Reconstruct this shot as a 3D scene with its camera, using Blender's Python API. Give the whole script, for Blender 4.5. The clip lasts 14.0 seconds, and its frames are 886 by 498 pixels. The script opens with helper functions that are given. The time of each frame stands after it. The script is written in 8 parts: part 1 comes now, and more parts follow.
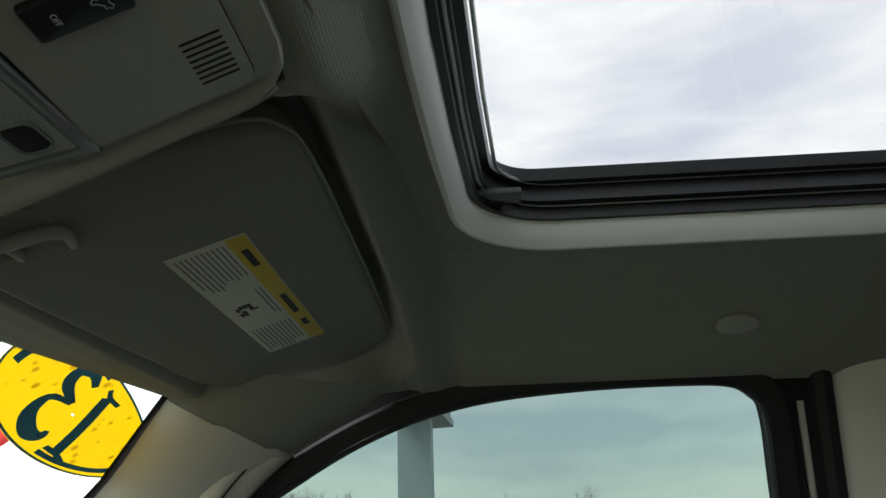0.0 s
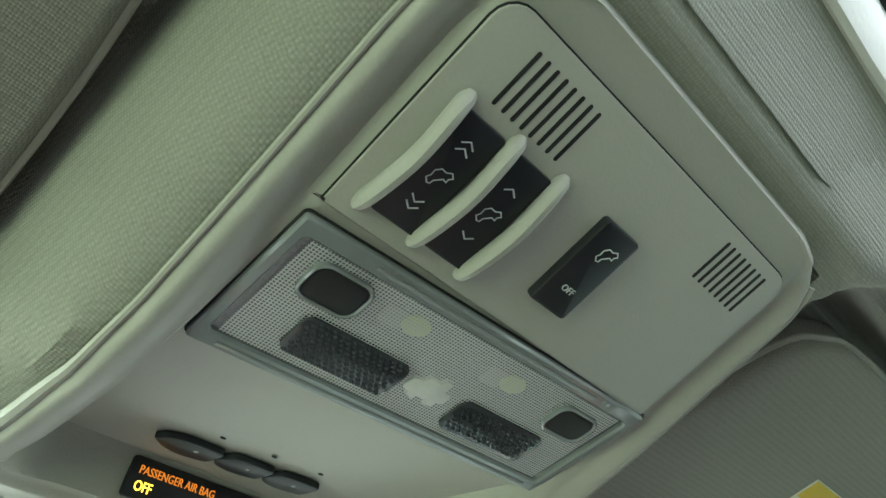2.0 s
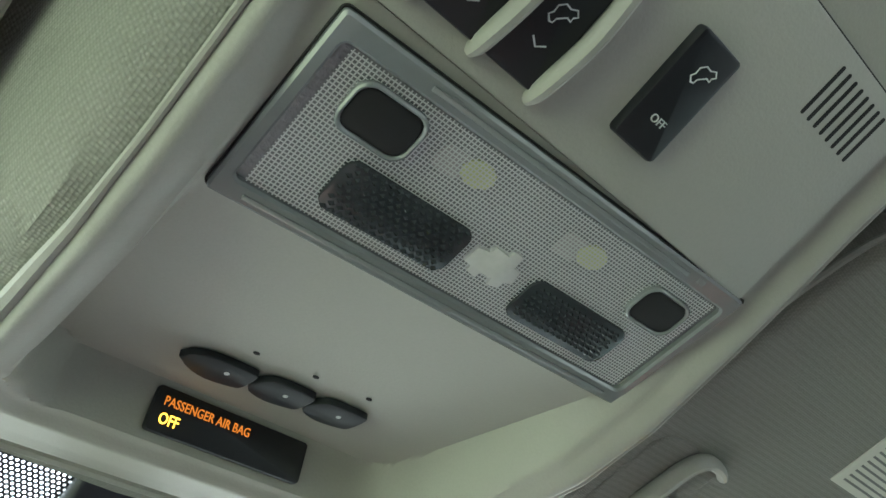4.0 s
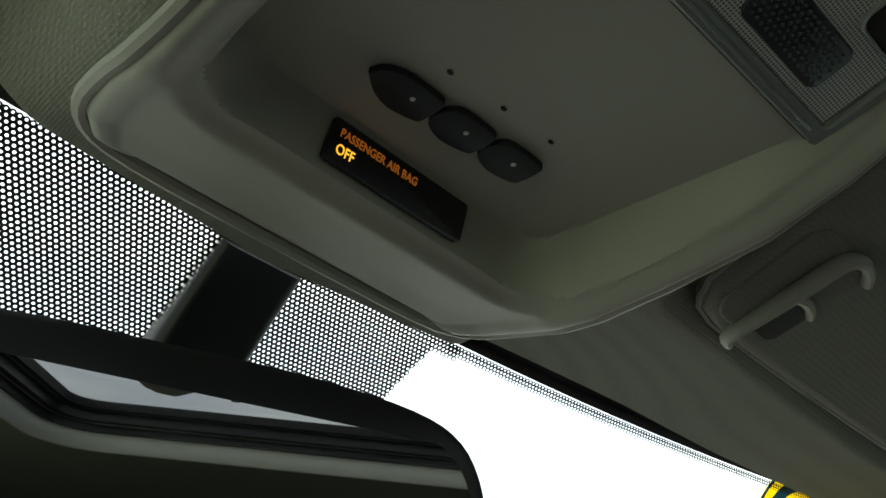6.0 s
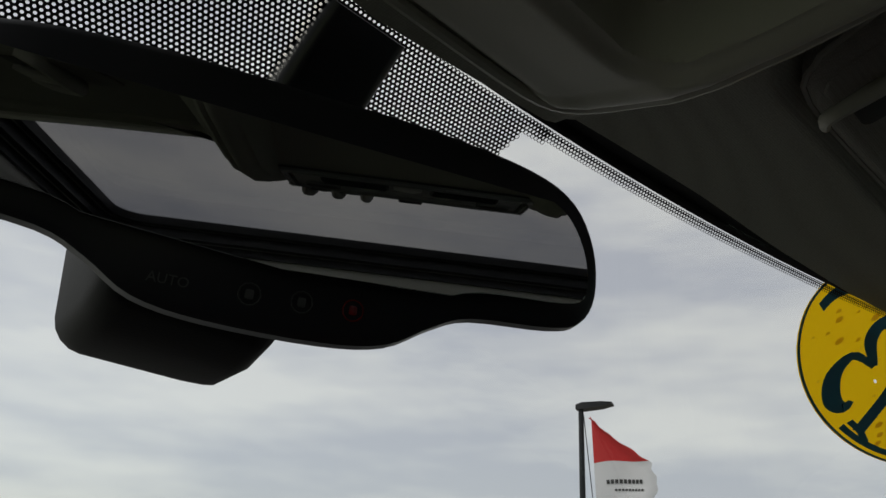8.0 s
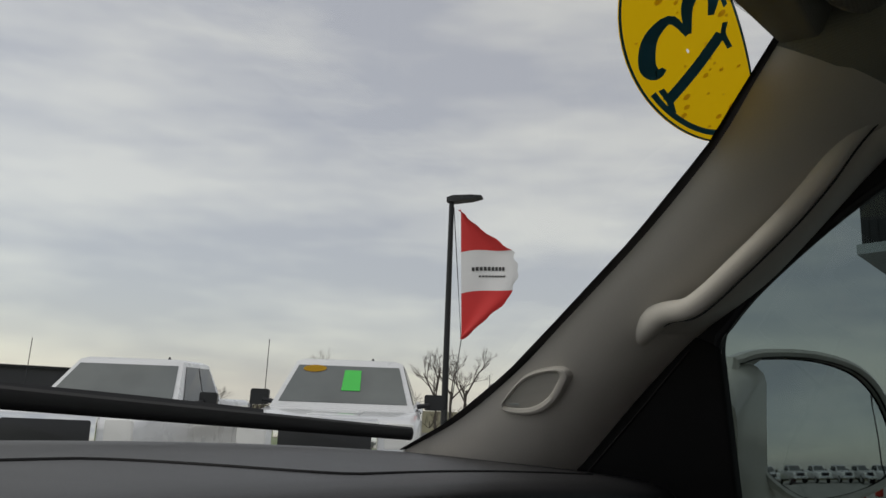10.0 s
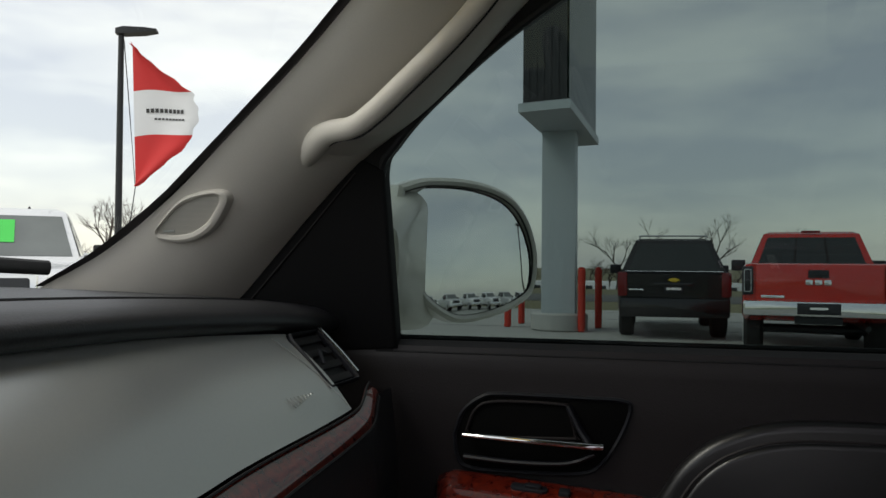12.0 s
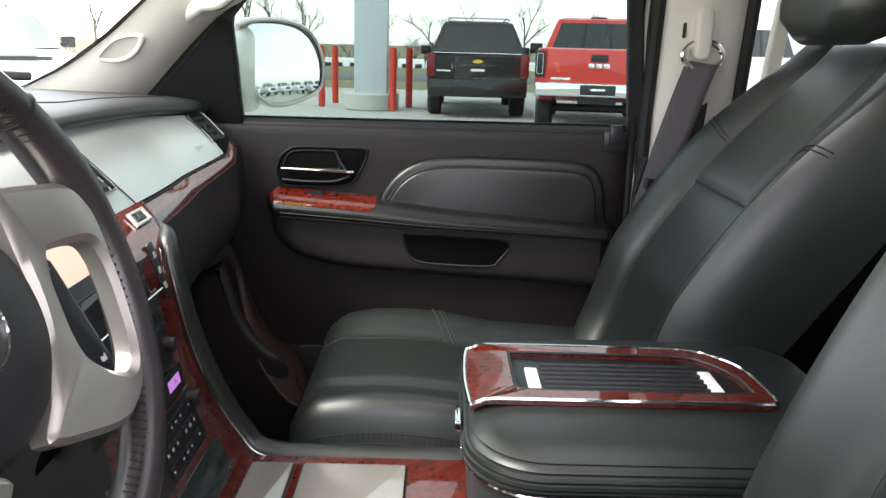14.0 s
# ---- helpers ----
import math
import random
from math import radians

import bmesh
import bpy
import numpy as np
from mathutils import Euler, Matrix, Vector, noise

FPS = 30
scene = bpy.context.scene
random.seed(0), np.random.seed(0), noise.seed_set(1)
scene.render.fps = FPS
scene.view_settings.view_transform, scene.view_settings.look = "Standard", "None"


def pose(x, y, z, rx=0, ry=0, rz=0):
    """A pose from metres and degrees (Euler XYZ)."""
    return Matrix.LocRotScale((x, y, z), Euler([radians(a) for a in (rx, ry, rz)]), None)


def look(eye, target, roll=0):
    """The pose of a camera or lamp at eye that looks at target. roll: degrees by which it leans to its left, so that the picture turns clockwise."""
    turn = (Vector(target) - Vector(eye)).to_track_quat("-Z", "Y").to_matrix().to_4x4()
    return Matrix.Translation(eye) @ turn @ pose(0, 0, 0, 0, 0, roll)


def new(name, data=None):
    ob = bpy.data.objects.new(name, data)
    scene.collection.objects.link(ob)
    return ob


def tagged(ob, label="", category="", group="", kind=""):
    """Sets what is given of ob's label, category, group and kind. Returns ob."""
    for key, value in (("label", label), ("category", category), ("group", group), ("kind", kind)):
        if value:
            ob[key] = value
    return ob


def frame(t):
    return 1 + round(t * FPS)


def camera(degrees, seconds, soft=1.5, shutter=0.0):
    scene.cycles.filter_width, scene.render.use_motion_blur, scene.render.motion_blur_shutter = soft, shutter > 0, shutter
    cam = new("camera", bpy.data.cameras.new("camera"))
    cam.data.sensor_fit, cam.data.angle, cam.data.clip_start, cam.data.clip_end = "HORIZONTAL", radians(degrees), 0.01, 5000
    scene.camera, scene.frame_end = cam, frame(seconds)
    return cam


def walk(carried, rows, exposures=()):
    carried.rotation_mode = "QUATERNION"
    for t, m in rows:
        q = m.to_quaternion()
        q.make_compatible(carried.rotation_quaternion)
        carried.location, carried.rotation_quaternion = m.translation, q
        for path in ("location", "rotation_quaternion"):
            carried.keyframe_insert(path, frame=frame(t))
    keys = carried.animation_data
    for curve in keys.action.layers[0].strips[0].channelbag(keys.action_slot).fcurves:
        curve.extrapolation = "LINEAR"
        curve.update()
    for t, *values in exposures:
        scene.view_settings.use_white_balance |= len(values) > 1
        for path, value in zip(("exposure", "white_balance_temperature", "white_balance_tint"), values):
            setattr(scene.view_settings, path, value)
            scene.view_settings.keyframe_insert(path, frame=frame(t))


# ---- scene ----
cam = camera(58.5, 14.0)
PATH = [
    (0, (-0.195, -0.13, 1.56), (1.676, -0.033, 2.261), -1.8),
    (0.5, (-0.211, -0.111, 1.574), (1.544, 0.397, 2.387), 0.4),
    (1, (-0.197, -0.105, 1.585), (1.29, 0.729, 2.632), 0.9),
    (1.5, (-0.178, -0.1, 1.588), (1.063, 0.894, 2.8), 1.3),
    (2, (-0.16, -0.101, 1.576), (0.972, 0.942, 2.853), 0.8),
    (2.2, (-0.15, -0.098, 1.572), (0.963, 0.955, 2.858), 0.3),
    (4.3, (-0.119, -0.042, 1.56), (0.931, 1.023, 2.888), -0.2),
    (4.5, (-0.116, -0.035, 1.555), (0.928, 1.043, 2.877), 0.5),
    (5, (-0.12, -0.021, 1.545), (0.922, 1.087, 2.844), 2.0),
    (5.5, (-0.123, -0.002, 1.529), (0.949, 1.132, 2.781), 2.4),
    (6, (-0.128, 0.024, 1.52), (0.983, 1.183, 2.712), 2.3),
    (6.5, (-0.138, 0.064, 1.527), (1.035, 1.253, 2.627), 1.3),
    (7, (-0.138, 0.068, 1.519), (1.039, 1.34, 2.517), 4.1),
    (7.5, (-0.139, 0.073, 1.518), (1.058, 1.363, 2.469), 4.0),
    (8, (-0.147, 0.064, 1.488), (1.106, 1.361, 2.351), 3.5),
    (8.3, (-0.143, 0.068, 1.452), (1.165, 1.367, 2.229), 3.5),
    (8.5, (-0.132, 0.064, 1.438), (1.197, 1.356, 2.188), 3.7),
    (9, (-0.124, 0.051, 1.412), (1.263, 1.335, 2.063), 4.4),
    (11.3, (-0.073, 0.064, 1.364), (1.792, 0.783, 1.435), 0.3),
    (11.5, (-0.075, 0.092, 1.37), (1.823, 0.719, 1.42), 0.6),
    (12, (-0.046, 0.053, 1.354), (1.902, 0.508, 1.392), 0.5),
    (12.5, (-0.11, 0.049, 1.35), (1.861, 0.38, 1.284), 0.8),
    (13, (-0.34, -0.012, 1.351), (1.649, 0.108, 1.18), 0.9),
    (13.5, (-0.555, -0.039, 1.395), (1.409, -0.048, 1.018), 1.5),
    (14, (-0.807, -0.1, 1.425), (1.129, -0.11, 0.922), 1.5),
]
EXPO = [(0.0, 1.25, 6500, 5), (0.5, 1.45, 6500, 2), (1.0, 1.95, 6600, -4), (1.5, 2.85, 6600, -6), (2.0, 3.70, 6200, -3), (4.5, 3.60, 6050, 6), (5.5, 2.5, 6550, 2), (6.5, 0.6, 6600, 6), (7.0, -0.05, 6600, 14), (7.6, -0.30, 6640, 15), (8.5, -0.50, 6690, 17), (9.2, -0.62, 6700, 18), (11.3, 0.25, 6750, 14), (13.0, 1.0, 6600, 16), (14.0, 2.8, 6700, 14)]
walk(cam, [(t, look(eye, target, roll)) for t, eye, target, roll in PATH], EXPO)

# ---- world and light: an overcast afternoon ----
world = bpy.data.worlds.new("overcast_sky")
scene.world = world
world.use_nodes = True
wn, wl = world.node_tree.nodes, world.node_tree.links
wn.clear()
w_out = wn.new("ShaderNodeOutputWorld")
w_bg = wn.new("ShaderNodeBackground")
w_sky = wn.new("ShaderNodeTexSky")
w_sky.sky_type = "NISHITA"
w_sky.sun_disc = False
w_sky.sun_elevation, w_sky.sun_rotation = radians(49), radians(-29)
w_bg2 = wn.new("ShaderNodeBackground")
w_bg2.inputs["Strength"].default_value = 0.05
wl.new(w_sky.outputs[0], w_bg2.inputs["Color"])
w_co = wn.new("ShaderNodeTexCoord")
w_map = wn.new("ShaderNodeMapping")
w_map.inputs["Scale"].default_value = (1.5, 1.5, 6.5)
w_noise = wn.new("ShaderNodeTexNoise")
w_noise.inputs["Scale"].default_value = 1.7
w_noise.inputs["Detail"].default_value = 6
w_noise.inputs["Roughness"].default_value = 0.56
w_ramp = wn.new("ShaderNodeValToRGB")
w_ramp.color_ramp.elements[0].position, w_ramp.color_ramp.elements[0].color = 0.38, (0.515, 0.50, 0.535, 1)
w_ramp.color_ramp.elements[1].position, w_ramp.color_ramp.elements[1].color = 0.62, (0.80, 0.765, 0.725, 1)
w_add = wn.new("ShaderNodeAddShader")
wl.new(w_co.outputs["Generated"], w_map.inputs["Vector"])
wl.new(w_map.outputs[0], w_noise.inputs["Vector"])
wl.new(w_noise.outputs["Fac"], w_ramp.inputs["Fac"])
wl.new(w_ramp.outputs["Color"], w_bg.inputs["Color"])
w_bg.inputs["Strength"].default_value = 1.0
wl.new(w_bg.outputs[0], w_add.inputs[0])
wl.new(w_bg2.outputs[0], w_add.inputs[1])
wl.new(w_add.outputs[0], w_out.inputs["Surface"])

sun_data = bpy.data.lights.new("sun", "SUN")
sun_data.energy, sun_data.angle, sun_data.color = 1.3, radians(25), (1.0, 0.96, 0.9)
sun = new("sun", sun_data)
sun.matrix_world = look((-12, 22, 30), (0, 0, 1))


# ---- materials ----
def material(name, colour, rough=0.5, metal=0.0, grain=0.0, grain_scale=300.0, mottle=0.08, mottle_scale=8.0, bump=0.0,
             coat=0.0, spec=0.5, bump_dist=0.001, wear=0.1, stretch=(1, 1, 1)):
    """A surface with mottling, fine grain, uneven gloss and fine relief."""
    m = bpy.data.materials.new(name)
    m.use_nodes = True
    n, l = m.node_tree.nodes, m.node_tree.links
    b = n["Principled BSDF"]
    co = n.new("ShaderNodeTexCoord")
    mp = n.new("ShaderNodeMapping")
    mp.inputs["Scale"].default_value = stretch
    l.new(co.outputs["Object"], mp.inputs["Vector"])
    big = n.new("ShaderNodeTexNoise")
    big.inputs["Scale"].default_value, big.inputs["Detail"].default_value = mottle_scale, 4
    fine = n.new("ShaderNodeTexNoise")
    fine.inputs["Scale"].default_value, fine.inputs["Detail"].default_value = grain_scale, 3
    for t in (big, fine):
        l.new(mp.outputs[0], t.inputs["Vector"])
    mix = n.new("ShaderNodeMix")
    mix.data_type, mix.blend_type = "RGBA", "MIX"
    lo = [max(0, c * (1 - mottle - grain)) for c in colour]
    hi = [min(1, c * (1 + mottle + grain)) for c in colour]
    mix.inputs["A"].default_value, mix.inputs["B"].default_value = (*lo, 1), (*hi, 1)
    ad = n.new("ShaderNodeMath")
    ad.operation = "MULTIPLY_ADD"
    share = grain / (grain + mottle + 1e-6)
    sub = n.new("ShaderNodeMix")
    sub.data_type = "FLOAT"
    sub.inputs["Factor"].default_value = share
    l.new(big.outputs["Fac"], sub.inputs["A"])
    l.new(fine.outputs["Fac"], sub.inputs["B"])
    l.new(sub.outputs["Result"], mix.inputs["Factor"])
    l.new(mix.outputs["Result"], b.inputs["Base Color"])
    ad.inputs[1].default_value, ad.inputs[2].default_value = wear, rough - wear / 2
    l.new(big.outputs["Fac"], ad.inputs[0])
    l.new(ad.outputs[0], b.inputs["Roughness"])
    b.inputs["Metallic"].default_value = metal
    b.inputs["Specular IOR Level"].default_value = spec
    if coat:
        b.inputs["Coat Weight"].default_value, b.inputs["Coat Roughness"].default_value = coat, 0.04
    if bump:
        bp = n.new("ShaderNodeBump")
        bp.inputs["Strength"].default_value, bp.inputs["Distance"].default_value = bump, bump_dist
        l.new(fine.outputs["Fac"], bp.inputs["Height"])
        l.new(bp.outputs[0], b.inputs["Normal"])
    return m


def fabric(name, colour, scale):
    """Knitted headliner cloth: a fine raised stitch."""
    m = material(name, colour, 0.95, 0, 0.10, 900, 0.06, 5, 0, spec=0.15)
    n, l = m.node_tree.nodes, m.node_tree.links
    b = n["Principled BSDF"]
    co = n.new("ShaderNodeTexCoord")
    mul = n.new("ShaderNodeTexVoronoi")
    mul.inputs["Scale"].default_value = scale
    mul.inputs["Randomness"].default_value = 0.22
    l.new(co.outputs["Object"], mul.inputs["Vector"])
    bp = n.new("ShaderNodeBump")
    bp.inputs["Strength"].default_value, bp.inputs["Distance"].default_value = 0.6, 0.0007
    dark = n.new("ShaderNodeMapRange")
    dark.inputs["From Max"].default_value, dark.inputs["To Min"].default_value, dark.inputs["To Max"].default_value = 0.7, 1.09, 0.78
    tone = n.new("ShaderNodeMix")
    tone.data_type, tone.blend_type = "RGBA", "MULTIPLY"
    tone.inputs["Factor"].default_value = 1.0
    l.new(mul.outputs["Distance"], dark.inputs["Value"])
    l.new(b.inputs["Base Color"].links[0].from_socket, tone.inputs["A"])
    l.new(dark.outputs[0], tone.inputs["B"])
    l.new(tone.outputs["Result"], b.inputs["Base Color"])
    l.new(mul.outputs["Distance"], bp.inputs["Height"])
    l.new(bp.outputs[0], b.inputs["Normal"])
    return m


def leather(name, colour, rough=0.42, shine=0.85):
    m = material(name, colour, rough, 0, 0.10, 400, 0.12, 14, 0, spec=shine, wear=0.12)
    n, l = m.node_tree.nodes, m.node_tree.links
    b = n["Principled BSDF"]
    co = n.new("ShaderNodeTexCoord")
    v = n.new("ShaderNodeTexVoronoi")
    v.inputs["Scale"].default_value = 950
    l.new(co.outputs["Object"], v.inputs["Vector"])
    f = n.new("ShaderNodeTexNoise")
    f.inputs["Scale"].default_value = 26
    l.new(co.outputs["Object"], f.inputs["Vector"])
    bp = n.new("ShaderNodeBump")
    bp.inputs["Strength"].default_value, bp.inputs["Distance"].default_value = 0.16, 0.0004
    l.new(v.outputs["Distance"], bp.inputs["Height"])
    bp2 = n.new("ShaderNodeBump")
    bp2.inputs["Strength"].default_value, bp2.inputs["Distance"].default_value = 0.07, 0.004
    l.new(f.outputs["Fac"], bp2.inputs["Height"])
    l.new(bp.outputs[0], bp2.inputs["Normal"])
    l.new(bp2.outputs[0], b.inputs["Normal"])
    return m


def burl(name):
    """Glossy red-brown burl veneer under lacquer."""
    m = material(name, (0.12, 0.02, 0.012), 0.35, 0, 0.1, 200, 0.1, 9, 0, coat=1.0, spec=0.1, wear=0.05)
    n, l = m.node_tree.nodes, m.node_tree.links
    b = n["Principled BSDF"]
    b.inputs["Coat IOR"].default_value = 1.9
    co = n.new("ShaderNodeTexCoord")
    a = n.new("ShaderNodeTexNoise")
    a.inputs["Scale"].default_value, a.inputs["Detail"].default_value, a.inputs["Distortion"].default_value = 55, 6, 2.2
    l.new(co.outputs["Object"], a.inputs["Vector"])
    r = n.new("ShaderNodeValToRGB")
    e = r.color_ramp.elements
    e[0].position, e[0].color = 0.30, (0.045, 0.0050, 0.0036, 1)
    e[1].position, e[1].color = 0.70, (0.165, 0.018, 0.007, 1)
    mid = e.new(0.5)
    mid.color = (0.095, 0.009, 0.0045, 1)
    l.new(a.outputs["Fac"], r.inputs["Fac"])
    l.new(r.outputs["Color"], b.inputs["Base Color"])
    return m


def pane(name, tint, gloss=0.06):
    """A sheet of glass: tinted pass-through with a mirror-like sheen that grows at grazing angles."""
    m = bpy.data.materials.new(name)
    m.use_nodes = True
    n, l = m.node_tree.nodes, m.node_tree.links
    n.clear()
    out = n.new("ShaderNodeOutputMaterial")
    tr = n.new("ShaderNodeBsdfTransparent")
    tr.inputs["Color"].default_value = (*tint, 1)
    gl = n.new("ShaderNodeBsdfGlossy")
    gl.inputs["Roughness"].default_value = 0.01
    lw = n.new("ShaderNodeLayerWeight")
    lw.inputs["Blend"].default_value = 0.5
    pw = n.new("ShaderNodeMath")
    pw.operation = "POWER"
    pw.inputs[1].default_value = 5.0
    fr = n.new("ShaderNodeMath")
    fr.operation = "MULTIPLY_ADD"
    fr.inputs[1].default_value, fr.inputs[2].default_value = 0.7, gloss
    l.new(lw.outputs["Facing"], pw.inputs[0])
    l.new(pw.outputs[0], fr.inputs[0])
    mx = n.new("ShaderNodeMixShader")
    l.new(fr.outputs[0], mx.inputs["Fac"])
    l.new(tr.outputs[0], mx.inputs[1])
    l.new(gl.outputs[0], mx.inputs[2])
    l.new(mx.outputs[0], out.inputs["Surface"])
    return m


def film(name, colour):
    """Printed vinyl that lets daylight through from behind."""
    m = material(name, colour, 0.5, 0, 0.04, 100, 0.06, 40)
    n, l = m.node_tree.nodes, m.node_tree.links
    tr = n.new("ShaderNodeBsdfTranslucent")
    tr.inputs["Color"].default_value = (*colour, 1)
    mx = n.new("ShaderNodeMixShader")
    mx.inputs["Fac"].default_value = 0.6
    l.new(n["Principled BSDF"].outputs[0], mx.inputs[1])
    l.new(tr.outputs[0], mx.inputs[2])
    l.new(mx.outputs[0], n["Material Output"].inputs["Surface"])
    return m


def glow(name, colour, strength):
    m = bpy.data.materials.new(name)
    m.use_nodes = True
    b = m.node_tree.nodes["Principled BSDF"]
    b.inputs["Base Color"].default_value = (*[c * 0.3 for c in colour], 1)
    b.inputs["Emission Color"].default_value, b.inputs["Emission Strength"].default_value = (*colour, 1), strength
    return m


CLOTH = fabric("headliner_cloth", (0.335, 0.335, 0.30), 800)
VISOR = fabric("visor_cloth", (0.31, 0.305, 0.276), 1000)
BEIGE = material("beige_plastic", (0.38, 0.375, 0.338), 0.55, 0, 0.05, 900, 0.04, 6, 0.25, bump_dist=0.0004)
PALE = material("pale_trim", (0.64, 0.605, 0.55), 0.6, 0, 0.05, 700, 0.05, 6, 0.2, bump_dist=0.0004)
RINGM = material("sunroof_ring_plastic", (0.72, 0.71, 0.68), 0.5, 0, 0.03, 500, 0.04, 6, 0.1)
BLACKP = material("black_plastic", (0.012, 0.013, 0.017), 0.38, 0, 0.1, 500, 0.1, 20, 0.1, bump_dist=0.0003)
SOFT = material("soft_black_vinyl", (0.024, 0.024, 0.027), 0.46, 0, 0.15, 650, 0.12, 8, 0.45, bump_dist=0.0007)
DOORV = material("door_vinyl", (0.0138, 0.0106, 0.0112), 0.46, 0, 0.14, 700, 0.1, 8, 0.4, bump_dist=0.0006, spec=0.4)
SAILM = material("matt_black_trim", (0.006, 0.006, 0.0065), 0.7, 0, 0.1, 700, 0.1, 8, 0.3, bump_dist=0.0004, spec=0.25)
LOWER = material("hard_charcoal_plastic", (0.0185, 0.0142, 0.0142), 0.52, 0, 0.12, 600, 0.1, 6, 0.35, bump_dist=0.0005)
# charcoal plastic turned brown and lighter to carry a warm highlight
SCOOP = material("warm_lit_plastic", (0.085, 0.055, 0.045), 0.36, 0, 0.1, 600, 0.1, 6, 0.3, bump_dist=0.0004)
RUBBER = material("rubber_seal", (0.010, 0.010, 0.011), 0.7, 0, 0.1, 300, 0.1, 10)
LEATHER = leather("black_leather", (0.0125, 0.0150, 0.0142), 0.38, 0.7)
DOORHIDE = leather("door_hide", (0.009, 0.0085, 0.0090), 0.34, 0.75)
# near-black colour that paints shade into the handle and pull recesses
PITSHADE = material("recess_shade_black", (0.004, 0.004, 0.004), 0.9, 0, 0.1, 300, 0.1, 20, spec=0.08)
LEATHER2 = leather("wheel_leather", (0.030, 0.023, 0.026), 0.36)
CARPET = material("black_carpet", (0.012, 0.012, 0.013), 0.95, 0, 0.4, 900, 0.2, 30, 0.8, spec=0.1)
SATIN = material("satin_silver_panel", (0.56, 0.58, 0.555), 0.30, 0.45, 0.03, 400, 0.05, 4, 0.05)
SPOKE = material("satin_metal_spoke", (0.50, 0.47, 0.44), 0.32, 0.8, 0.03, 500, 0.04, 6)
CHROME = material("chrome", (0.82, 0.82, 0.82), 0.07, 1.0, 0.0, 300, 0.03, 20, wear=0.03)
WOOD = burl("burl_wood")
BELTM = material("belt_webbing", (0.055, 0.050, 0.056), 0.8, 0, 0.3, 600, 0.08, 8, 0.6, stretch=(1, 1, 0.1))
MIRROR = material("mirror_silver", (0.75, 0.76, 0.75), 0.015, 1.0, 0, 100, 0.01, 5, wear=0.01)
DIMMING = material("dimming_mirror", (0.36, 0.375, 0.355), 0.015, 1.0, 0, 100, 0.01, 5, wear=0.01)
WSGLASS = pane("windshield_glass", (0.86, 0.925, 0.865), 0.04)
SIDEGLASS = pane("tinted_side_glass", (0.43, 0.49, 0.475), 0.02)
ROOFGLASS = pane("tinted_roof_glass", (0.74, 0.74, 0.74), 0.04)
PRIVACY = pane("dark_privacy_glass", (0.08, 0.085, 0.085), 0.03)
TAILGLASS = pane("tinted_tailgate_glass", (0.15, 0.155, 0.155), 0.03)
FRIT = material("ceramic_frit", (0.006, 0.006, 0.007), 0.6, 0, 0.1, 300, 0.1, 20)
LAMPB = material("lamp_reflector", (0.34, 0.345, 0.36), 0.25, 0.35, 0.25, 700, 0.3, 45, 0.8)
LAMPD = material("dark_lamp_lens", (0.035, 0.042, 0.048), 0.22, 0, 0.05, 300, 0.1, 60, spec=0.6)
REMOTE = material("dark_button_plastic", (0.020, 0.023, 0.027), 0.5, 0, 0.05, 300, 0.1, 30, spec=0.3)
CLEARRIM = material("clear_plastic_rim", (0.23, 0.245, 0.255), 0.10, 0, 0.05, 200, 0.1, 30, spec=0.9)
WHITEM = material("white_plastic", (0.90, 0.89, 0.88), 0.5)
AMBER = glow("amber_text", (1.0, 0.28, 0.03), 0.065)
AMBER2 = glow("amber_lit_text", (1.0, 0.50, 0.04), 0.42)
PURPLE = glow("violet_display", (0.34, 0.14, 0.42), 0.22)
MAPLIT = glow("lit_map_screen", (0.95, 0.66, 0.52), 0.13)
SCRIPT = material("script_badge_metal", (0.50, 0.52, 0.50), 0.3, 0.4)
MARK = material("printed_white_marks", (0.55, 0.57, 0.58), 0.6)
FAINT = material("printed_grey_marks", (0.045, 0.05, 0.05), 0.6)
LABELW = material("label_paper", (0.66, 0.65, 0.58), 0.6, 0, 0.05, 300)
LABELY = material("label_yellow", (0.62, 0.45, 0.04), 0.55)
INK = material("label_ink", (0.03, 0.03, 0.03), 0.7)
GREYINK = material("label_grey_print", (0.20, 0.20, 0.19), 0.7)
STICKY = film("sticker_yellow", (0.80, 0.50, 0.005))
STICKB = material("sticker_blue", (0.03, 0.30, 0.46), 0.5)
STICKP = film("sticker_blister", (0.86, 0.68, 0.14))
PEARL = material("pearl_white_paint", (0.72, 0.71, 0.64), 0.3, 0, 0.02, 300, 0.03, 3, coat=0.6)
WHITEPAINT = material("white_paint", (0.74, 0.75, 0.77), 0.28, 0, 0.02, 200, 0.05, 2, coat=0.8)
SILVERPAINT = material("silver_paint", (0.55, 0.56, 0.56), 0.3, 0.15, 0.03, 300, 0.05, 2, coat=0.8)
BLACKPAINT = material("black_paint", (0.005, 0.005, 0.006), 0.25, 0, 0.05, 200, 0.1, 2, coat=0.35)
REDPAINT = material("red_paint", (0.50, 0.022, 0.012), 0.26, 0, 0.03, 300, 0.06, 2, coat=0.8)
# base colour raised to stand in for the sky reflected in the windshield
SKYGLASS = material("painted_sky_windshield", (0.15, 0.165, 0.165), 0.05, 0, 0.1, 60, 0.35, 1.6, spec=0.5)
CARGLASS = material("dark_car_glass", (0.03, 0.036, 0.036), 0.05, 0, 0, 100, 0.1, 4, spec=0.45)
TYRE = material("tyre_rubber", (0.012, 0.012, 0.012), 0.8, 0, 0.2, 200, 0.1, 10)
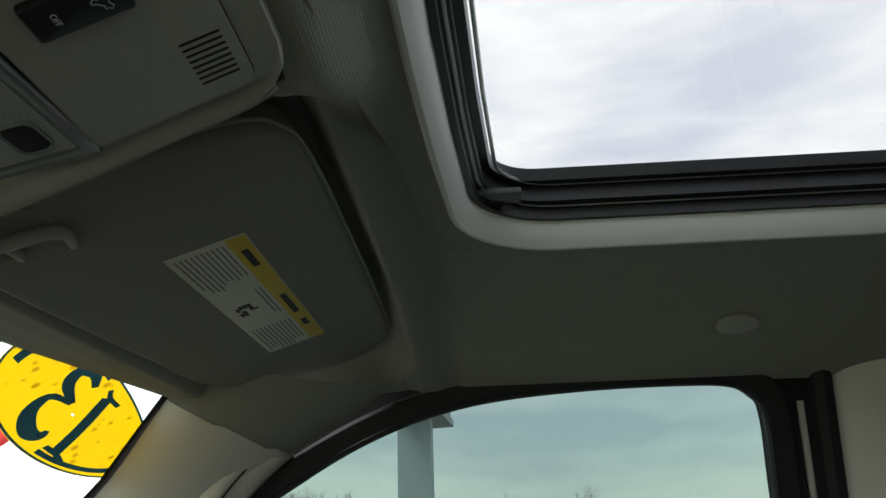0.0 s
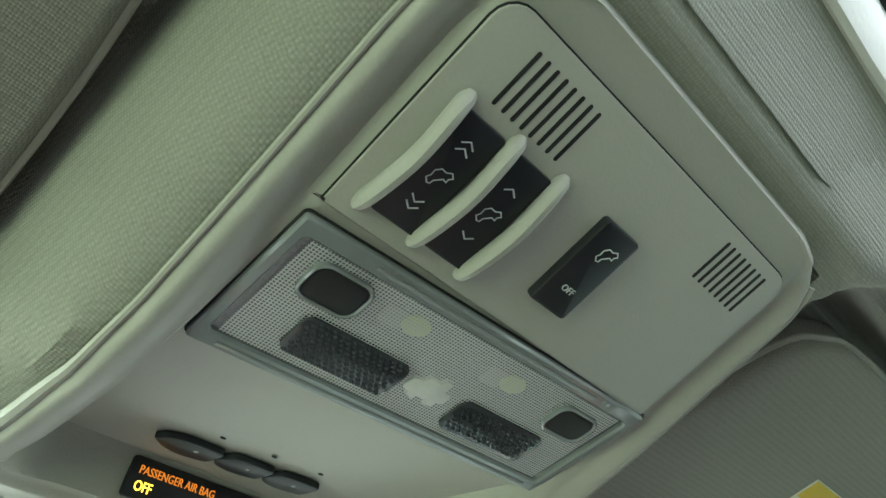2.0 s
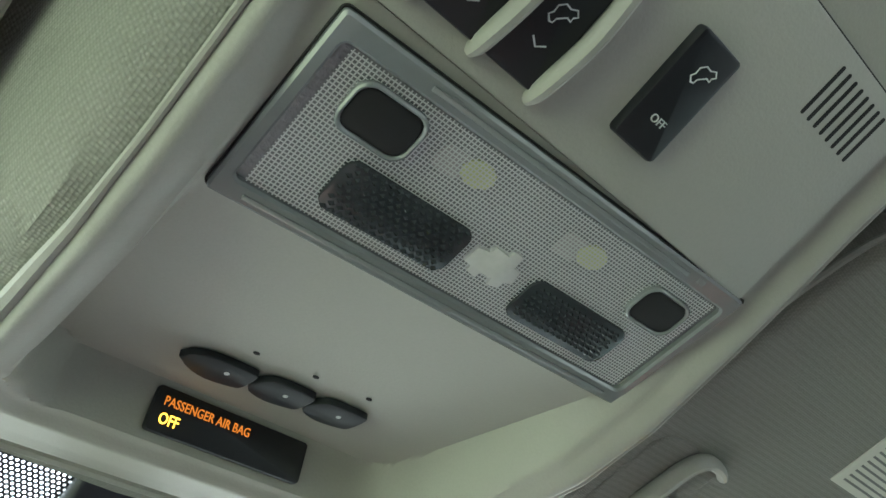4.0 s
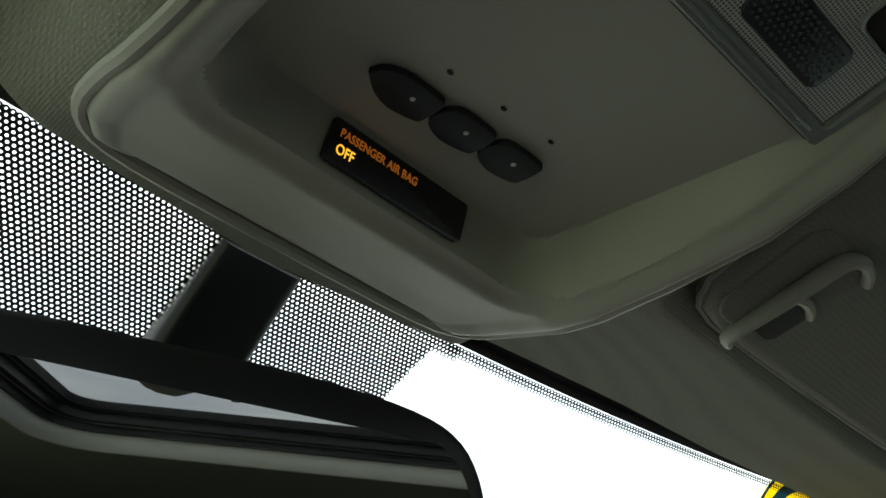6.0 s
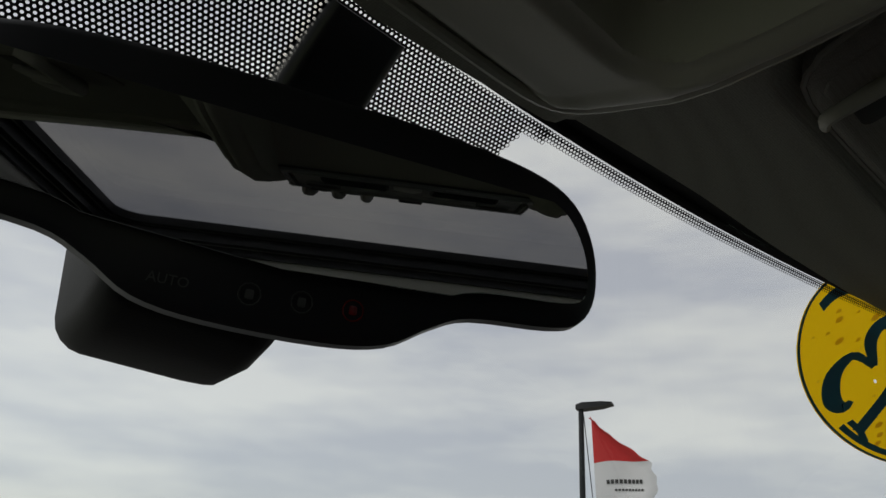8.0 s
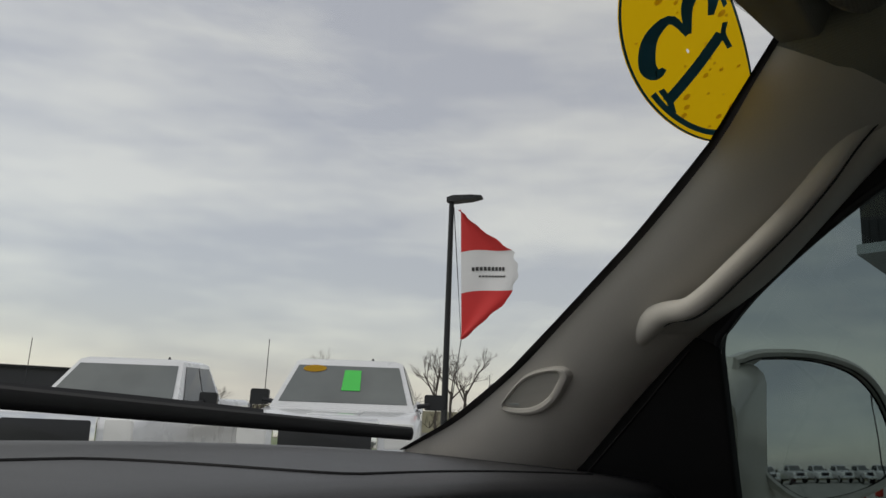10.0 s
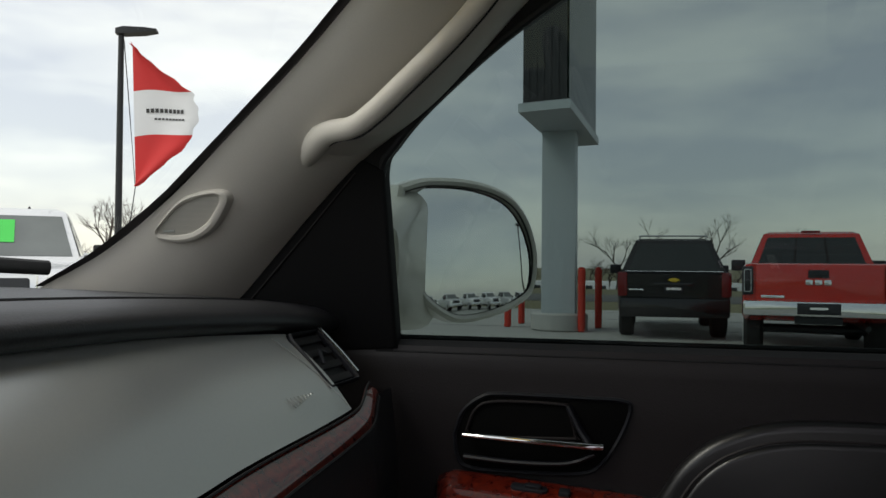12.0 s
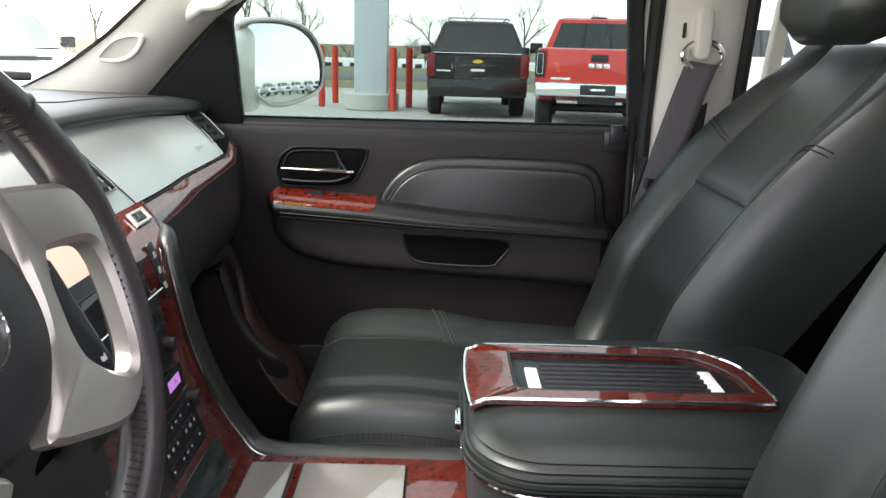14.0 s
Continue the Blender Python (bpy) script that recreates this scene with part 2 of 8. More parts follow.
TAIL = material("red_tail_lens", (0.15, 0.008, 0.008), 0.2, 0, 0.1, 200, 0.2, 10)
GREYMETAL = material("grey_painted_steel", (0.42, 0.47, 0.49), 0.5, 0, 0.04, 30, 0.06, 1.2)
DARKSTEEL = material("dark_steel", (0.02, 0.022, 0.024), 0.5, 0.3)
SCREEN = material("sign_screen", (0.004, 0.016, 0.008), 0.35, 0, 0.5, 30, 0.5, 6)
BOLLARD = material("red_bollard_sleeve", (0.55, 0.045, 0.025), 0.45, 0, 0.03, 50, 0.08, 3)
CONCRETE = material("concrete", (0.42, 0.42, 0.40), 0.85, 0, 0.1, 40, 0.12, 0.7, 0.3)
LOT = material("lot_concrete", (0.34, 0.34, 0.32), 0.85, 0, 0.1, 25, 0.16, 0.35, 0.3)
# green tuned for the light it throws up into the cabin
GREENBOUNCE = material("green_bounce_ground", (0.235, 0.285, 0.165), 0.95, 0, 0.4, 30, 0.25, 0.6, 0.5)
ASPHALT = material("asphalt", (0.09, 0.09, 0.09), 0.9, 0, 0.2, 20, 0.15, 0.4)
GRASS = material("winter_grass", (0.13, 0.12, 0.06), 0.95, 0, 0.4, 6, 0.25, 0.05, 0.5)
BARK = material("bare_bark", (0.09, 0.075, 0.065), 0.9, 0, 0.2, 30, 0.2, 3)
BUILD = material("dark_cladding", (0.045, 0.048, 0.055), 0.6, 0, 0.1, 3, 0.1, 0.2)
FLAGR = material("flag_red", (0.55, 0.022, 0.022), 0.8, 0, 0.05, 60, 0.08, 2)
FLAGW = material("flag_white", (0.68, 0.68, 0.70), 0.8, 0, 0.05, 60, 0.05, 2)
GREENPAPER = material("green_paper", (0.06, 0.62, 0.10), 0.7)


# ---- mesh helpers ----
def mesh_part(name, verts, faces, mat, parent=None, label="", smooth=True):
    me = bpy.data.meshes.new(name)
    me.from_pydata([tuple(v) for v in verts], [], faces)
    me.validate()
    bm = bmesh.new()
    bm.from_mesh(me)
    bmesh.ops.recalc_face_normals(bm, faces=bm.faces)
    bm.to_mesh(me)
    bm.free()
    return finish(name, me, mat, parent, label, smooth)


def finish(name, me, mat, parent, label, smooth):
    me.materials.append(mat)
    if smooth:
        me.shade_smooth()
    ob = new(name, me)
    if smooth:
        me.set_sharp_from_angle(angle=radians(38))
    if parent:
        ob.parent = parent
    if label:
        tagged(ob, label)
    return ob


def thing(name, label, category, group="", kind=""):
    return tagged(new(name), label, category, group, kind)


def grid(fn, us, vs, wrap=False):
    verts = [Vector(fn(u, v)) for v in vs for u in us]
    nu, nv = len(us), len(vs)
    faces = []
    for j in range(nv - 1):
        for i in range(nu - (0 if wrap else 1)):
            a, b = j * nu + i, j * nu + (i + 1) % nu
            faces.append((a, b, b + nu, a + nu))
    return verts, faces


def span(a, b, n):
    return [a + (b - a) * i / (n - 1) for i in range(n)]


def smooth01(a, b, x):
    t = min(1, max(0, (x - a) / (b - a)))
    return t * t * (3 - 2 * t)


def lerp(a, b, t):
    return a + (b - a) * t


def table(xs, ys):
    def f(x):
        return float(np.interp(x, xs, ys))
    return f


def loft(loops, caps=True, fan=False):
    """Closed loops of equal length, skinned one to the next; fan closes the last with a middle point."""
    n = len(loops[0])
    verts = [Vector(p) for lp in loops for p in lp]
    faces = []
    for j in range(len(loops) - 1):
        for i in range(n):
            a, b = j * n + i, j * n + (i + 1) % n
            faces.append((a, b, b + n, a + n))
    if fan:
        k0 = (len(loops) - 1) * n
        verts.append(sum((verts[k0 + i] for i in range(n)), Vector()) / n)
        faces += [(k0 + i, k0 + (i + 1) % n, len(verts) - 1) for i in range(n)]
    elif caps:
        faces.append(tuple(range(n - 1, -1, -1)))
        faces.append(tuple(range((len(loops) - 1) * n, len(loops) * n)))
    return verts, faces


def rrect(hw, hh, r, n=5):
    """A rounded rectangle, counter-clockwise."""
    pts = []
    for cx, cy, a0 in ((hw - r, hh - r, 0), (-hw + r, hh - r, 90), (-hw + r, -hh + r, 180), (hw - r, -hh + r, 270)):
        for k in range(n):
            a = radians(a0 + 90 * k / (n - 1))
            pts.append((cx + r * math.cos(a), cy + r * math.sin(a)))
    return pts


def inset(pts, d):
    n = len(pts)
    out = []
    area = sum(pts[i][0] * pts[(i + 1) % n][1] - pts[(i + 1) % n][0] * pts[i][1] for i in range(n))
    s = 1 if area > 0 else -1
    for i in range(n):
        a, b, c = Vector(pts[i - 1]), Vector(pts[i]), Vector(pts[(i + 1) % n])
        t = ((b - a).normalized() + (c - b).normalized())
        t = t.normalized() if t.length > 1e-9 else (c - b).normalized()
        out.append((b.x - s * t.y * d, b.y + s * t.x * d))
    return out


def slab(pts, place, depth, soft=0.001, seg=2, fan=False):
    """A flat outline made into a solid with rounded front edges: place(u, v, w) maps it, w rising to the front face."""
    loops = [[place(u, v, 0) for u, v in pts]]
    for k in range(seg + 1):
        a = math.pi / 2 * k / seg
        q = inset(pts, soft * (1 - math.cos(a)))
        loops.append([place(u, v, depth - soft + soft * math.sin(a)) for u, v in q])
    return loft(loops, fan=fan)


def ring(outer, inner, place, depth, soft=0.001):
    """A frame between two outlines of equal length."""
    loops = [[place(u, v, 0) for u, v in outer], [place(u, v, depth - soft) for u, v in outer],
             [place(u, v, depth) for u, v in inset(outer, soft)], [place(u, v, depth) for u, v in inset(inner, -soft)],
             [place(u, v, depth - soft) for u, v in inner], [place(u, v, 0) for u, v in inner]]
    loops.append(loops[0])
    return loft(loops, caps=False)


def tube(points, radius, n=10, closed=False, flat=1.0, up=(0, 0, 1)):
    pts = [Vector(p) for p in points]
    m = len(pts)
    loops = []
    for i, p in enumerate(pts):
        a = pts[i - 1] if (i or closed) else pts[0]
        b = pts[(i + 1) % m] if (i < m - 1 or closed) else pts[-1]
        t = (b - a).normalized()
        s = t.cross(Vector(up))
        s = s.normalized() if s.length > 1e-6 else Vector((1, 0, 0))
        w = s.cross(t).normalized()
        r = radius(i / (m - 1)) if callable(radius) else radius
        loops.append([p + s * (r * math.cos(2 * math.pi * k / n)) + w * (r * flat * math.sin(2 * math.pi * k / n)) for k in range(n)])
    if closed:
        loops.append(loops[0])
    return loft(loops, caps=not closed)


def curve_pts(ctrl, n):
    """A smooth run (Catmull-Rom) through control points."""
    c = [Vector(p) for p in ctrl]
    c = [c[0] * 2 - c[1]] + c + [c[-1] * 2 - c[-2]]
    out = []
    segs = len(c) - 3
    for k in range(n):
        s = k / (n - 1) * segs
        i = min(int(s), segs - 1)
        t = s - i
        p0, p1, p2, p3 = c[i:i + 4]
        out.append(0.5 * ((2 * p1) + (p2 - p0) * t + (2 * p0 - 5 * p1 + 4 * p2 - p3) * t * t + (3 * p1 - p0 - 3 * p2 + p3) * t ** 3))
    return out


def cylinder(r, h, at, axis="z", n=20, soft=0.0, r2=None):
    r2 = r if r2 is None else r2
    soft = soft or min(r, h) * 0.08
    prof = [(r - soft, 0), (r, soft), (r2, h - soft), (r2 - soft, h)]
    loops = []
    for rr, hh in prof:
        lp = []
        for k in range(n):
            a = 2 * math.pi * k / n
            q = (rr * math.cos(a), rr * math.sin(a), hh)
            q = {"z": q, "x": (q[2], q[0], q[1]), "y": (q[0], q[2], q[1])}[axis]
            lp.append(Vector(q) + Vector(at))
        loops.append(lp)
    return loft(loops)


def words(name, text, size, m, mat, parent=None, label="", depth=0.0002, align="CENTER", shear=0.0):
    cu = bpy.data.curves.new(name, "FONT")
    cu.body, cu.size, cu.extrude, cu.align_x, cu.align_y, cu.shear = text, size, depth, align, "CENTER", shear
    cu.resolution_u = 3
    tmp = bpy.data.objects.new(name + "_tmp", cu)
    scene.collection.objects.link(tmp)
    me = bpy.data.meshes.new_from_object(tmp.evaluated_get(bpy.context.evaluated_depsgraph_get()))
    bpy.data.objects.remove(tmp)
    me.transform(m)
    return finish(name, me, mat, parent, label, False)


def put_mesh(name, vf, mat, parent=None, label="", smooth=True):
    return mesh_part(name, vf[0], vf[1], mat, parent, label, smooth)


# ---- the car's shell: headliner, roof, windshield, pillars, floor ----
def frame_of(origin, right, up):
    """A placing function for a flat thing: u to its right, v up it, w out of its face."""
    o, r, u = Vector(origin), Vector(right).normalized(), Vector(up).normalized()
    n = r.cross(u).normalized()
    u = n.cross(r)

    def place(a, b, c=0.0):
        return o + r * a + u * b + n * c
    place.matrix = Matrix.Translation(o) @ Matrix((r, u, n)).transposed().to_4x4()
    return place


def at_place(place, a, b, c=0.0, turn=0.0):
    return place.matrix @ Matrix.Translation((a, b, c)) @ Matrix.Rotation(radians(turn), 4, "Z")


CX = 0.004                      # the overhead console's middle
SR = (0.428, -0.124, -0.53, 0.07)   # sunroof ring: half width, front, back, corner


def visor_z(y):
    return 1.708 + 0.33 * (0.161 - y)


def console_z(y):
    """The plane of the console's switch panel and lamp, bent at the seam between them."""
    return 1.7168 + 0.43 * max(0, 0.0205 - y) - 0.22 * min(max(0, y - 0.0205), 0.054)


# the console's outer rims hang below that plane towards the front; the recess lies above it
RIM_Z = table([-0.0545, -0.036, -0.014, 0.010, 0.036, 0.069, 0.100, 0.142, 0.172, 0.190, 0.205, 0.226, 0.246],
              [1.7480, 1.7400, 1.7310, 1.7200, 1.7085, 1.6950, 1.6870, 1.6845, 1.6850, 1.6880, 1.6930, 1.6990, 1.7030])


EDGE_DROP = table([-0.105, -0.09, -0.075, -0.062, -0.05, -0.03, 0.0, 0.03, 0.06, 0.10], [0.080, 0.0765, 0.069, 0.059, 0.052, 0.048, 0.040, 0.026, 0.012, 0.0])


def liner_z(x, y):
    ax = abs(x)
    yb = y - 0.8 * bow(x, y)
    slope = visor_z(y) - 0.003 if y < 0.15 else visor_z(0.15) - 0.003 + (0.0080 - 0.0045 * smooth01(0.10, 0.30, ax)) * smooth01(0.15, 0.26, y)
    top = 1.797
    z = slope if yb > -0.04 else min(top, visor_z(-0.04) - 0.003 + (top - visor_z(-0.04) + 0.003) * smooth01(-0.05, -0.10, yb))
    if yb < -0.12:
        z = top
    valley = 0.010 * math.exp(-((yb + 0.085) / 0.012) ** 2) if ax < 0.4 else 0
    z += valley * 0.6
    side = max(0.0, ax - 0.44) / 0.27
    z -= EDGE_DROP(y) * side ** 1.6
    # the pocket in which each visor lies
    x0, x1, y0, y1, rr = (0.112 if x > 0 else 0.113), 0.671, -0.044, 0.158, 0.045
    dx = max(abs(ax - (x0 + x1) / 2) - ((x1 - x0) / 2 - rr), 0)
    dy = max(abs(y - (y0 + y1) / 2) - ((y1 - y0) / 2 - rr), 0)
    z += 0.030 * (1 - smooth01(-0.014, 0.010, math.hypot(dx, dy) - rr))
    # the cloth dips to the overhead console's edge
    w = (1 - smooth01(0.097, lerp(0.116 if x > 0 else 0.128, 0.26, smooth01(-0.035, -0.085, y)), abs(x - CX))) * smooth01(-0.10, -0.058, y)
    z = lerp(z, RIM_Z(y) + 0.003, w)
    z += 0.040 * (1 - smooth01(0.078, 0.086, abs(x - CX))) * smooth01(-0.050, -0.044, y) * (1 - smooth01(0.225, 0.236, y))
    return z


HEAD = table([0, 0.11, 0.22, 0.31, 0.40, 0.49, 0.593, 0.66, 0.70], [0.272, 0.263, 0.252, 0.247, 0.239, 0.226, 0.212, 0.196, 0.185])


def header_y(x):
    return HEAD(abs(x)) - 0.008 - 0.0045 * smooth01(0.04, 0.26, abs(x))


def bow(x, y):
    """The sunroof's front edge swells forwards in the middle."""
    return 0.022 * max(0, 1 - (x / SR[0]) ** 2) * smooth01(-0.40, -0.14, y)


def in_sunroof(x, y, grow=0.0):
    hw, y0, y1, r = SR[0] + grow, SR[1] + grow, SR[2] - grow, SR[3] + grow
    y -= bow(x, y)
    cy, hh = (y0 + y1) / 2, (y0 - y1) / 2
    dx, dy = max(abs(x) - (hw - r), 0), max(abs(y - cy) - (hh - r), 0)
    return math.hypot(dx, dy) < r


def liner_side(y):
    """Half width of the headliner at its side edge."""
    return table([-2.0, -0.5, 0.0, 0.15, 0.28], [0.70, 0.70, 0.695, 0.66, 0.60])(y)


def build_headliner():
    us = span(-1, 1, 181)
    verts, faces = [], []
    ys = span(-1.9, -0.16, 60) + span(-0.155, -0.02, 55) + span(-0.015, 0.155, 36) + span(0.158, 0.30, 30)
    for y in ys:
        for u in us:
            x = u * liner_side(min(y, 0.2))
            yy = min(y, header_y(x))
            verts.append((x, yy, liner_z(x, yy)))
    nu = len(us)
    for j in range(len(ys) - 1):
        for i in range(nu - 1):
            a = j * nu + i
            q = [verts[k] for k in (a, a + 1, a + 1 + nu, a + nu)]
            mx, my = sum(p[0] for p in q) / 4, sum(p[1] for p in q) / 4
            if in_sunroof(mx, my, 0.020) or q[0][1] == q[3][1] and q[1][1] == q[2][1]:
                continue
            faces.append((a, a + 1, a + 1 + nu, a + nu))
    ob = mesh_part("ceiling", verts, faces, CLOTH)
    tagged(ob, "grey-beige knitted cloth headliner with a sunroof opening", "headliner", kind="structure")
    return ob


build_headliner()


def sun_loop(grow, z, n=8, front=0.0):
    hw, y0, y1, r = SR[0] + grow, SR[1] + grow, SR[2] - grow, SR[3] + grow
    pts = rrect(hw, (y0 - y1) / 2, max(r, 0.01), n)
    out = []
    for i, p in enumerate(pts):
        q = pts[(i + 1) % len(pts)]
        for k in range(7 if i % n == n - 1 else 1):
            a, b = lerp(p[0], q[0], k / 7), lerp(p[1], q[1], k / 7) + (y0 + y1) / 2
            out.append((a, b + bow(a, b) + front * smooth01(-0.40, -0.16, b), z))
    return out


def build_sunroof():
    roof = tagged(thing("sunroof", "sunroof with pale ring, black frame and tinted glass", "sunroof"), kind="structure")
    collar = []
    for g in (0.034, 0.029, 0.024, 0.018, 0.012, 0.007):
        collar.append([(p[0], p[1], liner_z(p[0], p[1]) - 0.0016) for p in sun_loop(g, 0)])
    tagged(put_mesh("trim_collar", loft(collar, caps=False), CLOTH), "headliner cloth folded to the sunroof ring", "headliner", kind="structure")
    prof = [(0.0110, 1.799), (0.0105, 1.7925), (0.0085, 1.7905), (0.0060, 1.7910), (0.001, 1.7970), (-0.003, 1.8060), (-0.004, 1.812)]
    put_mesh("ring_trim", loft([sun_loop(g, z) for g, z in prof], caps=False), RINGM, roof, "pale grey plastic ring")
    prof = [(0.006, 1.812), (-0.009, 1.812), (-0.009, 1.822), (-0.022, 1.823), (-0.022, 1.835), (-0.034, 1.836), (-0.036, 1.846), (0.02, 1.846)]
    put_mesh("black_frame", loft([sun_loop(g, z, 8, max(0, -g - 0.009) * 0.5) for g, z in prof], caps=False), BLACKP, roof, "glossy black guide frame")
    for z, g in ((1.823, -0.012), (1.8365, -0.026)):
        lp = sun_loop(g, z)
        put_mesh("guide_rail", tube(lp, 0.0015, 6, True), SATIN, roof, "thin grey guide rail")
    sx = SR[0] - 0.03
    put_mesh("corner_block", slab(rrect(0.012, 0.02, 0.003), frame_of((sx - 0.012, SR[1] - 0.02, 1.822), (1, 0, 0), (0, -1, 0)), 0.005), LAMPD, roof)
    v, f = loft([sun_loop(-0.004, 1.848), sun_loop(-0.004, 1.853)])
    put_mesh("glass_panel", (v, f), ROOFGLASS, roof, "tinted sunroof glass")
    def skin(grow, z):
        """The roof's outer skin, drawn out behind the sunroof to the tailgate."""
        return [(x, y if y > -0.3 else -0.3 + (y + 0.3) * (1 + 2.05 * min(1, grow / 0.30)), z) for x, y, z in sun_loop(grow, z)]
    put_mesh("roof_skin", loft([skin(0.0, 1.856), skin(0.08, 1.857), skin(0.16, 1.856), skin(0.24, 1.854), skin(0.30, 1.850), skin(0.33, 1.81), skin(0.33, 1.78)], caps=False), PEARL, roof)
    return roof


build_sunroof()
clip_disc = frame_of((0.600, -0.385, liner_z(0.600, -0.385) - 0.0005), (0, -1, 0), (-1, 0, 0.30))
tagged(put_mesh("ceiling_plug", slab([(0.022 * math.cos(2 * math.pi * q / 28), 0.017 * math.sin(2 * math.pi * q / 28)) for q in range(28)], clip_disc, 0.003, 0.0015, 3), BEIGE),
       "round beige plug in the headliner", "plug")


WSE = table([1.315, 1.364, 1.421, 1.479, 1.555, 1.630, 1.686, 1.718], [0.712, 0.606, 0.516, 0.442, 0.347, 0.265, 0.219, 0.192])


def ws_y(x, z):
    """The windshield: raked and bowed."""
    mid, edge = 0.283 + (1.716 - z) / 0.65, WSE(z) + 0.006
    return mid - (mid - edge) * (x / ws_edge(z)) ** 2


def ws_edge(z):
    return 0.60 + (1.715 - z) * 0.30


def build_windshield():
    ob = thing("window_1", "clear curved windshield with black dotted edge band", "windshield", kind="structure")
    nz = 26

    def fn(u, v):
        zt, zb = 1.7255, 1.315
        z = lerp(zt, zb, v)
        x = u * (ws_edge(z) + 0.012)
        return (x, ws_y(x, z), z)
    put_mesh("glass", grid(fn, span(-1, 1, 41), span(0, 1, nz)), WSGLASS, ob, "clear windshield glass")
    # the solid black band along the header and down each pillar
    def band(u, v):
        x = u * 0.612
        if v < 0.5:
            yy = lerp(header_y(x) - 0.004, max(header_y(x), ws_y(x, 1.7205) - 0.004), v * 2)
            return (x, yy, 1.7260)
        z = lerp(1.7260, 1.7200, v * 2 - 1)
        return (x, max(header_y(x), ws_y(x, min(z, 1.7205)) - 0.004), z)
    put_mesh("edge_band", grid(band, span(-1, 1, 41), span(0, 1, 7)), FRIT, ob)
    for s in (-1, 1):
        def side(u, v, s=s):
            z = lerp(1.718, 1.325, v)
            x = s * (ws_edge(z) - 0.007 + 0.03 * u)
            return (x, ws_y(x, z) - 0.003, z)
        put_mesh("edge_band", grid(side, span(0, 1, 5), span(0, 1, 24)), FRIT, ob)
    return ob


build_windshield()


def build_frit():
    """Black ceramic sheet behind the mirror with round clear dots, and shrinking dots along the header."""
    ob = thing("dot_band", "black ceramic dotted sun band on the windshield", "windshield band", kind="structure")
    verts, faces = [], []

    def at(x, d):
        z = 1.7203 - d * 0.545
        return (x, ws_y(x, z) - 0.0032, z)

    def depth(x):
        ax = abs(x - 0.0015) - (0.020 if x < 0 else 0)
        return lerp(0.105, 0.010, smooth01(0.097, 0.110, ax))
    p, n = 0.00250, 8
    rows = int(0.118 / (p * 0.866))
    cols = int(0.118 / p)
    for j in range(rows):
        d = 0.002 + j * p * 0.866
        for i in range(-cols - 9, cols + 1):
            x = 0.006 + (i + 0.5 * (j % 2)) * p
            dep = depth(x)
            if d > dep:
                continue
            grow = 1 + 0.45 * smooth01(dep - 0.009, dep, d)
            r = 0.30 * p * grow
            h = p * 0.5774
            base = len(verts)
            hexs = [(x + h * math.cos(math.pi / 6 + k * math.pi / 3), d + h * math.sin(math.pi / 6 + k * math.pi / 3)) for k in range(6)]
            if r > p * 0.42:
                r = p * 0.42
            rim = [(x + r * math.cos(math.pi / 6 + k * math.pi / 3), d + r * math.sin(math.pi / 6 + k * math.pi / 3)) for k in range(6)]
            for q in hexs + rim:
                verts.append(at(*q))
            for k in range(6):
                k2 = (k + 1) % 6
                faces.append((base + k, base + k2, base + 6 + k2, base + 6 + k))
    tagged(mesh_part("dotted_sheet", verts, faces, FRIT, ob, smooth=False), kind="stuff")
    # the fine strip of dots that runs out along the header to the pillars
    verts, faces = [], []
    p = 0.0024
    for s in (-1, 1):
        for j in range(3):
            d = 0.002 + j * p * 0.866
            for i in range(int(0.48 / p)):
                x = s * (0.10 + (i + 0.5 * (j % 2)) * p) + 0.006
                if abs(x) > 0.60:
                    continue
                r, h, base = p * (0.28 + 0.07 * j), p * 0.5774, len(verts)
                for rr in (h, min(r, p * 0.44)):
                    for k in range(6):
                        a = math.pi / 6 + k * math.pi / 3
                        verts.append(at(x + rr * math.cos(a), d + rr * math.sin(a)))
                for k in range(6):
                    k2 = (k + 1) % 6
                    faces.append((base + k, base + k2, base + 6 + k2, base + 6 + k))
    tagged(mesh_part("dotted_strip", verts, faces, FRIT, ob, smooth=False), kind="stuff")
    return ob


build_frit()

# A-pillar, right: from the glass edge round to the door seal
PO = [(0.590, 0.160, 1.748), (0.600, 0.192, 1.718), (0.609, 0.219, 1.686), (0.626, 0.265, 1.630), (0.649, 0.347, 1.555), (0.672, 0.442, 1.479), (0.689, 0.516, 1.421),
      (0.706, 0.606, 1.364), (0.716, 0.712, 1.315), (0.725, 0.80, 1.27)]
PI = [(0.672, -0.030, 1.730), (0.690, 0.020, 1.700), (0.705, 0.085, 1.665), (0.717, 0.150, 1.610), (0.736, 0.240, 1.525), (0.752, 0.323, 1.466), (0.768, 0.403, 1.394),
      (0.784, 0.474, 1.322), (0.795, 0.53, 1.27), (0.80, 0.57, 1.23)]


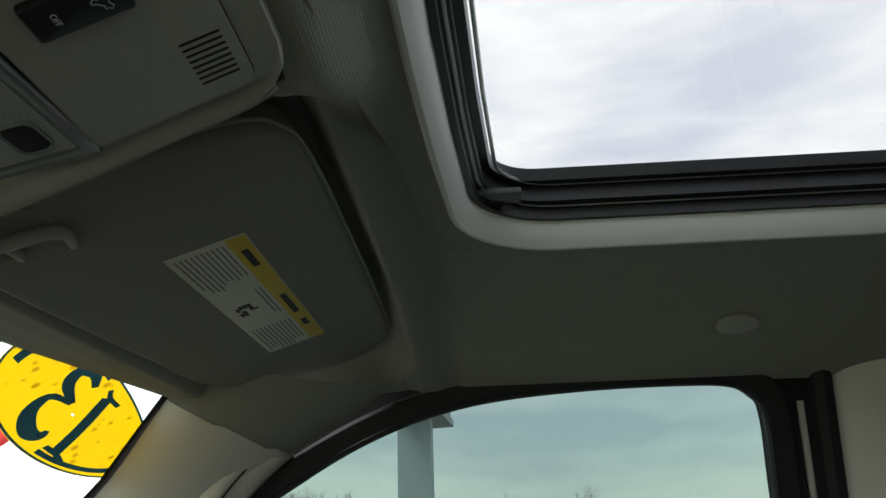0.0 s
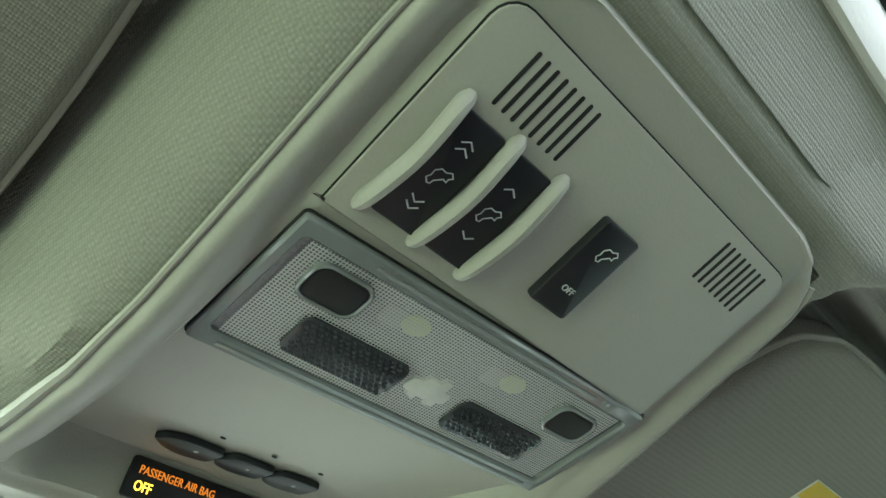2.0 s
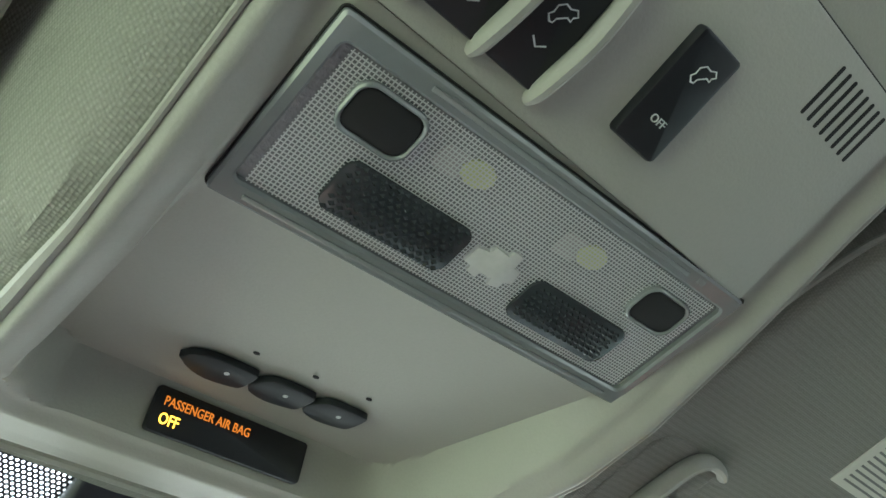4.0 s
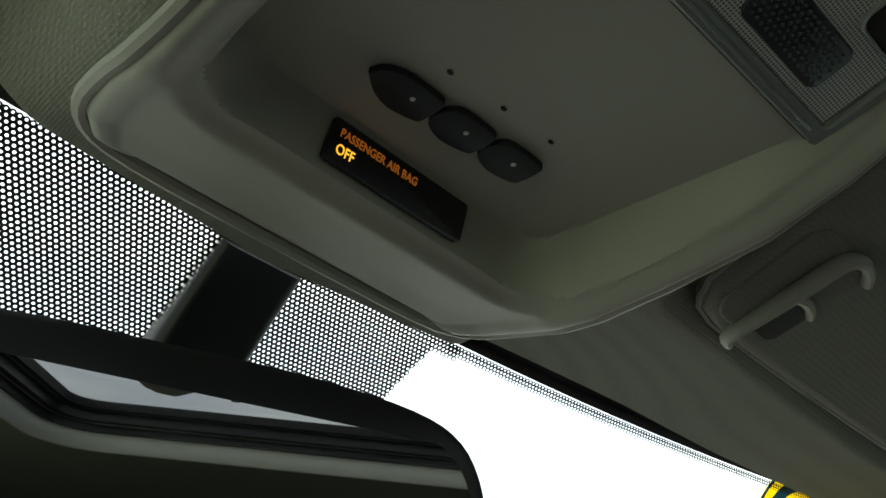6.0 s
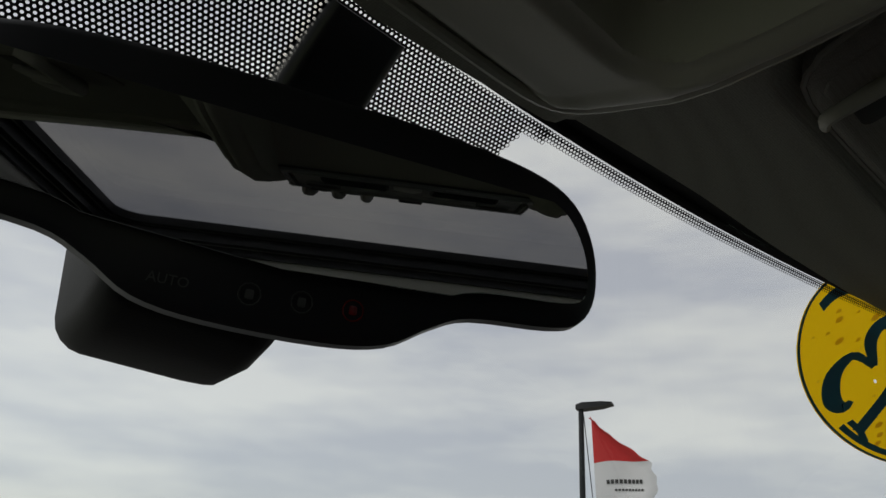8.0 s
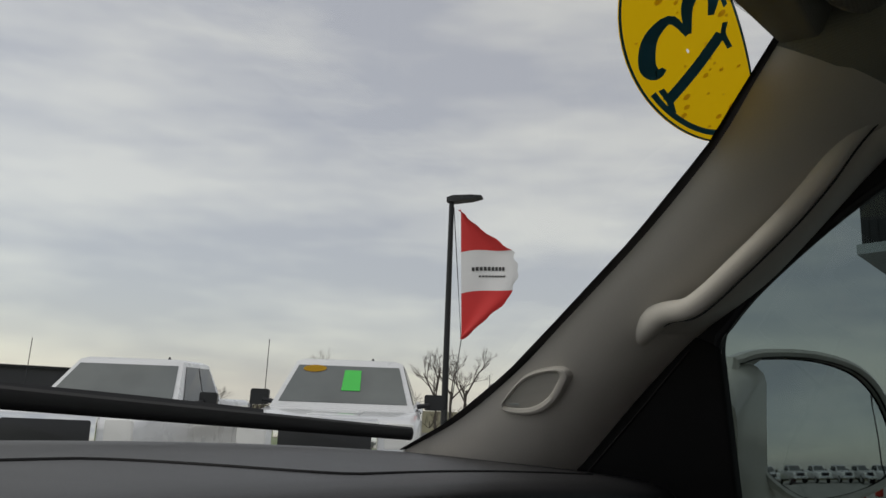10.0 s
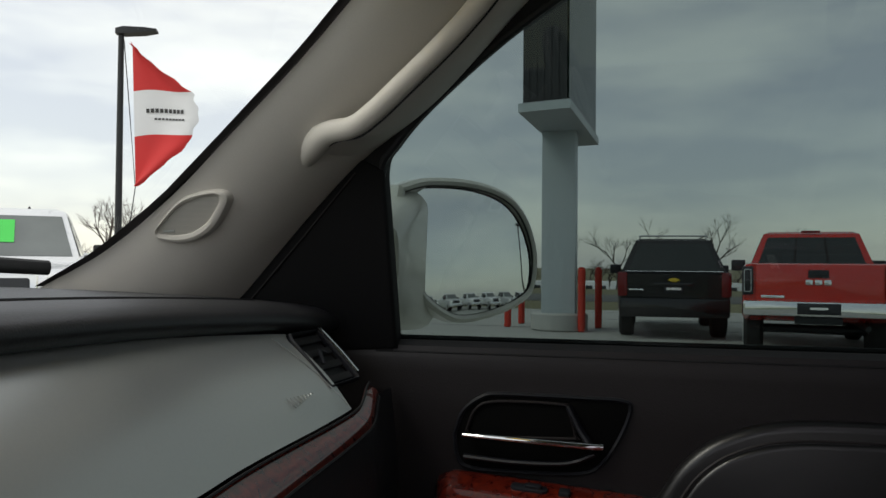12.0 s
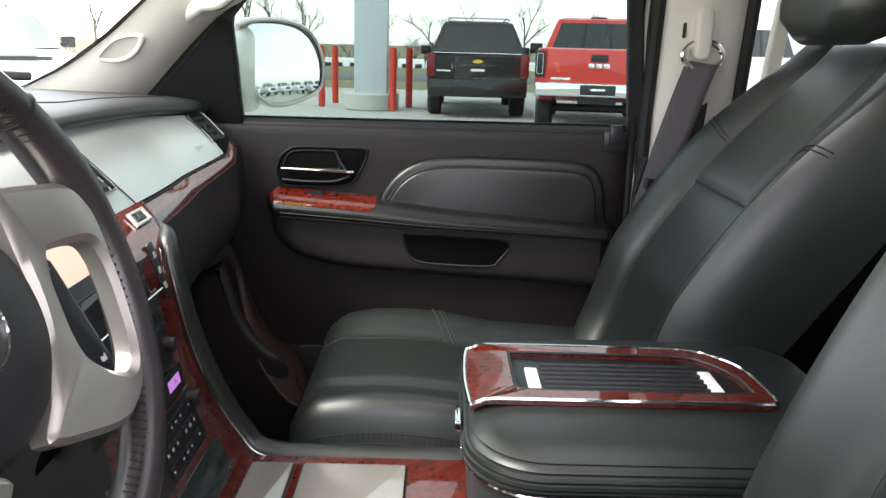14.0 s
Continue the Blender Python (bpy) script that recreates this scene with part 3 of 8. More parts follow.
def pillar_mesh(s, lower):
    """The pillar's skin below or above the slanting seam between plastic and cloth."""
    n = 136
    o, i = curve_pts(PO, n), curve_pts(PI, n)

    def fn(u, v):
        cut = lerp(0.150, 0.236, u)
        k = int(round((lerp(cut, 1, v) if lower else lerp(0, cut + 0.03, v)) * (n - 1)))
        p = o[k].lerp(i[k], u)
        across = (i[k] - o[k])
        t = (o[min(k + 1, n - 1)] - o[max(k - 1, 0)]).normalized()
        w = across.cross(t).normalized()
        if w.x > 0:
            w = -w
        q = p + w * (0.026 * math.sin(math.pi * min(1, u * 1.02)) ** 0.8 - (0.0 if lower else 0.0015))
        return (s * q.x, q.y, q.z)
    return grid(fn, span(0, 1, 15), span(0, 1, 34 if lower else 10))


def pillar_point(u, v, lift=0.0):
    o, i = curve_pts(PO, 34), curve_pts(PI, 34)
    k = int(round(v * 33))
    p = o[k].lerp(i[k], u)
    t = (o[min(k + 1, 33)] - o[max(k - 1, 0)]).normalized()
    n = (i[k] - o[k]).cross(t).normalized()
    if n.x > 0:
        n = -n
    return p + n * (0.026 * math.sin(math.pi * u) ** 0.8 + lift), n, t, (i[k] - o[k]).normalized()


for side, name in ((1, "trim_pillar_1"), (-1, "trim_pillar_2")):
    tagged(put_mesh(name, pillar_mesh(side, True), PALE), "pale beige plastic windshield pillar trim", "pillar trim", kind="structure")
    tagged(put_mesh("trim_corner_" + name[-1], pillar_mesh(side, False), CLOTH), "headliner cloth running down to the pillar trim", "headliner", kind="structure")


def build_grab():
    ob = thing("grab_handle", "pale beige curved grab handle on the windshield pillar", "grab handle")
    pts = curve_pts([(0.704, 0.372, 1.4620), (0.682, 0.3500, 1.4745), (0.670, 0.3320, 1.4805), (0.661, 0.3060, 1.4830), (0.658, 0.2835, 1.4970), (0.657, 0.2570, 1.5200),
                     (0.658, 0.2315, 1.5435), (0.660, 0.2060, 1.5690), (0.662, 0.1790, 1.6000), (0.666, 0.155, 1.634), (0.676, 0.128, 1.668)], 54)
    put_mesh("grip", tube(pts, lambda t: 0.0088 + 0.0030 * math.exp(-((t - 0.09) / 0.08) ** 2) + 0.0020 * max(0, t - 0.9) * 10, 14, False, 1.25), PALE, ob)
    # the shell between the grip and the door edge of the pillar
    edge = curve_pts(PI, 120)

    def shell(u, v):
        k = u * (len(pts) - 1)
        i = min(int(k), len(pts) - 2)
        p = pts[i].lerp(pts[i + 1], k - i)
        a = p + Vector((0.0015, -0.0035, -0.0085))
        q = min(edge, key=lambda e: (e - p - Vector((0.05, -0.05, -0.02))).length)
        r = a.lerp(q + Vector((0.004, 0.0, 0.0)), v)
        fade = smooth01(0.0, 0.16, u)
        return r + Vector((-0.75, -0.45, -0.45)) * (0.011 * math.sin(math.pi * min(1, v * 0.98 + 0.02)) * (0.25 + 0.75 * fade)) + Vector((0.012, 0.004, 0)) * (1 - fade) * v
    put_mesh("underside", grid(shell, span(0.07, 1, 48), span(0, 1, 9)), PALE, ob)
    put_mesh("seam", tube([Vector(shell(u, 0.0)) + Vector((-0.0030, -0.0030, -0.0012)) for u in span(0.09, 0.97, 46)], 0.0010, 6), RUBBER, ob)
    return ob


build_grab()


def open_loft(loops):
    """A closed band of faces through rings of equal length."""
    n = len(loops[0])
    return [p for r in loops for p in r], [(j * n + i, j * n + (i + 1) % n, (j + 1) * n + (i + 1) % n, (j + 1) * n + i) for j in range(len(loops) - 1) for i in range(n)]


def build_tweeter():
    ob = thing("pillar_speaker", "beige tweeter speaker pod with ribbed grille", "speaker")
    c, n, t, a = pillar_point(0.45, 0.655)
    mid = Vector((0.690, 0.4945, 1.3999))
    # the pod's own axes: y runs back, z up, its face looks at the cabin
    place = frame_of(mid, (0, -1, 0), (-0.31, 0, 0.95))
    # a rounded leaf, its rim wide below and behind
    shape = [(-0.0445, -0.0157), (-0.0404, -0.0249), (-0.0232, -0.0282), (-0.0021, -0.0267), (0.0161, -0.0195), (0.0313, -0.0073), (0.0452, 0.0117), (0.0482, 0.0198), (0.0445, 0.0261), (0.0329, 0.0287),
             (0.0124, 0.0259), (-0.0054, 0.0204), (-0.0209, 0.0090), (-0.0332, -0.0026)]
    hole = [(-0.0390, -0.0124), (-0.0391, -0.0170), (-0.0218, -0.0189), (-0.0041, -0.0170), (0.0105, -0.0105), (0.0220, -0.0015), (0.0335, 0.0137), (0.0356, 0.0193), (0.0321, 0.0225), (0.0185, 0.0214),
            (0.0009, 0.0165), (-0.0140, 0.0090), (-0.0285, -0.0039)]
    loop = [(p.x, p.y) for p in curve_pts([(x, y, 0) for x, y in shape + shape[:1]], 61)[:-1]]
    inner = [(p.x, p.y) for p in curve_pts([(x, y, 0) for x, y in hole + hole[:1]], 61)[:-1]]
    pod = put_mesh("pod", slab(inset(inner, -0.003), lambda u, v, w: place(u, v, w - 0.030), 0.0285, 0.001, 2), BEIGE, ob, "ribbed beige grille")
    mid_loop = [((a[0] + b[0]) / 2, (a[1] + b[1]) / 2) for a, b in zip(loop, inner)]
    rim = [[place(u, v, -0.030) for u, v in inset(loop, -0.0015)], [place(u, v, -0.004) for u, v in loop], [place(a[0] * 0.8 + b[0] * 0.2, a[1] * 0.8 + b[1] * 0.2, 0.0006) for a, b in zip(loop, inner)],
           [place(u, v, 0.0018) for u, v in mid_loop], [place(a[0] * 0.15 + b[0] * 0.85, a[1] * 0.15 + b[1] * 0.85, 0.0006) for a, b in zip(loop, inner)], [place(u, v, -0.0022) for u, v in inner]]
    put_mesh("rim", open_loft(rim), PALE, ob, "rounded pale rim")
    for k in range(31):
        v = -0.0182 + k * 0.00130
        xs = sorted(u for i in range(len(inner)) for u in cross_at(inner[i], inner[(i + 1) % len(inner)], v))
        if len(xs) > 1:
            put_mesh("grille_rib", tube([place(xs[0] - 0.0002, v, -0.0016), place(xs[-1] + 0.0002, v, -0.0016)], 0.00038, 4), PALE, pod)
    put_mesh("badge", slab(rrect(0.0070, 0.0013, 0.0006), lambda u, v, w: place(u - 0.027, v - 0.0150, w - 0.0013), 0.0008, 0.0002), SCRIPT, pod)
    return ob


def cross_at(p, q, v):
    if (p[1] - v) * (q[1] - v) < 0:
        t = (v - p[1]) / (q[1] - p[1])
        return [p[0] + t * (q[0] - p[0])]
    return []


build_tweeter()


# ---- overhead console ----
def build_overhead():
    ob = thing("overhead_console", "beige overhead console with lamps, switches and storage recess", "overhead console")
    hw = table([-0.0545, -0.0535, -0.051, -0.046, -0.038, -0.028, 0.06, 0.15, 0.205, 0.228, 0.240, 0.246, 0.248], [0.066, 0.074, 0.0815, 0.0885, 0.0925, 0.0945, 0.0945, 0.0945, 0.097, 0.095, 0.088, 0.075, 0.05])

    def ceil_z(y):
        """The lamp's plane, then the recess ceiling, which climbs a little towards the front."""
        return console_z(y) - 0.003 if y < 0.0765 else console_z(0.0765) - 0.003 + 0.105 * (y - 0.0765)

    def floor_z(x, y):
        ax = abs(x - CX)
        r = 0.024
        dx, dy = ax - (0.0795 - r), y - (0.1935 - r)
        d = math.hypot(max(dx, 0), max(dy, 0)) + min(max(dx, dy), 0) - r
        wall = 0.0085 - (0.0058 * smooth01(0.0, 0.016, dx - dy) if x < CX else 0)   # the driver's side stands steep
        t = min(1, max(0, (d + 0.0015 + wall) / wall))
        front = smooth01(0.165, 0.185, y) * (1 - smooth01(0.05, 0.088, ax))
        rim = lerp(RIM_Z(y), max(RIM_Z(y), 1.6915), front) - 0.001
        return lerp(ceil_z(y), rim + 0.003 * (1 - smooth01(0.0, 0.010, d)), t)
    ys = [-0.0549, -0.0547] + span(-0.0545, -0.03, 12) + span(-0.026, 0.072, 30) + [0.0762, 0.0770] + span(0.080, 0.160, 28) + span(0.162, 0.1945, 26) + span(0.196, 0.215, 10) + span(0.218, 0.2478, 16)
    us = [-1.0, -1.0] + span(-1, 1, 121) + [1.0, 1.0]
    verts = []
    for y in ys:
        h = hw(y)
        for k, u in enumerate(us):
            x = CX + u * h
            z = floor_z(CX + u * 0.98 * h, y)
            edge = min(k, len(us) - 1 - k)
            if edge == 0:
                z += 0.022
            elif edge == 1:
                z += 0.007
            else:
                z += 0.004 * max(0, (abs(u) - 0.955) / 0.045) ** 2 - 0.0018 * math.sin(math.pi * min(1, max(0, (abs(u) - 0.86) / 0.14)))
            z += 0.022 if y < -0.0548 else 0.005 if y < -0.0546 else 0
            fy = smooth01(0.236, 0.248, y)
            z += 0.006 * fy ** 2
            verts.append((x, y, z))
    n = len(us)
    faces = [(j * n + i, j * n + i + 1, (j + 1) * n + i + 1, (j + 1) * n + i) for j in range(len(ys) - 1) for i in range(n - 1)]
    put_mesh("housing", (verts, faces), BEIGE, ob, "moulded beige plastic housing")
    # rolled front lip
    lip = []
    for sgn in (-1, 1):
        run = [Vector((CX + sgn * hw(y), y, RIM_Z(y) + 0.001)) for y in [-0.046, -0.040, -0.032] + span(-0.02, 0.19, 22)]
        run += [Vector((CX + sgn * q, y, z)) for q, y, z in ((0.0968, 0.205, 1.6940), (0.0955, 0.226, 1.7000), (0.0885, 0.2400, 1.7030), (0.072, 0.2470, 1.7045), (0.03, 0.2490, 1.7050))]
        lip += run if sgn < 0 else run[::-1]
    put_mesh("front_lip", tube(curve_pts(lip, 150), lambda t: 0.0012 + 0.0018 * math.exp(-((t - 0.5) / 0.24) ** 6), 8), BEIGE, ob)

    # rear switch panel, tilted
    pp0 = frame_of((0.0005, 0.0205, 1.7137), (1, 0, 0), (0, -1, 0.43))

    def pp(u, v, w=0.0):
        return pp0(u, v * 0.965, w)
    pp.matrix = pp0.matrix @ Matrix.Diagonal((1, 0.965, 1, 1))
    panel = [(p[0] + 0.0015, p[1] + 0.0355) if p[1] > 0 else (p[0] * (0.0755 / 0.0725 if abs(p[0]) < 0.0754 else 1) + 0.0015, 0.0) for p in rrect(0.0755, 0.0355, 0.008, 6)]
    put_mesh("panel_seam", slab(inset(panel, -0.0006), pp, 0.0004, 0.0001), RUBBER, ob)
    put_mesh("switch_panel", slab(panel, pp, 0.0014, 0.0006), BEIGE, ob, "beige switch panel with speaker slots")
    for x0, x1, v0, v1 in ((-0.0575, -0.0315, 0.0475, 0.0655), (0.0405, 0.0655, 0.0500, 0.0665)):
        for k in range(8):
            x = lerp(x0, x1, k / 7)
            put_mesh("speaker_slot", slab([(a + x, b + (v0 + v1) / 2) for a, b in rrect(0.00065, (v1 - v0) / 2, 0.0006, 3)], lambda u, v, w: pp(u, v, w + 0.0012), 0.0004, 0.0001), RUBBER, ob, smooth=False)
    for x, v0, v1 in ((-0.0655, 0.004, 0.046), (-0.0455, 0.004, 0.046), (-0.0262, 0.004, 0.046)):
        pts = curve_pts([pp(x - 0.0010, v0, 0.001), pp(x - 0.0012, v0 + 0.006, 0.0042), pp(x + 0.0004, (v0 + v1) / 2, 0.0052), pp(x + 0.0002, v1 - 0.006, 0.0045), pp(x + 0.0014, v1, 0.001)], 18)
        put_mesh("finger_ridge", tube(pts, lambda t: 0.0024 * (1 - abs(2 * t - 1) ** 6 * 0.4), 10, False, 1.3), BEIGE, ob, "pale raised ridge")
    for x, icon in ((-0.0555, "double"), (-0.0358, "single")):
        b = put_mesh("sunroof_switch", slab([(a + x, c + 0.0245) for a, c in rrect(0.0082, 0.0185, 0.0012)], lambda u, v, w: pp(u, v, w + 0.001), 0.0024, 0.0008), BLACKP, ob, "black sunroof switch")
        for s in (-1, 1):
            for e in range(2 if icon == "double" else 1):
                o = 0.0245 + s * (0.0098 + 0.0024 * e)
                put_mesh("arrow_mark", tube([pp(x - 0.0022, o - s * 0.0016, 0.0036), pp(x, o, 0.0036), pp(x + 0.0022, o - s * 0.0016, 0.0036)], 0.00028, 4), MARK, b)
        roof_icon(pp, x, 0.0245, 0.0036, b)
    off = put_mesh("alarm_switch", slab([(a + 0.0037, c + 0.0293) for a, c in rrect(0.0082, 0.0170, 0.0016)], lambda u, v, w: pp(u, v, w + 0.001), 0.0038, 0.0012), BLACKP, ob, "black switch marked off")
    words("off_mark", "OFF", 0.0032, at_place(pp, 0.0037, 0.0215, 0.0049), MARK, off)
    roof_icon(pp, 0.0042, 0.0375, 0.0050, off)

    # lamp unit: reflector tray, dark switches and faceted reading lenses under one clear hatched cover
    lp0 = frame_of((0.0035, 0.0495, 1.7068), (1, -0.035, 0.0077), (0, -1, 0.221))

    def lp(u, v, w=0.0):
        return lp0(u, v * 0.955, w)
    outer, inner = rrect(0.0765, 0.0288, 0.0015), rrect(0.0725, 0.0225, 0.0020)
    base = put_mesh("lamp_unit", slab(inset(outer, 0.001), lambda u, v, w: lp(u, v, w - 0.0012), 0.0014, 0.0002), LAMPB, ob, "pale cross-hatched dome lamp")
    put_mesh("lamp_frame", ring(outer, inner, lambda u, v, w: lp(u, v, w - 0.0005), 0.0030, 0.0008), CLEARRIM, base, "clear plastic lamp rim")
    put_mesh("frame_gap", ring(inset(outer, -0.0005), outer, lambda u, v, w: lp(u, v, w - 0.0005), 0.0010, 0.0002), RUBBER, base)
    for y0, hl in ((0.0258, 0.050), (-0.0258, 0.068)):
        put_mesh("frame_rib", slab([(a, b + y0) for a, b in rrect(hl, 0.0008, 0.0004)], lambda u, v, w: lp(u, v, w + 0.0022), 0.0008, 0.0003), CLEARRIM, base, "clear moulded rib")
    for x, y in ((-0.043, 0.0262), (0.056, 0.0262), (-0.035, -0.0262), (0.062, -0.0262)):
        put_mesh("rim_tab", slab([(a + x, b + y) for a, b in rrect(0.0016, 0.0011, 0.0004, 3)], lambda u, v, w: lp(u, v, w + 0.0022), 0.0006, 0.0002), CLEARRIM, base)
    for x, y, w_, h_ in ((-0.0535, 0.0113, 0.0094, 0.0066), (0.0545, 0.0100, 0.0092, 0.0062)):
        put_mesh("lamp_switch_rim", ring([(a + x, b + y) for a, b in rrect(w_ + 0.0012, h_ + 0.0012, 0.0048, 7)], [(a + x, b + y) for a, b in rrect(w_, h_, 0.0040, 7)], lp, 0.0033, 0.0005), CLEARRIM, base)
        put_mesh("lamp_switch", slab([(a + x, b + y) for a, b in rrect(w_, h_, 0.0040, 7)], lp, 0.0030, 0.0010), RUBBER, base, "dark lamp push switch")
    for x, y, w_, h_ in ((-0.0325, -0.0092, 0.0208, 0.0085), (0.0343, -0.0102, 0.0208, 0.0082)):
        win = put_mesh("reading_lamp", slab([(a + x, b + y) for a, b in rrect(w_, h_, 0.0040, 6)], lp, 0.0024, 0.0004), LAMPD, base, "dark faceted reading lamp lens")
        vs, fs = [], []
        p = 0.0026
        for j in range(-4, 5):
            for i in range(-9, 10):
                cx, cy = x + (i + 0.5 * (j % 2)) * p, y + j * p * 0.72
                if abs(cx - x) > w_ - 0.0016 or abs(cy - y) > h_ - 0.0010:
                    continue
                k0 = len(vs)
                vs += [lp(cx + p * 0.48, cy, 0.0024), lp(cx, cy + p * 0.36, 0.0024), lp(cx - p * 0.48, cy, 0.0024), lp(cx, cy - p * 0.36, 0.0024), lp(cx, cy, 0.0033)]
                fs += [(k0, k0 + 1, k0 + 4), (k0 + 1, k0 + 2, k0 + 4), (k0 + 2, k0 + 3, k0 + 4), (k0 + 3, k0, k0 + 4)]
        tagged(put_mesh("faceted_sheet", (vs, fs), LAMPD, win, smooth=False), kind="stuff")
    clip_shape = [(-0.0088, -0.0098), (-0.0060, -0.0102), (-0.0058, -0.0122), (-0.0022, -0.0128), (-0.0018, -0.0106), (0.0020, -0.0104), (0.0024, -0.0128), (0.0060, -0.0122), (0.0062, -0.0096), (0.0086, -0.0088), (0.0080, -0.0042), (0.0052, -0.0036), (0.0048, 0.0006), (0.0016, 0.0010), (0.0010, -0.0014), (-0.0040, -0.0010), (-0.0046, -0.0034), (-0.0084, -0.0040)]
    put_mesh("white_clip", slab(clip_shape, lp, 0.0019, 0.0003), material("milky_plastic", (0.62, 0.62, 0.61), 0.4, 0, 0.08, 500, 0.12, 120), base, "white plastic bulb clip")
    for x, y in ((-0.024, 0.0135), (0.022, 0.0120)):
        put_mesh("bulb", slab([(0.0055 * math.cos(k * 0.6283) + x, 0.0042 * math.sin(k * 0.6283) + y) for k in range(10)], lp, 0.0011, 0.0004), material("bulb_glass", (0.55, 0.56, 0.30), 0.3), base)
        put_mesh("bulb_seat", slab([(a + x - 0.008, b + y - 0.001) for a, b in rrect(0.0045, 0.004, 0.0015)], lp, 0.0008, 0.0003), material("bulb_seat_grey", (0.36, 0.34, 0.35), 0.5), base)
    ribs, rf = [], []
    for axis in range(2):
        num = 118 if axis == 0 else 38
        for k in range(num):
            t = (k + 0.5) / num * 2 - 1
            a = [(t * 0.0698 - 0.00019, -0.0220), (t * 0.0698 + 0.00019, -0.0220), (t * 0.0698 + 0.00019, 0.0220), (t * 0.0698 - 0.00019, 0.0220)] if axis == 0 else \
                [(-0.0698, t * 0.0218 - 0.00019), (0.0698, t * 0.0218 - 0.00019), (0.0698, t * 0.0218 + 0.00019), (-0.0698, t * 0.0218 + 0.00019)]
            k0 = len(ribs)
            ribs += [lp(u, v, 0.0014 + 0.0001 * axis) for u, v in a]
            rf.append((k0, k0 + 1, k0 + 2, k0 + 3))
    tagged(put_mesh("lens_ribs", (ribs, rf), material("hatch_lines", (0.66, 0.67, 0.68), 0.25, 0, 0, 100), base, smooth=False), kind="stuff")

    # three remote buttons in the recess and the passenger airbag display on its front wall
    bp0 = frame_of((-0.0014, 0.1550, 1.7096), (1, -0.06, -0.0063), (0, -1, -0.105))

    def bp(u, v, w=0.0):
        return bp0(u * 0.89, v * 0.98, w)
    for x, dy in ((-0.0200, -0.0008), (0.0052, 0.0), (0.0300, 0.0003)):
        left = -0.0158 if x < 0 else -0.0118
        shape = [(left, -0.0015), (left + 0.0035, 0.0040), (-0.004, 0.0066), (0.0105, 0.0062), (0.0135, 0.0036), (0.0128, -0.0060), (0.0095, -0.0085), (-0.001, -0.0098), (-0.0095, -0.0068)]
        loop = [(q.x + x, q.y + dy) for q in curve_pts([(a, b, 0) for a, b in shape + shape[:1]], 28)[:-1]]
        b = put_mesh("remote_button", slab(loop, bp, 0.0026, 0.0007, 2), REMOTE, ob, "dark remote button with a dot")
        put_mesh("dot_mark", slab([(x + 0.003 + 0.0011 * math.cos(k * 0.7854), dy + 0.0011 * math.sin(k * 0.7854)) for k in range(8)], lambda u, v, w: bp(u, v, w + 0.0025), 0.0003, 0.0001), MARK, b)
        put_mesh("indicator_hole", slab([(x + 0.005 + 0.0014 * math.cos(k * 0.7854), 0.0158 + dy + 0.0008 * math.sin(k * 0.7854)) for k in range(8)], lambda u, v, w: bp(u, v, w - 0.0001), 0.0005, 0.0001), RUBBER, ob)
    dp = frame_of((0.0050, 0.1868, 1.7035), (1, 0, 0.0), (0, -0.26, 0.966))
    d = put_mesh("airbag_display", slab(rrect(0.0318, 0.0080, 0.0016), lambda u, v, w: dp(u, v, w - 0.001), 0.0030, 0.0006), BLACKP, ob, "black passenger air bag display")
    words("display_text", "PASSENGER AIR BAG", 0.0047, at_place(dp, -0.0285, 0.0030, 0.0022) @ Matrix.Diagonal((0.80, 1, 1, 1)), AMBER, d, "amber lettering", align="LEFT")
    words("display_state", "OFF", 0.0056, at_place(dp, -0.0285, -0.0032, 0.0022) @ Matrix.Diagonal((0.78, 1, 1, 1)), AMBER2, d, "lit amber lettering", align="LEFT")
    return ob


def roof_icon(pp, x, v, w, parent):
    """A little car-roof outline."""
    o = [(-0.0036, -0.0022), (-0.0040, -0.0004), (-0.0026, 0.0002), (-0.0016, 0.0018), (0.0006, 0.0022), (0.0020, 0.0010), (0.0040, 0.0008), (0.0044, -0.0010), (0.0030, -0.0012), (0.0024, -0.0022), (0.0014, -0.0012), (-0.0016, -0.0016), (-0.0026, -0.0026)]
    o = [(0.82 * a - 0.57 * b, 0.57 * a + 0.82 * b) for a, b in o]
    put_mesh("roof_mark", tube([pp(x + a * 0.9, v + b * 0.9, w) for a, b in o + o[:1]], 0.00024, 4), MARK, parent)


build_overhead()


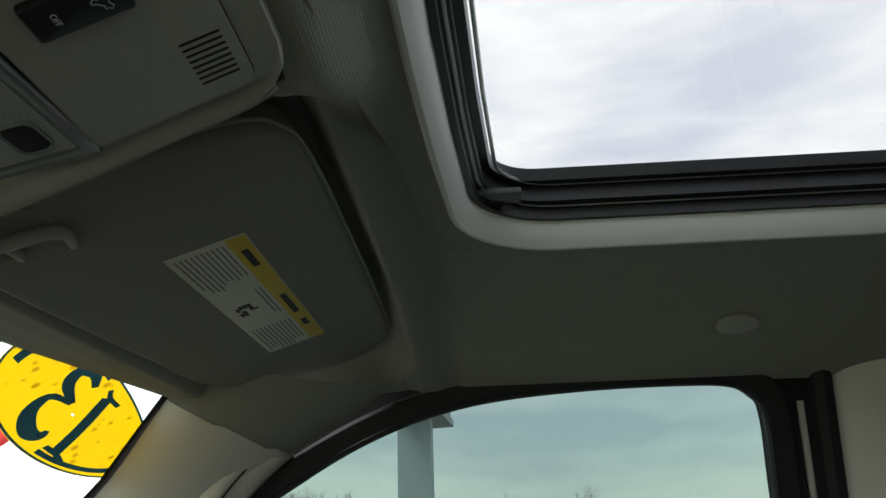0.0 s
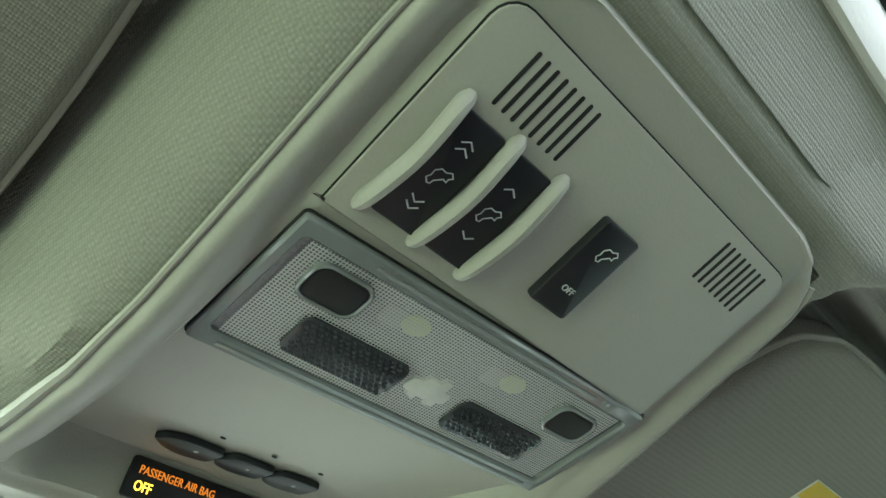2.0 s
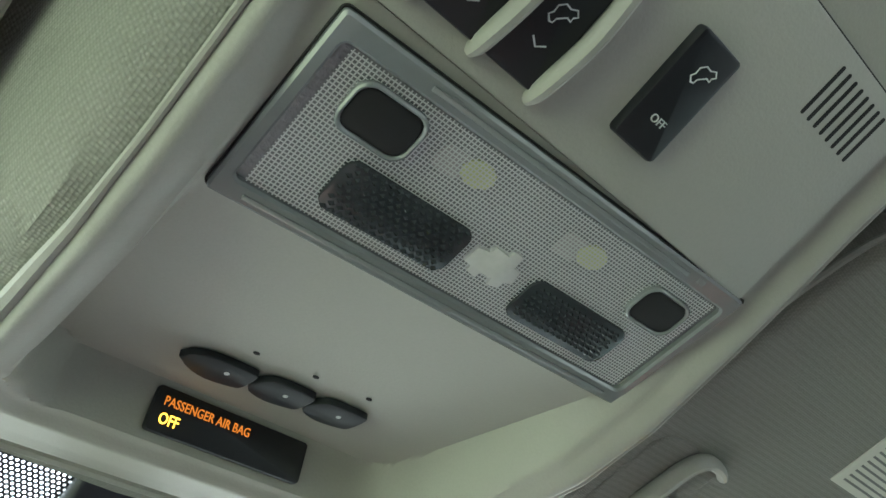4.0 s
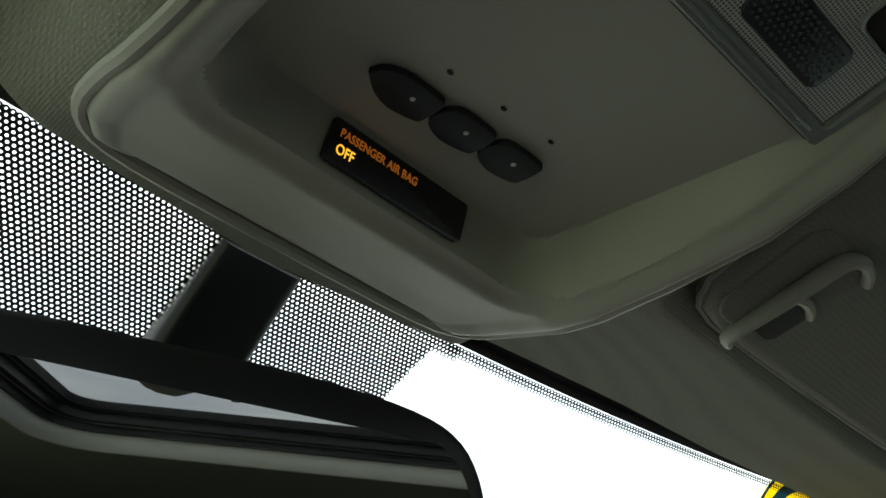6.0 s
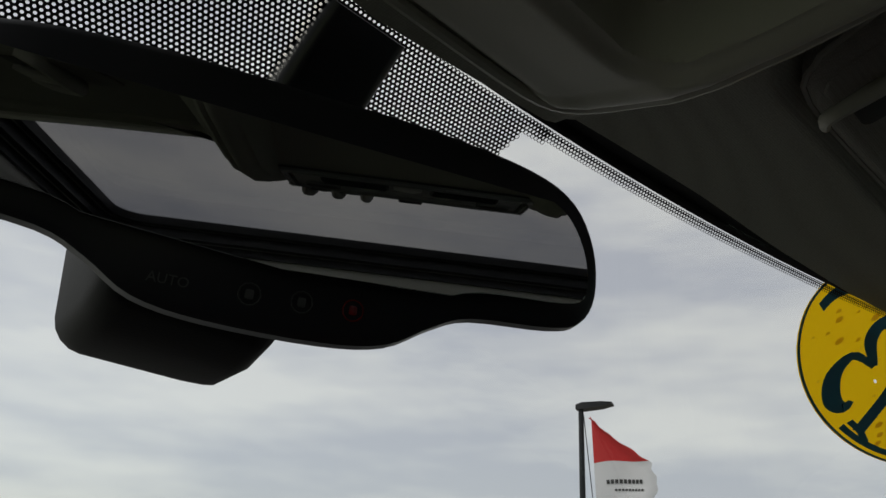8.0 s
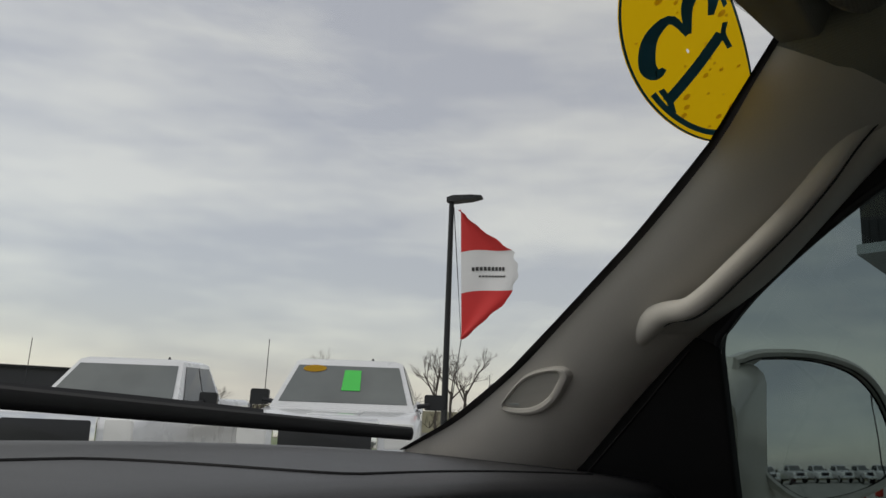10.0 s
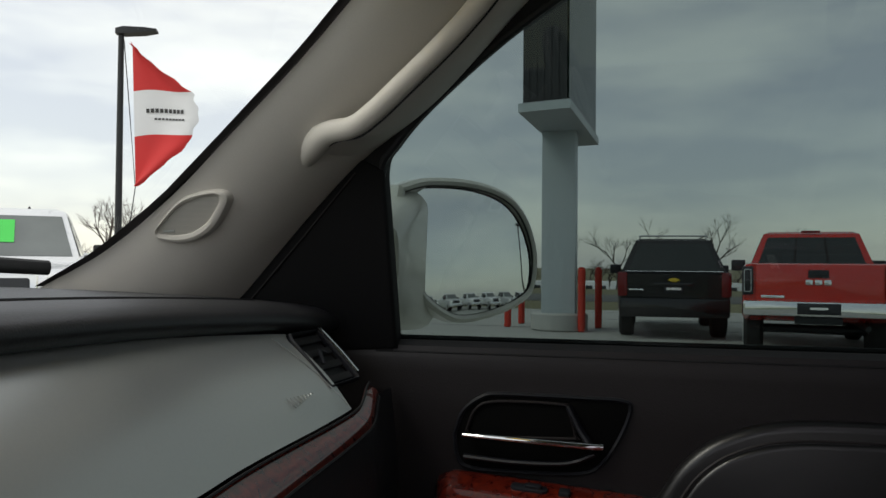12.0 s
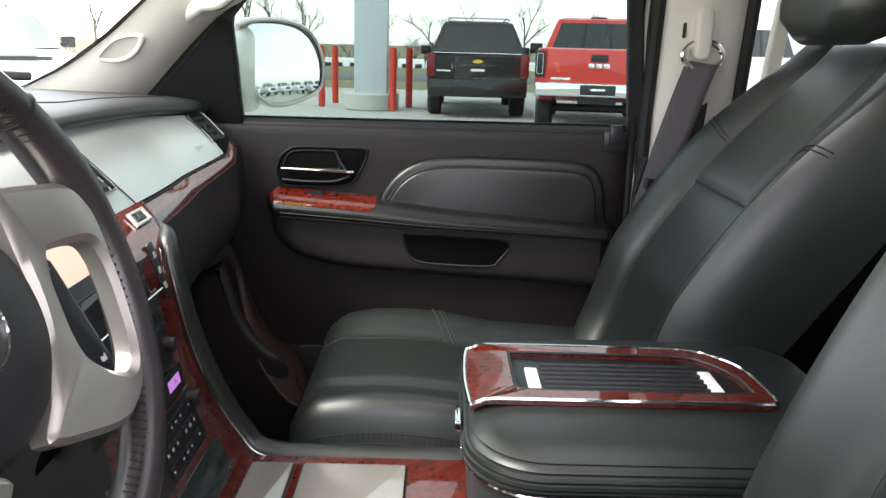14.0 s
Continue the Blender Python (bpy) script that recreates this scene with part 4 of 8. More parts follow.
# ---- sun visors ----
def build_visor(s):
    ob = thing("sun_visor", "cloth-covered folded sun visor" + (" with a yellow warning label" if s > 0 else " on the driver side"), "sun visor", "sun visors")
    vp = frame_of((0.0, 0.161, 1.708), (1, 0, 0), (0, -1, 0.33))
    k = 1.053
    shape = [(0.152, 0.145), (0.175, 0.159), (0.30, 0.158), (0.45, 0.153), (0.565, 0.147), (0.632, 0.108), (0.662, 0.03), (0.655, -0.005), (0.615, -0.028), (0.50, -0.033), (0.35, -0.034),
             (0.215, -0.033), (0.178, -0.026), (0.160, -0.008), (0.152, 0.05), (0.150, 0.11)]
    dense = [(a - (0.024 if s < 0 else 0) * (1 - smooth01(0.15, 0.45, a)), b) for a, b in shape]
    loop = [(s * p.x, (0.161 - p.y) * k) for p in curve_pts([(a, b, 0) for a, b in dense + dense[:1]], 65)[:-1]]
    put_mesh("visor_body", slab(loop, lambda u, v, w: vp(u, v, w - 0.020), 0.020, 0.006, 4), VISOR, ob)
    put_mesh("edge_piping", tube([vp(u, v, -0.006) for u, v in inset(loop, -0.0006)], 0.0016, 6, True), BEIGE, ob)
    # hook end
    hk = lambda a, b, w=0.0: vp(s * a, (0.161 - b) * k, w)
    put_mesh("pivot_block", slab([(s * p[0] + s * 0.176, (0.161 - 0.125) * k + p[1]) for p in rrect(0.017, 0.030, 0.012)], lambda u, v, w: vp(u, v, w - 0.003), 0.0042, 0.002, 3), VISOR, ob)
    # moulded clip: a thick bar along the inner edge, a looped end and a short prong over a scooped well
    def clip(pts):
        return [(s * p[0], (0.161 - p[1]) * k) for p in pts]
    # the well is not sunk; a dark plate at the surface paints its shade
    put_mesh("clip_well_shade", slab(clip([(0.1960 + a - 0.12 * b, 0.1385 + b) for a, b in rrect(0.0120, 0.0105, 0.0045, 6)]), lambda u, v, w: vp(u, v, w - 0.001), 0.0013, 0.0003), LOWER, ob, "flat dark plate for the shade of the scooped well")
    put_mesh("clip_floor", slab(clip([(0.1975 + a, 0.1120 + b) for a, b in rrect(0.0120, 0.0105, 0.005, 6)]), lambda u, v, w: vp(u, v, w - 0.001), 0.0012, 0.0003), VISOR, ob)
    bar = curve_pts([hk(0.1900, 0.161, -0.001), hk(0.1815, 0.157, 0.0020), hk(0.1805, 0.140, 0.0040), hk(0.1815, 0.122, 0.0050), hk(0.1835, 0.104, 0.0050), hk(0.1905, 0.0975, 0.0048), hk(0.2020, 0.0985, 0.0040), hk(0.2120, 0.1020, 0.0010)], 40)
    put_mesh("visor_clip", tube(bar, lambda t: 0.0026 + 0.0012 * math.sin(math.pi * min(1, t * 1.15)), 10, False, 1.25, (0, -0.3, -1)), BEIGE, ob, "beige moulded visor clip")
    prong = curve_pts([hk(0.1815, 0.1270, 0.0040), hk(0.1890, 0.1245, 0.0046), hk(0.1990, 0.1255, 0.0036), hk(0.2085, 0.1285, 0.0006)], 18)
    put_mesh("clip_prong", tube(prong, lambda t: 0.0031 - 0.0010 * t, 9, False, 1.2, (0, -0.3, -1)), BEIGE, ob)
    if s > 0:
        lb = frame_of(vp(0.402, (0.161 - 0.049) * k, 0.0), (1, 0, 0.0), (0, -1, 0.33))
        label = put_mesh("warning_label", slab(rrect(0.129, 0.0275, 0.001), lb, 0.0006, 0.0001), LABELW, ob, "printed white warning label")
        put_mesh("label_band", slab([(a, b + 0.0200) for a, b in rrect(0.128, 0.0070, 0.0006)], lambda u, v, w: lb(u, v, w + 0.0005), 0.0003, 0.0001), LABELY, label, "yellow heading band")
        rnd = random.Random(4)
        for col in range(3):
            for r in range(10):
                v = 0.0095 - r * 0.0036
                if col == 1 and r > 1:
                    continue
                u0 = -0.122 + col * 0.088
                ln = 0.074 * rnd.uniform(0.75, 1.0)
                put_mesh("text_line", slab([(a + u0 + ln / 2, b + v) for a, b in rrect(ln / 2, 0.00065, 0.0002, 3)], lambda u, w_, w: lb(u, w_, w + 0.0005), 0.0002, 0.00005), GREYINK, label, smooth=False)
        for u, l in ((-0.09, 0.032), (0.02, 0.05), (0.075, 0.018)):
            put_mesh("heading_bar", slab([(a + u, b + 0.0200) for a, b in rrect(l / 2, 0.0026, 0.0004, 3)], lambda p, q, w: lb(p, q, w + 0.0008), 0.0002, 0.00005), INK, label, smooth=False)
        for r in range(5):
            for c in range(6):
                if rnd.random() < 0.55:
                    put_mesh("pictogram_block", slab([(a - 0.008 + c * 0.0042, b - 0.004 - r * 0.0034) for a, b in rrect(0.0019, 0.0016, 0.0002, 3)], lambda p, q, w: lb(p, q, w + 0.0005), 0.0002, 0.00005), INK, label, smooth=False)
    return ob


build_visor(1)
build_visor(-1)


# ---- inside mirror ----
def build_mirror():
    ob = thing("rearview_mirror", "black inside mirror with buttons on a thick stalk", "rearview mirror")
    a, b = radians(21), radians(12)
    right = Vector((math.cos(a), -math.sin(a), 0))
    nrm = Vector((-math.sin(a) * math.cos(b), -math.cos(a) * math.cos(b), -math.sin(b)))
    up = nrm.cross(right)
    mp = frame_of(Vector((-0.0222, 0.2690, 1.6095)), right, up)
    half = [(0.0, 0.0455), (0.045, 0.0452), (0.085, 0.0410), (0.105, 0.0325), (0.1155, 0.016), (0.118, -0.003), (0.1125, -0.0150), (0.100, -0.0195), (0.069, -0.0225), (0.055, -0.0285), (0.040, -0.0375), (0.018, -0.0410)]
    half = [(x * 1.045, y) for x, y in half]
    pts = half + [(-x, y) for x, y in half[:0:-1]]
    loop = [(p.x, p.y) for p in curve_pts([(x, y, 0) for x, y in pts + pts[:1]], 93)[:-1]]
    loops = []
    for w, d in ((-0.030, 0.030), (-0.024, 0.016), (-0.014, 0.005), (-0.004, 0.0), (0.0, 0.001), (0.002, 0.004)):
        loops.append([mp(u, v, w) for u, v in inset(loop, d)])
    put_mesh("shell", loft(loops), BLACKP, ob, "matt black mirror shell")
    gp = frame_of(mp(0, 0.012, 0), right, up - nrm * 0.14)
    put_mesh("mirror_glass", slab([(x, max(y, -0.0155 - 0.006 * (1 - min(1, abs(x) / 0.09)))) for x, y in inset(loop, 0.0085)], lambda u, v, w: gp(u, v - 0.012, w + 0.0030), 0.0014, 0.0002), DIMMING, ob, "dark dimming mirror glass", smooth=False)
    for k, u in enumerate((-0.0405, -0.0065 - 0.0005, 0.0105 - 0.0005, 0.0275)):
        if k == 0:
            words("button_mark", "AUTO", 0.0046, at_place(mp, -0.032, -0.0300, 0.0022), FAINT, ob)
            continue
        v = -0.0285 + 0.0008 * (k - 2)
        put_mesh("button_ring", tube([mp(u + 0.0036 * math.cos(j * 0.5236), v + 0.0036 * math.sin(j * 0.5236), 0.0022) for j in range(12)], 0.0003, 4, True), FAINT if k < 3 else TAIL, ob, "faint round call button")
        put_mesh("button_icon", slab([(u + p, v + q) for p, q in rrect(0.0014, 0.0016, 0.0006, 3)], lambda p, q, w: mp(p, q, w + 0.002), 0.0003, 0.0001), FAINT if k < 3 else TAIL, ob)
    # stalk cover from the glass down to the mirror
    st = [(0.0085, 0.281, 1.7210), (0.0070, 0.302, 1.700), (0.0050, 0.320, 1.676), (0.001, 0.320, 1.648), (-0.006, 0.295, 1.622)]
    loops = []
    for i, p in enumerate(curve_pts(st, 12)):
        t = i / 11
        hw = lerp(0.0205, 0.0215, t)
        th = lerp(0.010, 0.012, t)
        loops.append([Vector(p) + Vector((x, y * 0.6, y * 0.75)) for x, y in rrect(hw, th, 0.006)])
    put_mesh("stalk_cover", loft(loops), BLACKP, ob, "black stalk cover")
    # sensor pod on the glass, seen under the mirror
    loops = []
    for y, z0, z1, hw, c in ((0.305, 1.590, 1.630, 0.031, -0.028), (0.311, 1.583, 1.634, 0.0345, -0.027), (0.318, 1.579, 1.636, 0.0360, -0.025), (0.345, 1.576, 1.640, 0.0370, -0.019), (0.372, 1.576, 1.640, 0.0370, -0.015), (0.392, 1.581, 1.634, 0.0350, -0.013)):
        loops.append([Vector((c + x - 0.10 * v, y, (z0 + z1) / 2 + v)) for x, v in rrect(hw, (z1 - z0) / 2, 0.012)])
    put_mesh("sensor_pod", loft(loops), SAILM, ob, "black sensor housing")
    return ob


build_mirror()


# ---- price sticker on the glass ----
def build_sticker():
    ob = thing("oval_sticker", "yellow oval windshield sticker with blue numerals seen reversed", "sticker")
    cx, cz = 0.521, 1.683

    def sp(u, v, w=0.0):
        x = cx + u
        z = cz + v * 0.545
        return Vector((x, ws_y(x, z) - 0.0015 - w, z))
    tilt = radians(-31.8)

    def oval(a, b, n=48):
        return [(a * math.cos(t) * math.cos(tilt) - b * math.sin(t) * math.sin(tilt), a * math.cos(t) * math.sin(tilt) + b * math.sin(t) * math.cos(tilt)) for t in [2 * math.pi * k / n for k in range(n)]]
    def sheet(name, outline, w, mat):
        loops = [[sp(u * s, v * s, w) for u, v in outline] for s in (1.0, 0.75, 0.5, 0.25, 0.02)]
        put_mesh(name, loft(loops, False), mat, ob)
    sheet("backing", oval(0.144, 0.056), 0.0, STICKY)
    def rim(name, a0, b0, a1, b1, w, mat, t0, t1):
        o, i = oval(a0, b0, 72), oval(a1, b1, 72)
        ks = range(int(t0 * 72), int(t1 * 72) + 1)
        vs, fs = [], []
        for k in ks:
            vs += [sp(*o[k % 72], w), sp(*i[k % 72], w)]
        for k in range(len(ks) - 1):
            fs.append((2 * k, 2 * k + 1, 2 * k + 3, 2 * k + 2))
        put_mesh(name, (vs, fs), mat, ob)
    rim("blue_rim", 0.144, 0.056, 0.141, 0.0535, 0.0008, STICKB, 0, 1)
    rim("blue_sweep", 0.132, 0.0500, 0.120, 0.0455, 0.0008, STICKB, 0.30, 0.56)
    rim("blue_sweep", 0.132, 0.0510, 0.122, 0.0450, 0.0008, STICKB, 0.80, 1.0)
    # numerals: a straight stroke with serifs and a curling stroke, as seen through the back of the sheet
    def stroke(ctrl, wid, n=24):
        pts = curve_pts([(a, b, 0) for a, b in ctrl], n)
        vs, fs = [], []
        for i, p in enumerate(pts):
            t = (pts[min(i + 1, n - 1)] - pts[max(i - 1, 0)]).normalized()
            w = wid(i / (n - 1)) if callable(wid) else wid
            vs += [sp(p.x - t.y * w, p.y + t.x * w, 0.0012), sp(p.x + t.y * w, p.y - t.x * w, 0.0012)]
        for i in range(n - 1):
            fs.append((2 * i, 2 * i + 1, 2 * i + 3, 2 * i + 2))
        put_mesh("numeral_stroke", (vs, fs), STICKB, ob)
    stroke([(0.023, -0.0587), (0.0214, -0.0138), (0.016, 0.0305)], 0.0066)
    stroke([(0.0071, -0.0496), (0.0242, -0.0582), (0.0384, -0.0699)], 0.0030)
    stroke([(0.010, 0.0425), (0.0184, 0.0314), (0.0366, 0.022)], 0.0028)
    stroke([(-0.0076, -0.0275), (-0.0100, -0.0376), (-0.0262, -0.0311), (-0.0444, -0.0062), (-0.0423, 0.0173), (-0.0142, 0.0139)], lambda t: 0.0032 + 0.0050 * math.sin(math.pi * min(1, t * 1.1)))
    stroke([(-0.0142, 0.0139), (-0.0392, 0.0377), (-0.0416, 0.0568), (-0.0239, 0.0573), (-0.0095, 0.0409)], lambda t: 0.0032 + 0.0045 * math.sin(math.pi * t))
    rnd = random.Random(7)
    for k in range(46):
        r, t = 0.88 * math.sqrt(rnd.random()), rnd.random() * 6.283
        p0, p1 = 0.144 * r * math.cos(t), 0.056 * r * math.sin(t)
        u, v = p0 * math.cos(tilt) - p1 * math.sin(tilt), p0 * math.sin(tilt) + p1 * math.cos(tilt)
        q = 0.0011 + 0.0026 * rnd.random() ** 2
        put_mesh("air_blister", ([sp(u + q * math.cos(j), v + q * 1.4 * math.sin(j), 0.0006) for j in (0, 1.05, 2.1, 3.14, 4.2, 5.24)], [(0, 1, 2, 3, 4, 5)]), STICKP, ob, smooth=False)
    return ob


build_sticker()


# ---- passenger door ----
DP = frame_of((0.792, 0, 0), (0, -1, 0), (0, 0, 1))         # u back, v up, w into the cabin
WP = frame_of((0.800, 0, 1.27), (0, -1, 0), (-0.215, 0, 0.976))


def yz(pts, n=0):
    """Door outlines are given as (y, z)."""
    q = [(-y, z) for y, z in pts]
    if n:
        q = [(p.x, p.y) for p in curve_pts([(a, b, 0) for a, b in q + q[:1]], n + 1)[:-1]]
    return q


def win(pts):
    return [(-y, (z - 1.27) / 0.976) for y, z in pts]


WIN = [(0.303, 1.262), (0.306, 1.38), (0.304, 1.452), (0.290, 1.476), (0.25, 1.516), (0.17, 1.578), (0.09, 1.627), (0.03, 1.660), (-0.03, 1.685), (-0.09, 1.702), (-0.156, 1.712), (-0.25, 1.718), (-0.344, 1.719),
       (-0.395, 1.716), (-0.420, 1.704), (-0.431, 1.680), (-0.436, 1.57), (-0.455, 1.42), (-0.474, 1.262)]
WIN = [(q.x, q.y) for q in curve_pts([(y, z, 0) for y, z in WIN], 110)]


def build_door():
    ob = thing("door_1", "closed black passenger door with wood trim and tinted window", "car door", kind="structure")
    # upper panel with a rolled sill
    prof = [(0.838, 1.262), (0.822, 1.269), (0.806, 1.270), (0.797, 1.264), (0.793, 1.250), (0.792, 1.20), (0.794, 1.12), (0.797, 1.05), (0.800, 0.95), (0.802, 0.80), (0.802, 0.55)]

    def fn(u, v):
        y = lerp(0.56, -0.492, u)
        k = v * (len(prof) - 1)
        i = min(int(k), len(prof) - 2)
        x, z = (lerp(prof[i][c], prof[i + 1][c], k - i) for c in (0, 1))
        if y < -0.47:
            x += 0.02 * ((-0.47 - y) / 0.022) ** 2
        return (x, y, z)
    put_mesh("door_panel", grid(fn, span(0, 1, 40), span(0, 1, 41)), DOORV, ob, "black grained vinyl door panel")
    put_mesh("sill_strip", tube([(0.812, 0.31, 1.2715), (0.812, 0.0, 1.2715), (0.812, -0.478, 1.2715)], 0.0035, 6), RUBBER, ob)
    # window: black frame, seal, glass
    loop = win(WIN)
    frame = ring(inset(loop, -0.030), loop, lambda u, v, w: WP(u, v, w - 0.014), 0.022, 0.004)
    put_mesh("window_frame", frame, RUBBER, ob, "black window frame")
    put_mesh("window_seal", tube([WP(u, v, 0.004) for u, v in inset(loop, -0.004)][1:], 0.005, 8), BLACKP, ob)
    put_mesh("window_pane", slab(inset(loop, -0.006), lambda u, v, w: WP(u, v, w - 0.012), 0.004, 0.0005), SIDEGLASS, ob, "tinted side window glass", smooth=False)
    sail = yz([(0.300, 1.262), (0.304, 1.455), (0.330, 1.468), (0.403, 1.397), (0.474, 1.325), (0.560, 1.245), (0.45, 1.252)])
    put_mesh("sail_panel", slab([(u, (v - 1.27) / 0.976) for u, v in sail], lambda u, v, w: WP(u, v, w - 0.010), 0.020, 0.005, 3), SAILM, ob, "black sail panel")
    put_mesh("sail_line", tube([WP(-y, (z - 1.27) / 0.976, 0.0115) for y, z in ((0.335, 1.452), (0.40, 1.384), (0.47, 1.313), (0.53, 1.258))], 0.0012, 5), LOWER, ob)
    # stitched pad
    arch = [(0.046, 1.050), (0.032, 1.098), (0.020, 1.124), (-0.005, 1.160), (-0.045, 1.188), (-0.11, 1.204), (-0.25, 1.204), (-0.375, 1.199), (-0.415, 1.182), (-0.434, 1.145), (-0.440, 1.09), (-0.440, 1.035), (-0.2, 1.030), (0.0, 1.036)]
    pad = yz(arch, 70)
    put_mesh("pad_border", slab(pad, lambda u, v, w: DP(u, v, w - 0.004), 0.017, 0.010, 5), DOORHIDE, ob, "black leather pad border")
    inner = inset(pad, 0.020)
    put_mesh("pad_insert", slab(inner, lambda u, v, w: DP(u, v, w + 0.002), 0.016, 0.005, 4), DOORHIDE, ob, "black leather pad insert")
    put_mesh("pad_seam", tube([DP(u, v, 0.0135) for u, v in inset(pad, 0.0175)], 0.0014, 6, True), LOWER, ob)
    # armrest: a stitched roll with a wood cap on its front half
    top = table([-0.46, -0.39, -0.12, 0.04, 0.25, 0.26], [1.073, 1.077, 1.098, 1.117, 1.132, 1.132])
    under = table([-0.46, -0.41, -0.04, 0.07, 0.21, 0.26], [1.048, 1.050, 1.062, 1.070, 1.078, 1.082])

    def roll(y, lift=0.0):
        zt, zb = top(y), under(y)
        e = min(1, max(0.06, (0.254 - y) / 0.022)) ** 0.5 * min(1, max(0.10, (y + 0.456) / 0.020)) ** 0.5
        zm = (zt + zb) / 2
        sec = [(0.802, zt + 0.003), (0.778, zt + 0.001), (0.754, zt - 0.004), (0.736, zt - 0.015), (0.7275, lerp(zt, zb, 0.55)), (0.731, lerp(zt, zb, 0.85)), (0.745, zb), (0.802, zb)]
        pts = curve_pts([(0.802 + (x - 0.802) * e, y, zm + (z - zm) * (0.4 + 0.6 * e)) for x, z in sec], 33)
        if lift:
            c = Vector((0.775, y, zm - 0.01))
            pts = [p + (p - c).normalized() * lift for p in pts]
        return pts
    ys = span(0.2535, 0.225, 8) + span(0.21, -0.42, 20) + span(-0.43, -0.4555, 7)
    put_mesh("armrest", loft([roll(y) for y in ys]), DOORHIDE, ob, "padded black leather armrest")
    caps = []
    for y in span(0.2512, 0.236, 9) + span(0.23, 0.05, 12) + span(0.047, 0.028, 9):
        p, deep = roll(y, 0.0014), roll(y, -0.003)
        ends = (1 - max(0, (y - 0.236) / 0.0155) ** 2) ** 0.5 if y < 0.2515 else 0.02
        ends *= (1 - max(0, (0.047 - y) / 0.0195) ** 2) ** 0.5
        lo, hi = 3.0 + 3.0 * (1 - ends), 8.0 + 7.5 * max(0.05, ends)

        def on(path, k):
            return path[int(k)].lerp(path[int(k) + 1], k - int(k))
        caps.append([on(deep, lo)] + [on(p, lerp(lo, hi, m / 13)) for m in range(14)] + [on(deep, hi)])
    put_mesh("wood_trim", loft(caps), WOOD, ob, "glossy red burl wood trim")
    sw = frame_of(roll(0.150)[7] + Vector((0, 0, 0.0018)), (0, -1, -0.07), (0.97, 0, 0.22))
    put_mesh("window_switch", slab([(a, b) for a, b in rrect(0.019, 0.0065, 0.005)], lambda u, v, w: sw(u, v, w - 0.002), 0.0045, 0.0018), BLACKP, ob, "black window switch")
    put_mesh("switch_lever", slab([(a + 0.004, b) for a, b in rrect(0.009, 0.004, 0.003)], lambda u, v, w: sw(u, v, w + 0.002), 0.0035, 0.0015), BLACKP, ob)
    put_mesh("lock_switch", slab([(a + 0.036, b) for a, b in rrect(0.006, 0.006, 0.003)], lambda u, v, w: sw(u, v, w - 0.002), 0.0060, 0.002), BLACKP, ob, "black lock switch")
    for k in (18, 21, 24):
        put_mesh("armrest_stitch", tube([roll(y, 0.0003)[k] for y in span(0.238, -0.43, 30)], 0.0011, 5), LOWER, ob)
    # door handle
    bez = yz([(0.236, 1.172), (0.226, 1.198), (0.204, 1.215), (0.180, 1.2185), (0.10, 1.2180), (0.058, 1.217), (0.047, 1.208), (0.056, 1.180), (0.074, 1.150), (0.096, 1.136), (0.15, 1.133), (0.215, 1.134), (0.232, 1.146)], 60)
    put_mesh("handle_bezel", ring(bez, inset(bez, 0.0045), lambda u, v, w: DP(u, v, w - 0.002), 0.007, 0.0022), BLACKP, ob, "glossy black handle surround")
    put_mesh("handle_plate", slab(inset(bez, 0.0035), lambda u, v, w: DP(u, v, w - 0.001), 0.003, 0.0006), PITSHADE, ob)
    well = yz([(0.222, 1.176), (0.212, 1.200), (0.188, 1.210), (0.118, 1.210), (0.112, 1.205), (0.104, 1.178), (0.11, 1.172), (0.21, 1.170)], 40)
    put_mesh("handle_well", ring(well, inset(well, 0.003), lambda u, v, w: DP(u, v, w + 0.001), 0.004, 0.001), DOORV, ob)
    lever = [DP(-y, z, w) for y, z, w in ((0.222, 1.1735, 0.012), (0.19, 1.1735, 0.017), (0.14, 1.172, 0.019), (0.095, 1.170, 0.017), (0.078, 1.169, 0.012))]
    put_mesh("handle_lever", tube(curve_pts(lever, 24), lambda t: 0.0044 * (0.75 + 0.5 * t), 10, False, 0.75), CHROME, ob, "chrome door lever")
    hook = [DP(-y, z, w) for y, z, w in ((0.112, 1.208, 0.006), (0.100, 1.185, 0.010), (0.090, 1.172, 0.014))]
    put_mesh("lever_mount", tube(curve_pts(hook, 8), 0.006, 8, False, 0.5), BLACKP, ob)
    put_mesh("lower_lever", tube(curve_pts([DP(-y, z, 0.008) for y, z in ((0.222, 1.150), (0.17, 1.147), (0.115, 1.149), (0.085, 1.160))], 16), 0.0045, 8, False, 0.6), BLACKP, ob, "black lower lever")
    # locking knob block at the sill
    lk = yz([(-0.424, 1.262), (-0.424, 1.222), (-0.470, 1.222), (-0.470, 1.262)])
    put_mesh("lock_block", slab(lk, lambda u, v, w: DP(u, v, w - 0.002), 0.012, 0.003), BLACKP, ob, "black lock knob surround")
    put_mesh("lock_slider", slab(yz([(-0.435, 1.276), (-0.435, 1.236), (-0.460, 1.236), (-0.460, 1.276)]), lambda u, v, w: DP(u, v, w + 0.008), 0.007, 0.003), BLACKP, ob)
    # lower bolster and pull pocket
    bt = table([-0.46, 0.05, 0.25], [1.056, 1.090, 1.096])
    bb = table([-0.458, -0.43, -0.30, -0.10, 0.09, 0.165, 0.215, 0.240, 0.250], [0.950, 0.937, 0.947, 0.957, 0.968, 0.982, 1.005, 1.035, 1.060])
    loops = []
